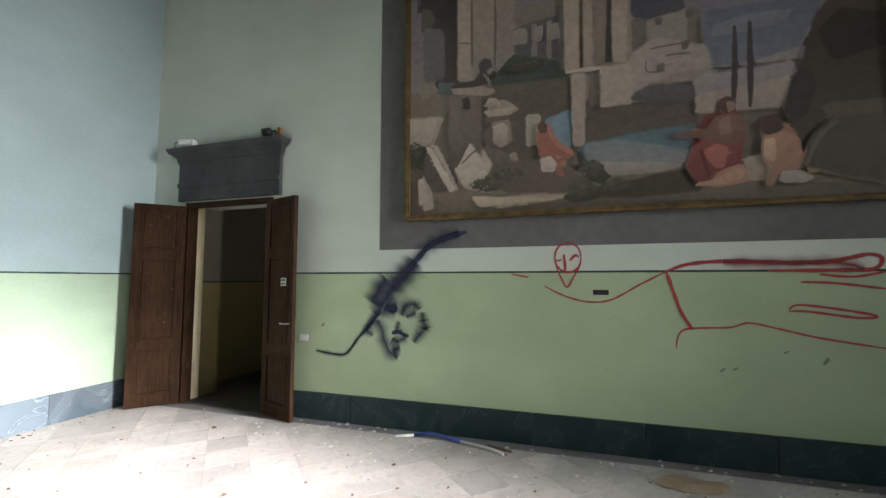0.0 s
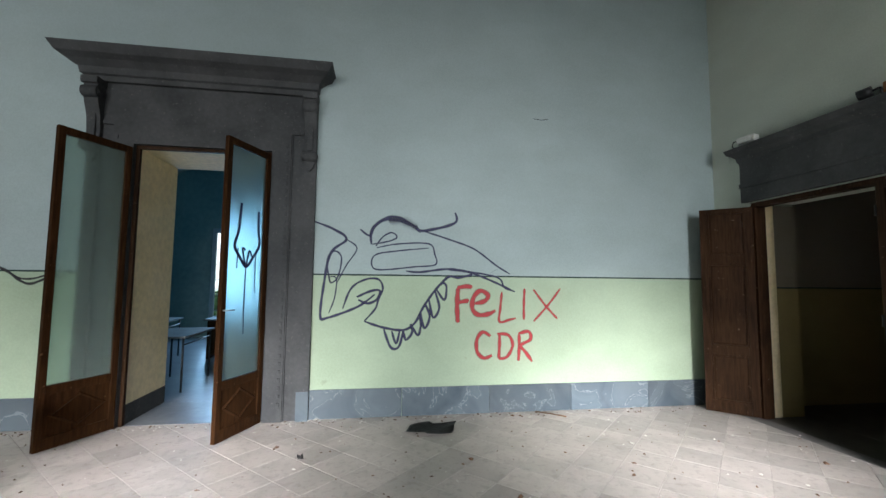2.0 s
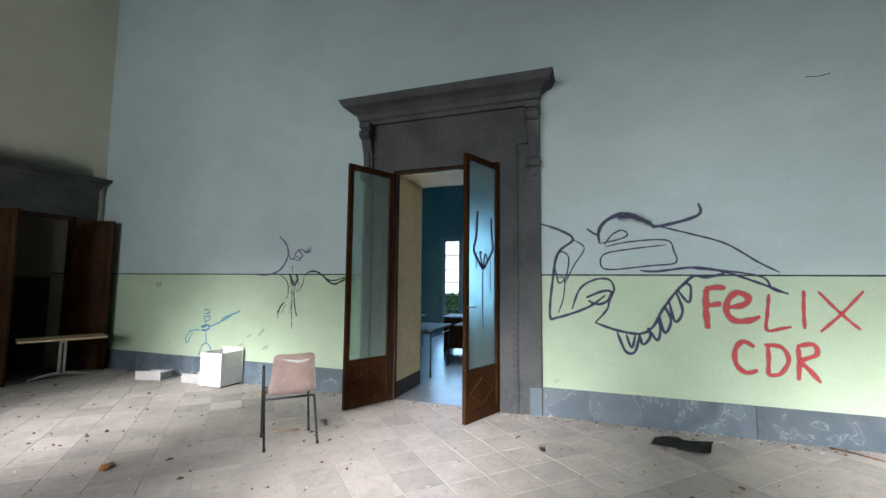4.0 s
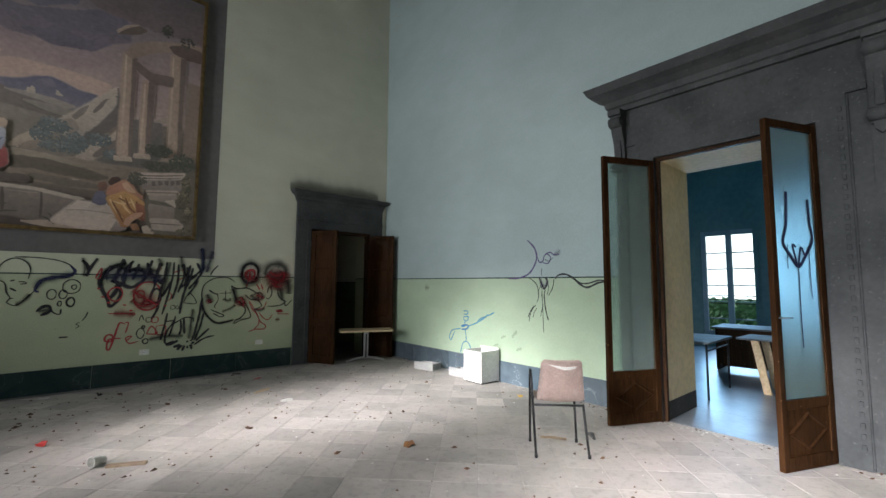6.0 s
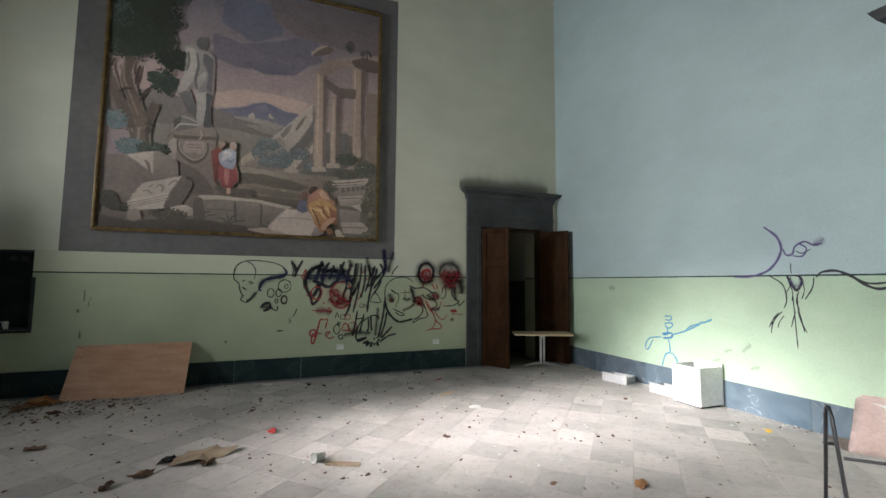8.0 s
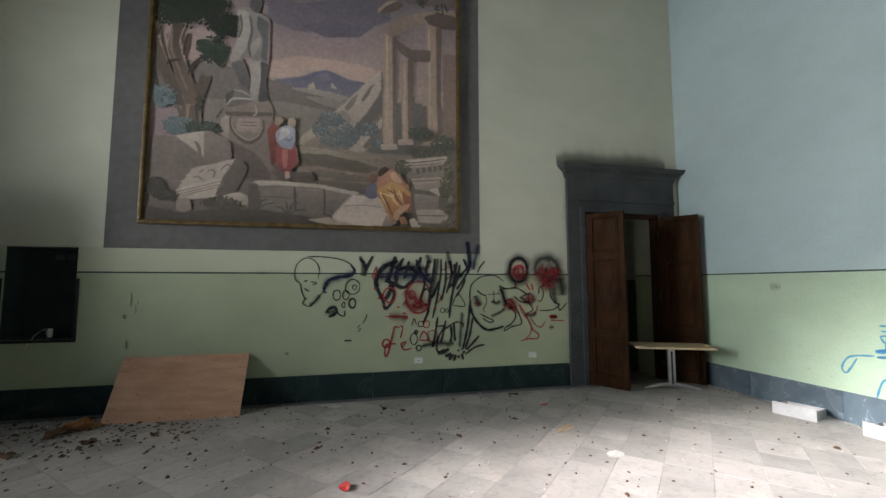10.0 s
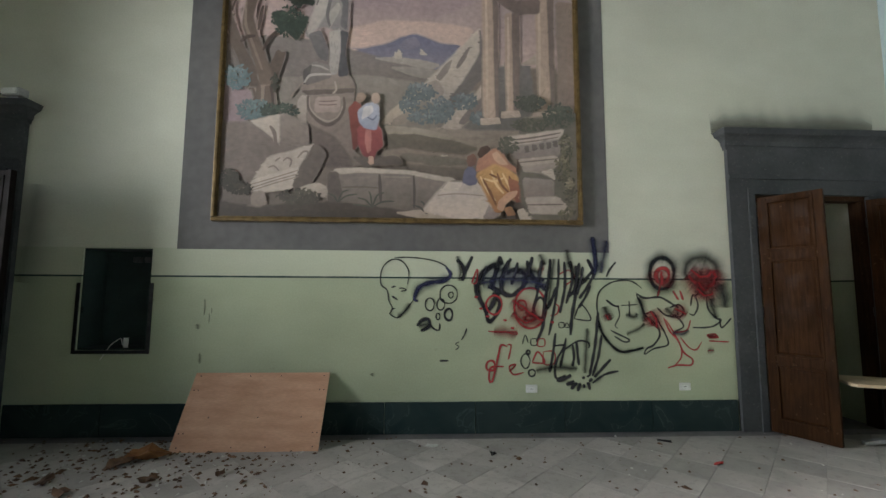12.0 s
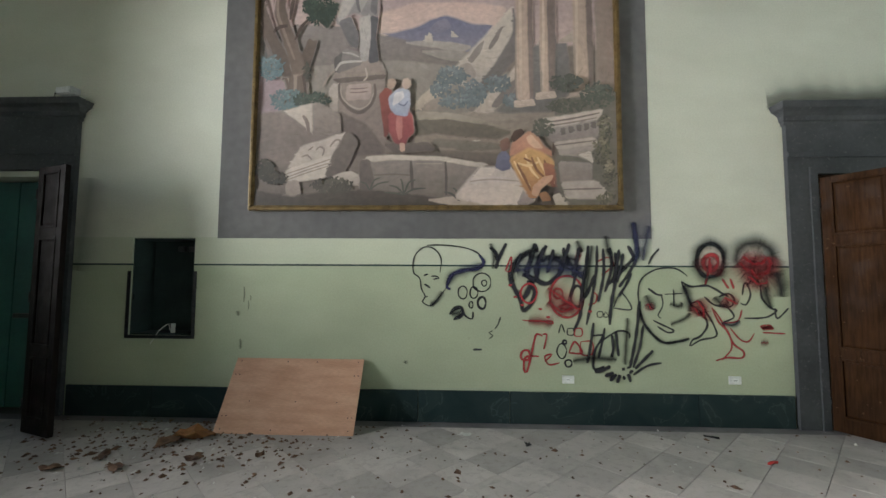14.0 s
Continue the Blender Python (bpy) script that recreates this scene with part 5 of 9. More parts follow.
stroke(creature, NAVY, 0.031, [(0.36, 0.49), (0.45, 0.72), (0.61, 0.82), (0.75, 0.82), (0.8, 0.72), (0.75, 0.59), (0.72, 0.49), (0.6, 0.35)])
stroke(creature, NAVY, 0.039, [(0.6, 0.35), (0.81, 0.28), (1.04, 0.25), (1.17, 0.33), (1.26, 0.5), (1.39, 0.69), (1.54, 0.86)])
stroke(creature, NAVY, 0.039, [(0.82, 0.26), (0.9, 0.06), (0.99, 0.06), (1.04, 0.24)])
stroke(creature, NAVY, 0.035, [(0.91, 0.24), (0.96, 0.1), (1.0, 0.24)])
stroke(creature, NAVY, 0.039, [(1.04, 0.24), (1.07, 0.14), (1.14, 0.22), (1.12, 0.32)])
stroke(creature, NAVY, 0.039, [(1.13, 0.3), (1.21, 0.19), (1.24, 0.33), (1.21, 0.43)])
stroke(creature, NAVY, 0.039, [(1.23, 0.46), (1.28, 0.27), (1.34, 0.4), (1.28, 0.56)])
stroke(creature, NAVY, 0.039, [(1.33, 0.59), (1.38, 0.39), (1.45, 0.5), (1.4, 0.69)])
stroke(creature, NAVY, 0.035, [(1.41, 0.72), (1.51, 0.59), (1.53, 0.76), (1.46, 0.79)])
stroke(creature, SOFT_NAVY, 0.144, [(0.85, 1.5), (1.02, 1.5), (1.18, 1.42)])

lettering_upper = drawing("hand-sprayed red word FeLIX on the green dado", "W", 0.75, 1.0)
stroke(lettering_upper, RED_SPRAY, 0.075, [(-0.08, 0.43), (-0.09, 0.23), (-0.08, 0.03)])
stroke(lettering_upper, RED_SPRAY, 0.07, [(-0.09, 0.43), (0.01, 0.45), (0.09, 0.44)])
stroke(lettering_upper, RED_SPRAY, 0.065, [(-0.08, 0.26), (0.01, 0.28), (0.05, 0.28)])
stroke(lettering_upper, RED_SPRAY, 0.075, [(0.11, 0.25), (0.24, 0.28), (0.28, 0.35), (0.19, 0.4), (0.11, 0.33), (0.09, 0.2), (0.16, 0.12), (0.29, 0.13), (0.37, 0.17)])
stroke(lettering_upper, RED_SPRAY, 0.04, [(0.45, 0.39), (0.43, 0.2), (0.42, 0.04), (0.54, 0.06), (0.62, 0.08)])
stroke(lettering_upper, RED_SPRAY, 0.04, [(0.73, 0.43), (0.72, 0.23), (0.72, 0.06)])
stroke(lettering_upper, RED_SPRAY, 0.035, [(0.84, 0.42), (0.99, 0.23), (1.14, 0.07)])
stroke(lettering_upper, RED_SPRAY, 0.035, [(1.18, 0.43), (1.02, 0.23), (0.84, 0.04)])

lettering_lower = drawing("hand-sprayed red letters CDR on the green dado", "W", 0.9, 0.5)
stroke(lettering_lower, RED_SPRAY, 0.06, [(0.16, 0.37), (0.07, 0.42), (0.0, 0.34), (0.0, 0.2), (0.08, 0.12), (0.18, 0.15)])
stroke(lettering_lower, RED_SPRAY, 0.05, [(0.27, 0.4), (0.27, 0.26), (0.26, 0.11)])
stroke(lettering_lower, RED_SPRAY, 0.05, [(0.24, 0.4), (0.38, 0.38), (0.43, 0.26), (0.36, 0.13), (0.26, 0.11)])
stroke(lettering_lower, RED_SPRAY, 0.05, [(0.51, 0.4), (0.51, 0.24), (0.5, 0.08)])
stroke(lettering_lower, RED_SPRAY, 0.055, [(0.5, 0.4), (0.63, 0.42), (0.65, 0.33), (0.53, 0.26), (0.59, 0.18), (0.67, 0.07)])

horned_figure = drawing("thin purple spray drawing of a horned figure", "W", -4.9, 0.9)
stroke(horned_figure, PURPLE, 0.04, [(0.22, 1.22), (0.35, 1.09), (0.38, 0.93), (0.27, 0.75), (0.09, 0.67), (-0.14, 0.66)])
stroke(horned_figure, PURPLE, 0.03, [(0.4, 0.96), (0.43, 0.89), (0.49, 0.9), (0.52, 0.98), (0.61, 1.02), (0.68, 0.98), (0.76, 0.99)])
stroke(horned_figure, PURPLE, 0.025, [(0.49, 0.88), (0.58, 0.87), (0.62, 0.95), (0.56, 1.0)])
stroke(horned_figure, SOFT_PURPLE, 0.12, [(0.68, 0.99), (0.74, 1.01), (0.78, 1.03)])
stroke(horned_figure, INK, 0.035, [(0.42, 0.68), (0.47, 0.57), (0.51, 0.51), (0.56, 0.6), (0.54, 0.66), (0.49, 0.67)])
stroke(horned_figure, SOFT_PURPLE, 0.09, [(0.44, 0.63), (0.51, 0.55), (0.57, 0.63)])
stroke(horned_figure, INK, 0.018, [(0.25, 0.67), (0.38, 0.57), (0.41, 0.41), (0.38, 0.32)])
stroke(horned_figure, INK, 0.018, [(0.67, 0.65), (0.65, 0.54), (0.58, 0.42)])
stroke(horned_figure, INK, 0.015, [(0.47, 0.48), (0.48, 0.18), (0.49, -0.1)])
stroke(horned_figure, INK, 0.015, [(0.51, 0.48), (0.52, 0.24), (0.58, 0.08)])
stroke(horned_figure, INK, 0.015, [(0.51, 0.33), (0.54, 0.19), (0.56, 0.08)])
stroke(horned_figure, INK, 0.015, [(0.36, 0.28), (0.27, 0.19), (0.22, 0.1)])
stroke(horned_figure, INK, 0.015, [(0.32, 0.25), (0.26, 0.14), (0.24, 0.04)])
stroke(horned_figure, INK, 0.035, [(0.69, 0.65), (0.74, 0.7), (0.86, 0.71), (0.98, 0.65), (1.08, 0.57), (1.18, 0.54), (1.33, 0.6), (1.47, 0.61)])
stroke(horned_figure, INK, 0.025, [(0.94, 0.68), (1.06, 0.6), (1.18, 0.59), (1.33, 0.63), (1.43, 0.62)])
for a, b, c in (((0.46, 0.66), (0.45, 0.56), (0.40, 0.47)), ((0.44, 0.6), (0.47, 0.5), (0.46, 0.4)), ((0.56, 0.62), (0.58, 0.52), (0.55, 0.42)), ((0.53, 0.5), (0.50, 0.4), (0.53, 0.3)), ((0.33, 0.27), (0.27, 0.2), (0.25, 0.12)), ((0.38, 0.24), (0.33, 0.17), (0.31, 0.1)), ((0.49, 0.3), (0.46, 0.2), (0.44, 0.12)), ((0.53, 0.24), (0.55, 0.14), (0.57, 0.1)), ((0.52, 0.93), (0.58, 0.9), (0.66, 0.94)), ((0.47, 0.8), (0.465, 0.74), (0.47, 0.69))):
    stroke(horned_figure, INK, 0.013, [a, b, c])

stick_figure = drawing("small blue spray stick figure with stretched arms", "W", -6.4, 0.3)
stroke(stick_figure, SKY, 0.025, [(0.36, 0.72), (0.47, 0.72), (0.45, 0.67), (0.37, 0.67)])
stroke(stick_figure, SKY, 0.025, [(0.36, 0.62), (0.48, 0.63), (0.46, 0.57), (0.39, 0.56), (0.36, 0.62)])
stroke(stick_figure, SKY, 0.03, [(0.4, 0.55), (0.39, 0.47), (0.31, 0.46)])
stroke(stick_figure, BLUE_SPRAY, 0.035, [(0.31, 0.47), (0.47, 0.49), (0.45, 0.43), (0.32, 0.41)])
stroke(stick_figure, SKY, 0.025, [(0.3, 0.42), (0.09, 0.38), (0.01, 0.26), (0.05, 0.21), (0.15, 0.37)])
stroke(stick_figure, SKY, 0.025, [(0.47, 0.47), (0.69, 0.55), (0.9, 0.66), (0.75, 0.61), (0.67, 0.53)])
stroke(stick_figure, SKY, 0.03, [(0.89, 0.68), (0.95, 0.68), (1.06, 0.73)])
stroke(stick_figure, SKY, 0.025, [(0.41, 0.41), (0.43, 0.24), (0.35, 0.18), (0.29, 0.01)])
stroke(stick_figure, SKY, 0.025, [(0.43, 0.22), (0.5, 0.19), (0.57, 0.05)])

smoky_face = drawing("smoky dark blue spray painting of a face with a plume", "N", -2.4, 0.7)
stroke(smoky_face, SOFT_NAVY, 0.08, [(-0.06, 0.03), (0.19, -0.0), (0.32, 0.02), (0.46, 0.19), (0.59, 0.32), (0.71, 0.47)])
stroke(smoky_face, NAVY, 0.02, [(-0.06, 0.03), (0.19, -0.0), (0.32, 0.02), (0.46, 0.19), (0.59, 0.32), (0.71, 0.47)])
stroke(smoky_face, SOFT_NAVY, 0.48, [(0.65, 0.44), (0.78, 0.61), (0.9, 0.76), (1.01, 0.87), (1.1, 0.98)])
stroke(smoky_face, SOFT_NAVY, 0.256, [(0.84, 0.7), (1.04, 0.93), (1.21, 1.11), (1.4, 1.21), (1.57, 1.26)])
stroke(smoky_face, NAVY, 0.07, [(0.93, 0.79), (1.07, 0.95), (1.24, 1.13), (1.4, 1.21), (1.64, 1.27)])
stroke(smoky_face, SOFT_NAVY, 0.352, [(0.62, 0.55), (0.69, 0.7), (0.78, 0.81)])
stroke(smoky_face, SOFT_NAVY, 0.256, [(0.77, 0.53), (0.83, 0.5), (0.89, 0.49)])
stroke(smoky_face, NAVY, 0.11, [(0.79, 0.54), (0.83, 0.49), (0.9, 0.52)])
stroke(smoky_face, SOFT_NAVY, 0.192, [(0.95, 0.43), (0.99, 0.52), (1.09, 0.55), (1.14, 0.49)])
stroke(smoky_face, SOFT_NAVY, 0.112, [(1.0, 0.42), (1.11, 0.46)])
stroke(smoky_face, SOFT_NAVY, 0.096, [(0.93, 0.37), (0.9, 0.29), (0.96, 0.27)])
stroke(smoky_face, NAVY, 0.05, [(0.84, 0.25), (0.92, 0.26), (1.03, 0.22)])
stroke(smoky_face, SOFT_NAVY, 0.16, [(0.85, 0.2), (0.91, 0.17), (1.0, 0.22)])
stroke(smoky_face, SOFT_NAVY, 0.224, [(0.85, 0.07), (0.94, 0.1)])
stroke(smoky_face, SOFT_NAVY, 0.192, [(1.18, 0.47), (1.19, 0.36), (1.22, 0.33), (1.14, 0.24), (1.08, 0.17)])
stroke(smoky_face, SOFT_NAVY, 0.224, [(0.68, 0.38), (0.73, 0.27), (0.77, 0.14), (0.83, 0.05), (0.91, 0.0)])
stroke(smoky_face, SOFT_NAVY, 0.16, [(0.62, 0.21), (0.56, 0.29), (0.67, 0.44)])

reclining_figure = drawing("long red paint drawing of a reclining figure and head", "N", -0.2, 0.7)
stroke(reclining_figure, RED_SPRAY, 0.022, [(0.51, 1.0), (0.49, 0.92), (0.43, 0.87), (0.36, 0.87), (0.3, 0.92), (0.28, 1.0), (0.3, 1.08), (0.36, 1.13), (0.43, 1.13), (0.49, 1.08), (0.51, 1.0)])
stroke(reclining_figure, RED_SPRAY, 0.02, [(0.29, 0.92), (0.33, 0.82), (0.38, 0.73), (0.44, 0.82), (0.51, 0.95)])
stroke(reclining_figure, RED_SPRAY, 0.03, [(0.36, 1.03), (0.37, 0.89), (0.35, 0.89)])
stroke(reclining_figure, RED_SPRAY, 0.025, [(0.29, 0.97), (0.34, 0.98)])
stroke(reclining_figure, RED_SPRAY, 0.03, [(0.41, 0.97), (0.46, 1.02), (0.49, 1.0)])
stroke(reclining_figure, RED_SPRAY, 0.02, [(0.34, 0.86), (0.41, 0.87)])
stroke(reclining_figure, RED_SPRAY, 0.02, [(0.18, 0.74), (0.36, 0.65), (0.56, 0.6), (0.75, 0.62), (0.98, 0.75), (1.2, 0.87)])
stroke(reclining_figure, RED_SPRAY, 0.04, [(1.18, 0.86), (1.38, 0.93), (1.7, 0.95), (2.09, 0.93), (2.34, 0.94), (2.48, 0.97), (2.58, 0.99), (2.65, 0.96), (2.6, 0.88), (2.37, 0.87), (1.93, 0.87)])
stroke(reclining_figure, SOFT_RED, 0.162, [(1.62, 0.94), (2.01, 0.93), (2.37, 0.93), (2.54, 0.88)])
stroke(reclining_figure, RED_SPRAY, 0.035, [(1.2, 0.86), (1.25, 0.68), (1.3, 0.52), (1.38, 0.38)])
stroke(reclining_figure, RED_SPRAY, 0.02, [(1.25, 0.22), (1.27, 0.33), (1.35, 0.39), (1.64, 0.41), (1.78, 0.45), (1.98, 0.41), (2.24, 0.35), (2.64, 0.29)])
stroke(reclining_figure, RED_SPRAY, 0.025, [(2.05, 0.56), (2.11, 0.6), (2.32, 0.58), (2.59, 0.53), (2.49, 0.51), (2.18, 0.55), (2.05, 0.55)])
stroke(reclining_figure, RED_SPRAY, 0.025, [(2.14, 0.78), (2.37, 0.77), (2.66, 0.73)])
stroke(reclining_figure, RED_SPRAY, 0.025, [(2.26, 0.84), (2.47, 0.82), (2.67, 0.86)])
stroke(reclining_figure, RED_SPRAY, 0.02, [(-0.12, 0.85), (0.04, 0.82)])

profile_head = drawing("thin black line drawing of a bald head in profile", "S", -1.0, 0.9)
stroke(profile_head, INK, 0.018, [(0.5, 0.6), (0.51, 0.74), (0.44, 0.84), (0.34, 0.86), (0.25, 0.79), (0.22, 0.69), (0.23, 0.59), (0.29, 0.54), (0.31, 0.43), (0.35, 0.35), (0.32, 0.3), (0.38, 0.26), (0.43, 0.27), (0.52, 0.38), (0.57, 0.45)])
stroke(profile_head, SOFT_BLACK, 0.095, [(0.4, 0.27), (0.46, 0.31), (0.53, 0.4)])
stroke(profile_head, INK, 0.02, [(0.36, 0.88), (0.56, 0.88), (0.77, 0.85), (0.9, 0.79), (0.94, 0.72)])
stroke(profile_head, NAVY, 0.05, [(0.9, 0.78), (0.95, 0.71), (0.89, 0.64), (0.73, 0.62), (0.62, 0.57), (0.57, 0.45), (0.61, 0.43)])
stroke(profile_head, SOFT_NAVY, 0.16, [(0.94, 0.67), (0.79, 0.63), (0.63, 0.57), (0.57, 0.47)])
stroke(profile_head, INK, 0.025, [(0.33, 0.57), (0.38, 0.58)])
stroke(profile_head, INK, 0.018, [(0.41, 0.56), (0.46, 0.56), (0.49, 0.54), (0.43, 0.53)])
stroke(profile_head, INK, 0.03, [(0.34, 0.48), (0.4, 0.44)])
stroke(profile_head, INK, 0.02, [(0.34, 0.35), (0.38, 0.35)])
stroke(profile_head, INK, 0.02, [(0.78, 0.4), (0.77, 0.35), (0.74, 0.33), (0.71, 0.34), (0.69, 0.37), (0.69, 0.42), (0.71, 0.45), (0.74, 0.46), (0.77, 0.44), (0.78, 0.4)])
stroke(profile_head, INK, 0.02, [(0.89, 0.39), (0.88, 0.36), (0.86, 0.34), (0.83, 0.34), (0.81, 0.37), (0.81, 0.41), (0.83, 0.45), (0.86, 0.45), (0.88, 0.43), (0.89, 0.39)])
stroke(profile_head, INK, 0.02, [(1.02, 0.5), (1.01, 0.45), (0.96, 0.41), (0.9, 0.41), (0.85, 0.44), (0.84, 0.5), (0.85, 0.55), (0.9, 0.59), (0.96, 0.59), (1.01, 0.55), (1.02, 0.5)])
stroke(profile_head, INK, 0.018, [(0.98, 0.49), (0.97, 0.47), (0.95, 0.46), (0.93, 0.48), (0.93, 0.51), (0.95, 0.52), (0.97, 0.52), (0.98, 0.49)])
stroke(profile_head, INK, 0.02, [(0.84, 0.27), (0.83, 0.24), (0.81, 0.24), (0.8, 0.26), (0.8, 0.28), (0.81, 0.3), (0.83, 0.3), (0.84, 0.27)])
stroke(profile_head, INK, 0.035, [(0.97, 0.29), (0.96, 0.25), (0.94, 0.23), (0.91, 0.24), (0.89, 0.27), (0.89, 0.31), (0.91, 0.34), (0.94, 0.35), (0.96, 0.33), (0.97, 0.29)])
stroke(profile_head, INK, 0.05, [(0.6, 0.17), (0.65, 0.23), (0.72, 0.24), (0.73, 0.17), (0.64, 0.12)])
stroke(profile_head, SOFT_BLACK, 0.135, [(0.62, 0.18), (0.72, 0.19)])
stroke(profile_head, INK, 0.025, [(0.72, 0.22), (0.77, 0.15), (0.83, 0.13), (0.84, 0.2)])
stroke(profile_head, INK, 0.02, [(1.12, 0.15), (1.09, 0.07), (1.06, 0.03)])
stroke(profile_head, INK, 0.03, [(0.84, -0.18), (0.93, -0.18)])
stroke(profile_head, INK, 0.015, [(1.04, 0.01), (1.0, -0.01), (1.04, -0.04), (1.0, -0.07)])

tangled_scribble = drawing("dense black and red spray scribble of loops, spikes and letters", "S", 0.3, 0.4)
stroke(tangled_scribble, SOFT_BLACK, 0.081, [(-0.28, 1.4), (-0.25, 1.26), (-0.26, 1.14)])
stroke(tangled_scribble, INK, 0.05, [(-0.12, 1.4), (-0.18, 1.28), (-0.23, 1.14)])
stroke(tangled_scribble, INK, 0.05, [(-0.29, 1.36), (-0.23, 1.31), (-0.21, 1.21)])
stroke(tangled_scribble, INK, 0.075, [(0.21, 1.33), (0.08, 1.29), (-0.02, 1.21), (-0.08, 1.08), (-0.04, 0.94), (0.04, 0.84), (0.11, 0.94), (0.14, 1.04), (0.04, 1.08)])
stroke(tangled_scribble, SOFT_BLACK, 0.135, [(0.21, 1.35), (0.06, 1.29), (-0.04, 1.16), (-0.06, 1.01)])
stroke(tangled_scribble, INK, 0.06, [(0.01, 0.89), (0.05, 0.72), (0.14, 0.81), (0.16, 0.94), (0.09, 1.02)])
stroke(tangled_scribble, INK, 0.07, [(0.18, 1.4), (0.13, 1.24), (0.09, 1.08), (0.21, 1.01)])
stroke(tangled_scribble, INK, 0.07, [(0.29, 1.38), (0.21, 1.23), (0.19, 1.04), (0.29, 0.99), (0.41, 1.08), (0.43, 1.21), (0.31, 1.26), (0.24, 1.21)])
stroke(tangled_scribble, SOFT_BLACK, 0.189, [(0.11, 1.28), (0.28, 1.24), (0.44, 1.26), (0.58, 1.23)])
stroke(tangled_scribble, INK, 0.06, [(0.46, 1.36), (0.49, 1.25), (0.57, 1.13), (0.67, 1.04)])
stroke(tangled_scribble, INK, 0.06, [(0.44, 1.21), (0.53, 1.16), (0.64, 1.16)])
stroke(tangled_scribble, RED_SPRAY, 0.03, [(0.66, 0.86), (0.64, 0.76), (0.57, 0.68), (0.49, 0.65), (0.4, 0.68), (0.34, 0.76), (0.32, 0.86), (0.34, 0.96), (0.4, 1.04), (0.49, 1.07), (0.58, 1.04), (0.64, 0.96), (0.66, 0.86)])
stroke(tangled_scribble, RED_SPRAY, 0.025, [(-0.13, 1.12), (-0.07, 1.26), (-0.08, 1.12), (-0.13, 1.12)])
stroke(tangled_scribble, SOFT_RED, 0.216, [(0.3, 0.81), (0.44, 0.71), (0.54, 0.76)])
stroke(tangled_scribble, SOFT_RED, 0.216, [(0.58, 1.28), (0.64, 1.26)])
stroke(tangled_scribble, RED_SPRAY, 0.03, [(0.19, 0.89), (0.16, 0.82), (0.11, 0.79), (0.05, 0.82), (0.02, 0.89), (0.05, 0.96), (0.11, 0.99), (0.17, 0.96), (0.19, 0.89)])
stroke(tangled_scribble, RED_SPRAY, 0.025, [(0.45, 0.89), (0.43, 0.85), (0.39, 0.84), (0.36, 0.87), (0.36, 0.92), (0.39, 0.94), (0.43, 0.93), (0.45, 0.89)])
stroke(tangled_scribble, INK, 0.04, [(0.65, 0.86), (0.64, 0.79), (0.6, 0.76), (0.55, 0.77), (0.52, 0.82), (0.53, 0.9), (0.56, 0.95), (0.6, 0.97), (0.64, 0.93), (0.65, 0.86)])
stroke(tangled_scribble, RED_SPRAY, 0.025, [(0.4, 0.76), (0.49, 0.78), (0.57, 0.76), (0.49, 0.73), (0.4, 0.76)])
stroke(tangled_scribble, RED_SPRAY, 0.025, [(0.46, 0.86), (0.44, 0.8), (0.49, 0.79)])
stroke(tangled_scribble, RED_SPRAY, 0.02, [(0.04, 0.62), (0.17, 0.61), (0.34, 0.61), (0.34, 0.58)])
stroke(tangled_scribble, SOFT_RED, 0.18, [(0.1, 0.62), (0.24, 0.61), (0.34, 0.58)])
stroke(tangled_scribble, RED_SPRAY, 0.02, [(0.74, 0.91), (0.79, 0.88), (0.77, 0.8), (0.7, 0.78)])
stroke(tangled_scribble, RED_SPRAY, 0.02, [(0.79, 1.21), (0.91, 1.26), (0.96, 1.18), (0.84, 1.08)])
stroke(tangled_scribble, INK, 0.05, [(0.71, 1.38), (0.69, 1.18), (0.64, 0.91), (0.62, 0.68), (0.55, 0.51)])
stroke(tangled_scribble, SOFT_BLACK, 0.108, [(0.75, 1.38), (0.71, 1.11), (0.67, 0.85)])
stroke(tangled_scribble, INK, 0.04, [(0.8, 1.38), (0.79, 1.15), (0.74, 0.85), (0.68, 0.58)])
stroke(tangled_scribble, INK, 0.045, [(0.86, 1.35), (0.86, 1.08), (0.8, 0.81)])
stroke(tangled_scribble, INK, 0.045, [(0.93, 1.36), (0.94, 1.15), (0.87, 0.91)])
stroke(tangled_scribble, INK, 0.045, [(0.77, 1.08), (0.7, 0.91), (0.62, 0.8)])
stroke(tangled_scribble, INK, 0.05, [(0.98, 1.31), (0.99, 1.11), (0.93, 0.78), (0.91, 0.58)])
stroke(tangled_scribble, SOFT_BLACK, 0.095, [(0.91, 1.35), (0.97, 1.18), (1.1, 1.15)])
stroke(tangled_scribble, INK, 0.05, [(1.17, 1.26), (1.07, 1.15), (0.97, 1.05), (0.9, 0.98)])
stroke(tangled_scribble, INK, 0.045, [(1.17, 1.2), (1.1, 1.08), (1.01, 0.96)])
stroke(tangled_scribble, INK, 0.04, [(1.14, 1.1), (1.08, 0.98), (1.0, 0.86)])
stroke(tangled_scribble, INK, 0.05, [(1.11, 1.38), (1.17, 1.25), (1.17, 1.18)])
stroke(tangled_scribble, SOFT_NAVY, 0.144, [(1.17, 1.62), (1.19, 1.45), (1.2, 1.31), (1.18, 1.21)])
stroke(tangled_scribble, NAVY, 0.06, [(1.17, 1.62), (1.19, 1.45), (1.2, 1.31), (1.18, 1.23)])
stroke(tangled_scribble, SOFT_NAVY, 0.144, [(1.33, 1.58), (1.29, 1.42), (1.25, 1.23)])
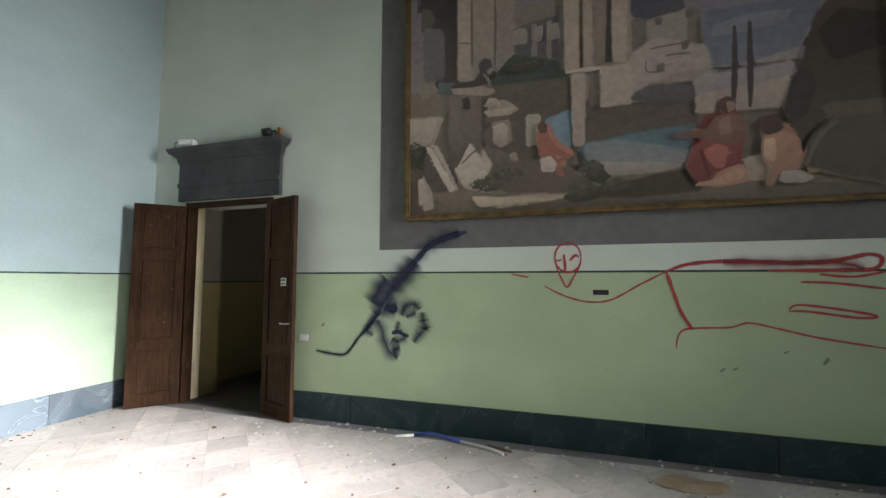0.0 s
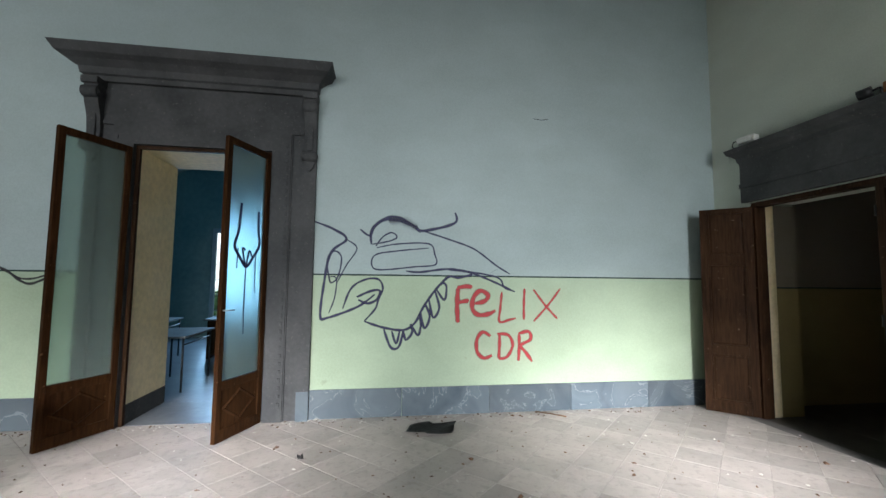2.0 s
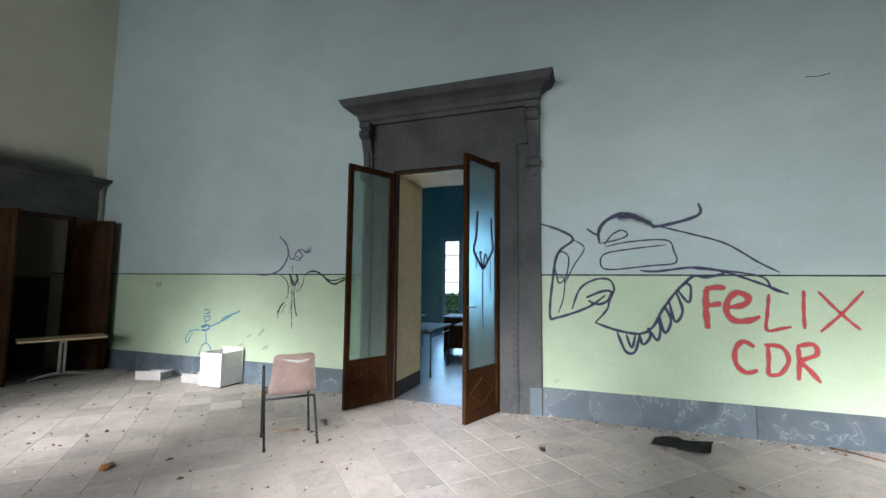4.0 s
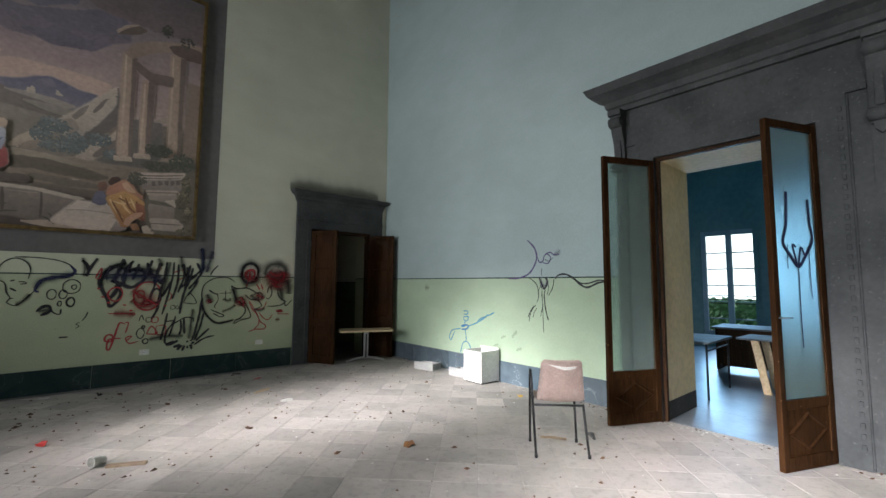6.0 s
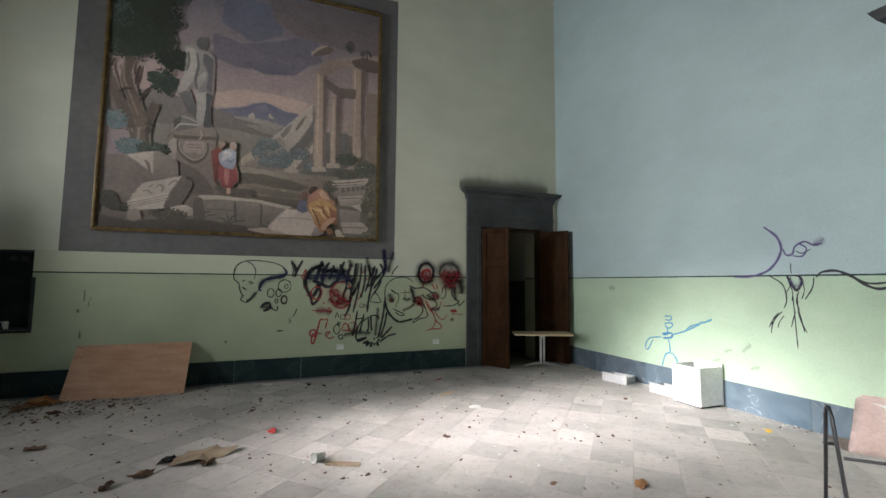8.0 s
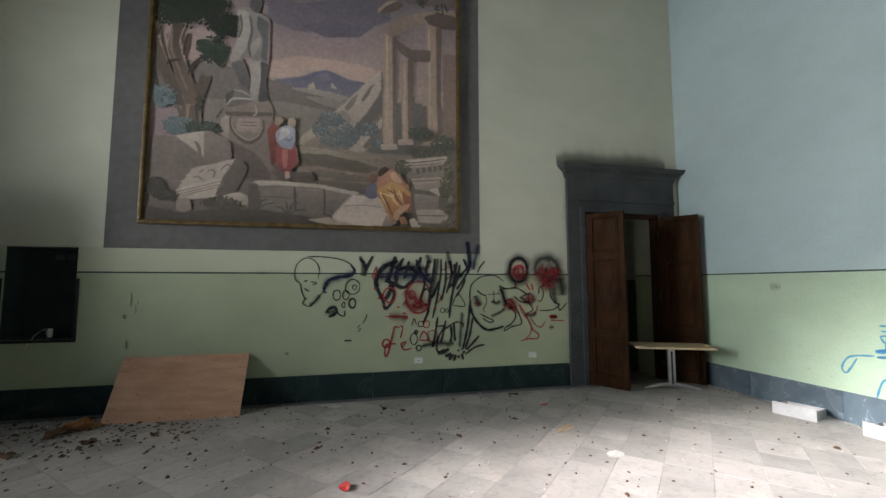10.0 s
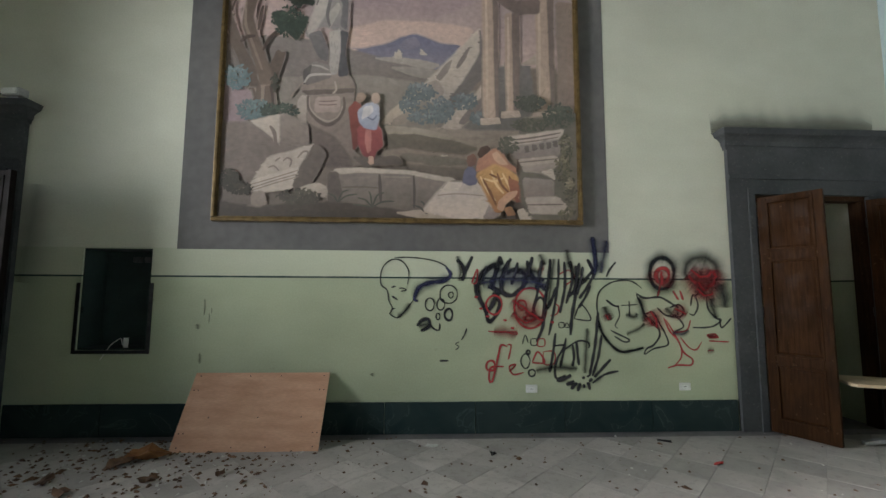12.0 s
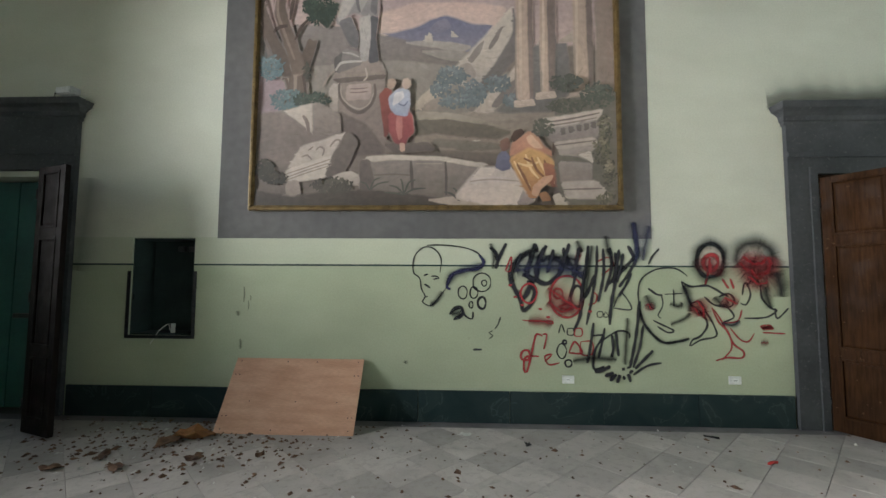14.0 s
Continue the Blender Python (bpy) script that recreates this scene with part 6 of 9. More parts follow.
stroke(tangled_scribble, INK, 0.03, [(1.42, 1.35), (1.35, 1.27), (1.31, 1.19)])
stroke(tangled_scribble, SOFT_BLACK, 0.121, [(0.89, 1.48), (0.91, 1.33), (0.94, 1.3)])
stroke(tangled_scribble, SOFT_BLACK, 0.135, [(0.6, 1.43), (0.65, 1.31)])
stroke(tangled_scribble, INK, 0.02, [(0.95, 0.75), (1.03, 0.9), (1.13, 0.74), (0.95, 0.75)])
stroke(tangled_scribble, INK, 0.015, [(0.79, 0.71), (0.84, 0.71), (0.84, 0.66), (0.79, 0.66), (0.79, 0.71)])
stroke(tangled_scribble, INK, 0.015, [(0.85, 0.66), (0.87, 0.71), (0.9, 0.66), (0.85, 0.66)])
stroke(tangled_scribble, INK, 0.018, [(0.4, 0.49), (0.43, 0.58), (0.46, 0.5)])
stroke(tangled_scribble, INK, 0.018, [(0.49, 0.54), (0.55, 0.54), (0.55, 0.48), (0.49, 0.48), (0.49, 0.54)])
stroke(tangled_scribble, RED_SPRAY, 0.018, [(0.57, 0.54), (0.63, 0.54), (0.63, 0.47), (0.56, 0.47), (0.57, 0.54)])
stroke(tangled_scribble, RED_SPRAY, 0.03, [(0.24, 0.46), (0.18, 0.48), (0.15, 0.39), (0.12, 0.25), (0.08, 0.11), (0.05, 0.13), (0.07, 0.25), (0.2, 0.26)])
stroke(tangled_scribble, RED_SPRAY, 0.03, [(0.11, 0.27), (0.1, 0.23), (0.07, 0.22), (0.03, 0.23), (0.02, 0.27), (0.04, 0.31), (0.07, 0.32), (0.1, 0.31), (0.11, 0.27)])
stroke(tangled_scribble, RED_SPRAY, 0.022, [(0.24, 0.48), (0.28, 0.48), (0.27, 0.41), (0.25, 0.33)])
stroke(tangled_scribble, RED_SPRAY, 0.022, [(0.26, 0.21), (0.33, 0.28), (0.26, 0.26), (0.3, 0.18), (0.41, 0.2)])
stroke(tangled_scribble, RED_SPRAY, 0.025, [(0.5, 0.3), (0.56, 0.41), (0.63, 0.3), (0.5, 0.3)])
stroke(tangled_scribble, RED_SPRAY, 0.018, [(0.62, 0.41), (0.73, 0.41), (0.73, 0.29), (0.62, 0.29), (0.62, 0.41)])
stroke(tangled_scribble, INK, 0.02, [(0.48, 0.32), (0.46, 0.26), (0.43, 0.24), (0.4, 0.26), (0.38, 0.31), (0.4, 0.37), (0.43, 0.39), (0.46, 0.37), (0.48, 0.32)])
stroke(tangled_scribble, INK, 0.025, [(0.53, 0.2), (0.52, 0.17), (0.49, 0.16), (0.47, 0.17), (0.46, 0.2), (0.47, 0.22), (0.5, 0.23), (0.52, 0.22), (0.53, 0.2)])
stroke(tangled_scribble, INK, 0.03, [(0.48, 0.4), (0.47, 0.39), (0.45, 0.39), (0.44, 0.4), (0.45, 0.42), (0.47, 0.42), (0.48, 0.4)])
stroke(tangled_scribble, SOFT_BLACK, 0.135, [(0.54, 0.22), (0.72, 0.25), (0.92, 0.24), (0.97, 0.23)])
stroke(tangled_scribble, INK, 0.035, [(0.74, 0.47), (0.84, 0.47), (0.77, 0.35), (0.74, 0.25), (0.75, 0.14), (0.85, 0.17)])
stroke(tangled_scribble, INK, 0.04, [(0.93, 0.48), (0.94, 0.35), (0.92, 0.26)])
stroke(tangled_scribble, INK, 0.04, [(0.97, 0.52), (0.98, 0.39), (0.99, 0.27)])
stroke(tangled_scribble, INK, 0.025, [(0.84, 0.43), (0.99, 0.52), (1.1, 0.5), (1.1, 0.45)])
stroke(tangled_scribble, SOFT_BLACK, 0.095, [(1.09, 0.65), (1.07, 0.42), (1.05, 0.19)])
stroke(tangled_scribble, INK, 0.045, [(1.21, 0.82), (1.17, 0.49), (1.1, 0.16)])
stroke(tangled_scribble, INK, 0.045, [(1.33, 0.33), (1.23, 0.23), (1.15, 0.15)])
stroke(tangled_scribble, INK, 0.035, [(1.41, 0.21), (1.27, 0.18), (1.13, 0.09)])
stroke(tangled_scribble, INK, 0.04, [(1.24, 0.58), (1.2, 0.36), (1.13, 0.16)])
stroke(tangled_scribble, INK, 0.06, [(0.75, 0.12), (0.82, 0.13), (0.91, 0.17)])
stroke(tangled_scribble, INK, 0.055, [(0.85, 0.08), (0.9, 0.09), (0.94, 0.11)])
stroke(tangled_scribble, INK, 0.055, [(0.9, 0.03), (0.94, 0.07), (0.97, 0.09)])
stroke(tangled_scribble, INK, 0.055, [(0.97, 0.01), (0.99, 0.06), (1.0, 0.09)])
stroke(tangled_scribble, INK, 0.05, [(1.04, 0.04), (1.04, 0.08)])
stroke(tangled_scribble, INK, 0.05, [(1.1, 0.02), (1.09, 0.07), (1.08, 0.1)])
stroke(tangled_scribble, INK, 0.05, [(1.09, 0.11), (1.13, 0.13)])
stroke(tangled_scribble, INK, 0.045, [(1.02, 0.15), (1.05, 0.14)])
stroke(tangled_scribble, INK, 0.045, [(1.08, 0.17), (1.09, 0.15)])
stroke(tangled_scribble, SOFT_NAVY, 0.3, [(-0.02, 1.12), (0.2, 1.16), (0.45, 1.14), (0.66, 1.1)])
stroke(tangled_scribble, SOFT_RED, 0.3, [(0.3, 0.95), (0.5, 0.8), (0.62, 0.72)])
for u, v, w, dv in ((0.26, 1.36, 0.05, -0.2), (0.36, 1.34, 0.045, -0.24), (0.52, 1.4, 0.05, -0.2), (0.62, 1.36, 0.05, -0.3), (0.03, 1.3, 0.04, -0.2), (0.75, 0.6, 0.04, -0.4), (0.86, 0.55, 0.035, -0.3), (1.02, 1.34, 0.05, -0.34), (1.06, 1.3, 0.045, -0.3), (0.58, 1.1, 0.04, -0.3)):
    stroke(tangled_scribble, INK, w, [(u, v), (u - 0.03, v + dv * 0.5), (u - 0.07, v + dv)])
for u, v in ((-0.1, 0.98), (-0.05, 0.86), (0.2, 0.74), (0.28, 0.66), (0.7, 0.72), (0.02, 0.78)):
    stroke(tangled_scribble, RED_SPRAY, 0.03, [(u, v), (u + 0.02, v - 0.01), (u + 0.035, v)])

mask_face = drawing("black outline of a broad mask-like face with shaded eyes", "S", 1.4, 0.6)
stroke(mask_face, INK, 0.022, [(0.11, 0.55), (0.1, 0.71), (0.13, 0.83), (0.22, 0.91), (0.33, 0.95), (0.47, 0.95), (0.56, 0.9), (0.59, 0.87)])
stroke(mask_face, SOFT_BLACK, 0.081, [(0.1, 0.58), (0.14, 0.42), (0.23, 0.29), (0.34, 0.21), (0.47, 0.22), (0.59, 0.25)])
stroke(mask_face, INK, 0.03, [(0.1, 0.58), (0.14, 0.42), (0.23, 0.29), (0.34, 0.21), (0.47, 0.22), (0.59, 0.25)])
stroke(mask_face, SOFT_BLACK, 0.176, [(0.18, 0.68), (0.21, 0.6), (0.24, 0.53)])
stroke(mask_face, INK, 0.03, [(0.2, 0.75), (0.28, 0.69), (0.34, 0.68)])
stroke(mask_face, INK, 0.018, [(0.33, 0.68), (0.34, 0.58), (0.29, 0.48), (0.32, 0.45)])
stroke(mask_face, INK, 0.018, [(0.45, 0.74), (0.45, 0.57)])
stroke(mask_face, INK, 0.015, [(0.36, 0.69), (0.54, 0.7)])
stroke(mask_face, SOFT_BLACK, 0.095, [(0.41, 0.6), (0.49, 0.57), (0.54, 0.6)])
stroke(mask_face, INK, 0.025, [(0.24, 0.43), (0.32, 0.39), (0.44, 0.33), (0.38, 0.31), (0.28, 0.37)])
stroke(mask_face, SOFT_BLACK, 0.162, [(0.56, 0.78), (0.6, 0.62), (0.61, 0.52)])
stroke(mask_face, SOFT_RED, 0.216, [(0.65, 0.57), (0.69, 0.47)])
stroke(mask_face, SOFT_RED, 0.144, [(0.2, 0.6), (0.22, 0.53)])
stroke(mask_face, SOFT_BLACK, 0.081, [(0.41, 0.39), (0.55, 0.45), (0.61, 0.5)])

entwined_figures = drawing("black and red spray drawing of entwined figures with round heads", "S", 2.0, 0.5)
stroke(entwined_figures, SOFT_BLACK, 0.203, [(0.36, 1.13), (0.34, 1.05), (0.29, 0.98), (0.21, 0.96), (0.14, 0.98), (0.09, 1.05), (0.08, 1.13), (0.1, 1.22), (0.15, 1.28), (0.23, 1.31), (0.3, 1.28), (0.35, 1.22), (0.36, 1.13)])
stroke(entwined_figures, INK, 0.05, [(0.35, 1.13), (0.33, 1.05), (0.28, 0.99), (0.21, 0.97), (0.15, 0.99), (0.1, 1.05), (0.09, 1.13), (0.11, 1.22), (0.16, 1.28), (0.23, 1.3), (0.29, 1.28), (0.34, 1.22), (0.35, 1.13)])
stroke(entwined_figures, SOFT_RED, 0.396, [(0.21, 1.17), (0.22, 1.08), (0.2, 1.0)])
stroke(entwined_figures, RED_SPRAY, 0.06, [(0.3, 1.11), (0.27, 1.05), (0.22, 1.03), (0.17, 1.05), (0.15, 1.11), (0.18, 1.17), (0.23, 1.19), (0.28, 1.17), (0.3, 1.11)])
stroke(entwined_figures, RED_SPRAY, 0.03, [(0.22, 1.12), (0.19, 0.98), (0.16, 0.88)])
stroke(entwined_figures, SOFT_BLACK, 0.27, [(0.5, 1.07), (0.48, 1.12), (0.48, 1.17), (0.5, 1.23), (0.54, 1.27), (0.59, 1.3), (0.65, 1.31), (0.71, 1.31), (0.76, 1.28), (0.8, 1.25), (0.83, 1.2), (0.83, 1.15), (0.82, 1.09), (0.79, 1.05), (0.74, 1.01)])
stroke(entwined_figures, SOFT_RED, 0.468, [(0.52, 1.12), (0.58, 1.03), (0.71, 0.99), (0.79, 1.05), (0.81, 1.17)])
stroke(entwined_figures, SOFT_RED, 0.36, [(0.6, 1.05), (0.67, 0.97), (0.69, 0.94)])
stroke(entwined_figures, SOFT_RED, 0.34, [(0.54, 1.18), (0.66, 1.1), (0.78, 1.14)])
stroke(entwined_figures, SOFT_RED, 0.22, [(0.6, 0.98), (0.68, 0.9), (0.78, 0.92)])
stroke(entwined_figures, CHALK, 0.02, [(0.54, 1.13), (0.55, 1.18), (0.67, 1.22), (0.78, 1.15), (0.76, 1.09), (0.66, 1.12), (0.58, 1.08), (0.54, 1.13)])
stroke(entwined_figures, CHALK, 0.02, [(0.58, 1.11), (0.63, 1.12)])
stroke(entwined_figures, CHALK, 0.02, [(0.67, 1.11), (0.74, 1.11)])
stroke(entwined_figures, SOFT_BLACK, 0.297, [(0.85, 1.02), (0.89, 0.91), (0.9, 0.77)])
stroke(entwined_figures, SOFT_BLACK, 0.162, [(0.75, 0.87), (0.76, 0.77), (0.79, 0.66)])
stroke(entwined_figures, INK, 0.03, [(-0.07, 0.92), (0.02, 0.87), (0.17, 0.88), (0.25, 0.85), (0.33, 0.8), (0.39, 0.77)])
stroke(entwined_figures, INK, 0.03, [(-0.07, 0.91), (-0.03, 0.82), (0.02, 0.69), (0.12, 0.6), (0.17, 0.49), (0.1, 0.38), (0.02, 0.34), (-0.01, 0.28)])
stroke(entwined_figures, INK, 0.025, [(0.15, 0.77), (0.24, 0.69), (0.37, 0.66), (0.43, 0.57), (0.33, 0.52)])
stroke(entwined_figures, INK, 0.025, [(-0.0, 0.69), (0.1, 0.72), (0.16, 0.62), (0.23, 0.49), (0.25, 0.38), (0.1, 0.34), (0.0, 0.28)])
stroke(entwined_figures, RED_SPRAY, 0.025, [(0.22, 0.66), (0.28, 0.52), (0.36, 0.43), (0.42, 0.3), (0.51, 0.23), (0.49, 0.17), (0.35, 0.17), (0.24, 0.14)])
stroke(entwined_figures, RED_SPRAY, 0.02, [(0.24, 0.64), (0.33, 0.49), (0.39, 0.36), (0.39, 0.25), (0.3, 0.15)])
stroke(entwined_figures, RED_SPRAY, 0.02, [(0.39, 0.46), (0.48, 0.35), (0.56, 0.33), (0.62, 0.41)])
stroke(entwined_figures, SOFT_RED, 0.288, [(0.08, 0.74), (0.14, 0.62), (0.12, 0.56)])
stroke(entwined_figures, SOFT_BLACK, 0.135, [(0.25, 0.77), (0.32, 0.69), (0.39, 0.71)])
stroke(entwined_figures, INK, 0.025, [(0.29, 0.77), (0.39, 0.8), (0.44, 0.74), (0.4, 0.67), (0.32, 0.69)])
stroke(entwined_figures, INK, 0.025, [(0.52, 0.79), (0.54, 0.89), (0.57, 0.9), (0.6, 0.79), (0.55, 0.69), (0.5, 0.71)])
stroke(entwined_figures, INK, 0.025, [(0.7, 0.89), (0.71, 0.76), (0.79, 0.66), (0.85, 0.64), (0.77, 0.58), (0.67, 0.56), (0.53, 0.56)])
stroke(entwined_figures, INK, 0.025, [(0.83, 0.66), (0.85, 0.56), (0.96, 0.66)])
stroke(entwined_figures, INK, 0.02, [(0.57, 0.89), (0.65, 0.94), (0.73, 0.87)])
stroke(entwined_figures, RED_SPRAY, 0.045, [(0.68, 0.48), (0.79, 0.48), (0.7, 0.46), (0.81, 0.46)])
stroke(entwined_figures, RED_SPRAY, 0.02, [(0.7, 0.42), (0.92, 0.41)])
stroke(entwined_figures, SOFT_RED, 0.108, [(0.68, 0.33), (0.75, 0.31)])
stroke(entwined_figures, SOFT_NAVY, 0.08, [(0.31, 0.51), (0.41, 0.49), (0.49, 0.53)])
stroke(entwined_figures, RED_SPRAY, 0.03, [(0.33, 0.95), (0.39, 0.85)])
stroke(entwined_figures, RED_SPRAY, 0.03, [(0.41, 0.95), (0.44, 0.85)])
stroke(entwined_figures, SOFT_RED, 0.252, [(0.34, 0.77), (0.47, 0.69)])
stroke(entwined_figures, RED_SPRAY, 0.02, [(0.51, 0.64), (0.46, 0.53), (0.31, 0.51)])


landscape = canvas_mesh(3.82, 3.93)
patch(landscape, (92, 96, 116), (200, 168, 158), [(0, 1.5), (3.82, 1.5), (3.82, 3.93), (0, 3.93)])
patch(landscape, (132, 120, 108), (84, 74, 66), [(0, 0), (3.82, 0), (3.82, 1.7), (0, 1.7)])
patch(landscape, (94, 101, 126), (106, 106, 126), [(1.41, 3.56), (1.72, 3.68), (2.22, 3.62), (2.24, 3.24), (1.83, 3.01), (1.39, 3.23)])
patch(landscape, (104, 102, 122), (120, 112, 126), [(1.28, 3.03), (1.68, 2.93), (2.24, 3.1), (2.75, 3.36), (2.86, 2.9), (2.26, 2.59), (1.61, 2.56), (1.3, 2.67)])
patch(landscape, (98, 92, 98), (120, 106, 110), [(2.05, 3.77), (2.74, 3.87), (3.78, 3.86), (3.81, 3.2), (3.12, 3.2), (2.58, 3.23), (2.15, 3.41)])
patch(landscape, (150, 130, 138), (170, 146, 146), [(1.3, 2.58), (1.69, 2.53), (2.1, 2.47), (2.43, 2.62), (2.69, 2.48), (2.27, 2.27), (1.7, 2.3), (1.35, 2.37)])
patch(landscape, (112, 106, 126), None, [(1.69, 2.64), (2.09, 2.76), (2.42, 2.72), (2.64, 2.78), (2.43, 2.59), (2.01, 2.53)])
patch(landscape, (206, 172, 158), (212, 178, 160), [(1.31, 2.1), (1.71, 2.21), (2.27, 2.2), (2.66, 2.15), (2.62, 1.95), (2.03, 2), (1.34, 1.82)])
patch(landscape, (186, 158, 154), (196, 164, 154), [(-0.01, 2.4), (0.21, 2.45), (0.52, 2.42), (0.8, 2.31), (0.89, 1.98), (0.41, 1.94), (0.01, 2.07)])
patch(landscape, (104, 106, 136), (122, 120, 136), [(1.18, 1.84), (1.49, 1.88), (1.73, 1.94), (1.88, 2.02), (2.03, 2.06), (2.15, 2.02), (2.31, 1.96), (2.58, 1.93), (2.73, 1.89), (2.7, 1.67), (1.18, 1.69)])
patch(landscape, (126, 124, 146), None, [(1.91, 1.99), (2.03, 2.04), (2.09, 1.94), (1.97, 1.88), (1.85, 1.91)])
patch(landscape, (128, 120, 116), (112, 104, 98), [(-0.06, 1.98), (0.25, 1.96), (0.5, 1.99), (0.87, 1.96), (1.24, 1.88), (1.61, 1.79), (2.09, 1.71), (2.52, 1.55), (2.4, 1.31), (-0.03, 1.34)])
patch(landscape, (164, 154, 144), None, [(1.58, 1.78), (1.82, 1.79), (2.09, 1.77), (2.31, 1.72), (2.19, 1.66), (1.94, 1.72), (1.73, 1.75)])
patch(landscape, (146, 138, 128), None, [(1.76, 1.68), (2.1, 1.68), (2.32, 1.64), (2.22, 1.55), (1.97, 1.6)])
patch(landscape, (198, 184, 166), None, [(1.8, 1.78), (1.81, 1.86), (1.83, 1.84), (1.85, 1.89), (1.88, 1.84), (1.89, 1.78)])
patch(landscape, (198, 184, 166), None, [(2.08, 1.83), (2.1, 1.9), (2.12, 1.87), (2.17, 1.83)])
patch(landscape, (140, 132, 122), (122, 114, 104), [(-0.04, 1.56), (0.63, 1.52), (1.49, 1.57), (2.4, 1.46), (3.75, 1.29), (3.74, 0.75), (-0.01, 0.78)])
patch(landscape, (160, 136, 140), (140, 120, 124), [(-0.04, 1.48), (0.14, 1.45), (0.3, 1.34), (0.28, 1.05), (-0.02, 1)])
patch(landscape, (204, 190, 172), (172, 158, 146), [(2.55, 1.93), (2.7, 2.1), (2.75, 2.15), (2.78, 2.09), (2.74, 1.86), (2.67, 1.71), (2.52, 1.48), (2.34, 1.26), (2.13, 1.34), (2.1, 1.44), (2.23, 1.59), (2.37, 1.74), (2.47, 1.85)])
patch(landscape, (116, 110, 108), (104, 98, 94), [(2.75, 2.15), (2.87, 2.03), (2.83, 1.67), (2.6, 1.4), (2.47, 1.21), (2.35, 1.25), (2.53, 1.48), (2.67, 1.71), (2.75, 1.87)])
patch(landscape, (140, 130, 122), None, [(2.37, 1.73), (2.44, 1.79), (2.4, 1.67), (2.31, 1.54), (2.26, 1.57)])
patch(landscape, (128, 118, 112), None, [(2.6, 1.91), (2.64, 1.94), (2.58, 1.8), (2.5, 1.68), (2.48, 1.7), (2.55, 1.83)])
patch(landscape, (160, 146, 134), None, [(2.17, 1.51), (2.28, 1.54), (2.35, 1.43), (2.31, 1.31), (2.19, 1.37)])
patch(landscape, (198, 180, 160), (178, 160, 144), [(2.84, 1.59), (2.96, 1.71), (3.04, 1.76), (3.05, 1.67), (2.9, 1.42), (2.64, 1.15), (2.49, 0.98), (2.32, 0.98), (2.44, 1.15), (2.68, 1.37)])
patch(landscape, (124, 114, 108), None, [(2.69, 1.3), (2.84, 1.41), (2.72, 1.21), (2.57, 1.06), (2.51, 1.06), (2.59, 1.18)])
patch(landscape, (116, 112, 110), (104, 100, 96), [(2.96, 1.71), (3.29, 1.74), (3.34, 1.29), (3.19, 0.99), (2.69, 0.97), (2.57, 1), (2.9, 1.36)])
patch(landscape, (186, 168, 150), None, [(3.2, 1.75), (3.34, 1.84), (3.42, 1.99), (3.45, 1.85), (3.36, 1.76)])
patch(landscape, (192, 174, 150), (168, 150, 132), [(1.67, 1.03), (1.77, 1.18), (1.92, 1.31), (2.04, 1.37), (2.1, 1.31), (1.95, 1.18), (1.86, 1.08)])
patch(landscape, (150, 136, 122), None, [(1.81, 1.09), (1.95, 1.18), (2.01, 1.14), (1.92, 1.04), (1.79, 1.02)])
foliage(landscape, 1.93, 1.31, 2.26, 1.5, 70, (92, 104, 108), (126, 138, 140), 31)
foliage(landscape, 2.15, 1.1, 2.46, 1.34, 70, (92, 104, 108), (126, 138, 140), 32)
foliage(landscape, 2.44, 1.22, 2.71, 1.41, 50, (92, 104, 108), (126, 138, 140), 33)
foliage(landscape, 1.95, 1.05, 2.43, 1.2, 60, (92, 104, 108), (126, 138, 140), 34)
foliage(landscape, 2.64, 1.06, 2.81, 1.2, 24, (92, 104, 108), (126, 138, 140), 35)
foliage(landscape, 1.87, 1.17, 2.08, 1.34, 36, (92, 104, 108), (126, 138, 140), 36)
patch(landscape, (172, 146, 128), (192, 164, 142), [(2.78, 2.71), (2.89, 2.73), (2.93, 1.14), (2.79, 1.13)])
patch(landscape, (110, 94, 88), (128, 112, 104), [(2.89, 2.73), (2.94, 2.74), (2.94, 1.14), (2.92, 1.14)])
patch(landscape, (196, 172, 152), None, [(2.75, 1.12), (2.95, 1.14), (2.97, 1.07), (2.75, 1.05)])
brush(landscape, (206, 180, 156), 0.02, [(2.81, 2.68), (2.82, 1.92), (2.82, 1.16)])
patch(landscape, (172, 146, 128), (192, 164, 142), [(3.03, 2.33), (3.11, 2.35), (3.13, 1.22), (3.04, 1.21)])
patch(landscape, (110, 94, 88), (128, 112, 104), [(3.11, 2.35), (3.18, 2.36), (3.17, 1.22), (3.12, 1.22)])
patch(landscape, (196, 172, 152), None, [(2.98, 1.2), (3.17, 1.22), (3.19, 1.15), (2.97, 1.13)])
brush(landscape, (206, 180, 156), 0.02, [(3.06, 2.3), (3.06, 1.77), (3.05, 1.24)])
patch(landscape, (172, 146, 128), (192, 164, 142), [(3.37, 2.89), (3.51, 2.91), (3.54, 1.23), (3.4, 1.21)])
patch(landscape, (110, 94, 88), (128, 112, 104), [(3.51, 2.91), (3.57, 2.92), (3.56, 1.23), (3.53, 1.22)])
patch(landscape, (196, 172, 152), None, [(3.33, 1.2), (3.57, 1.23), (3.59, 1.15), (3.32, 1.13)])
brush(landscape, (206, 180, 156), 0.02, [(3.4, 2.85), (3.41, 2.04), (3.4, 1.24)])
patch(landscape, (136, 118, 108), (146, 128, 116), [(3.61, 2.49), (3.79, 2.48), (3.78, 1.19), (3.62, 1.22)])
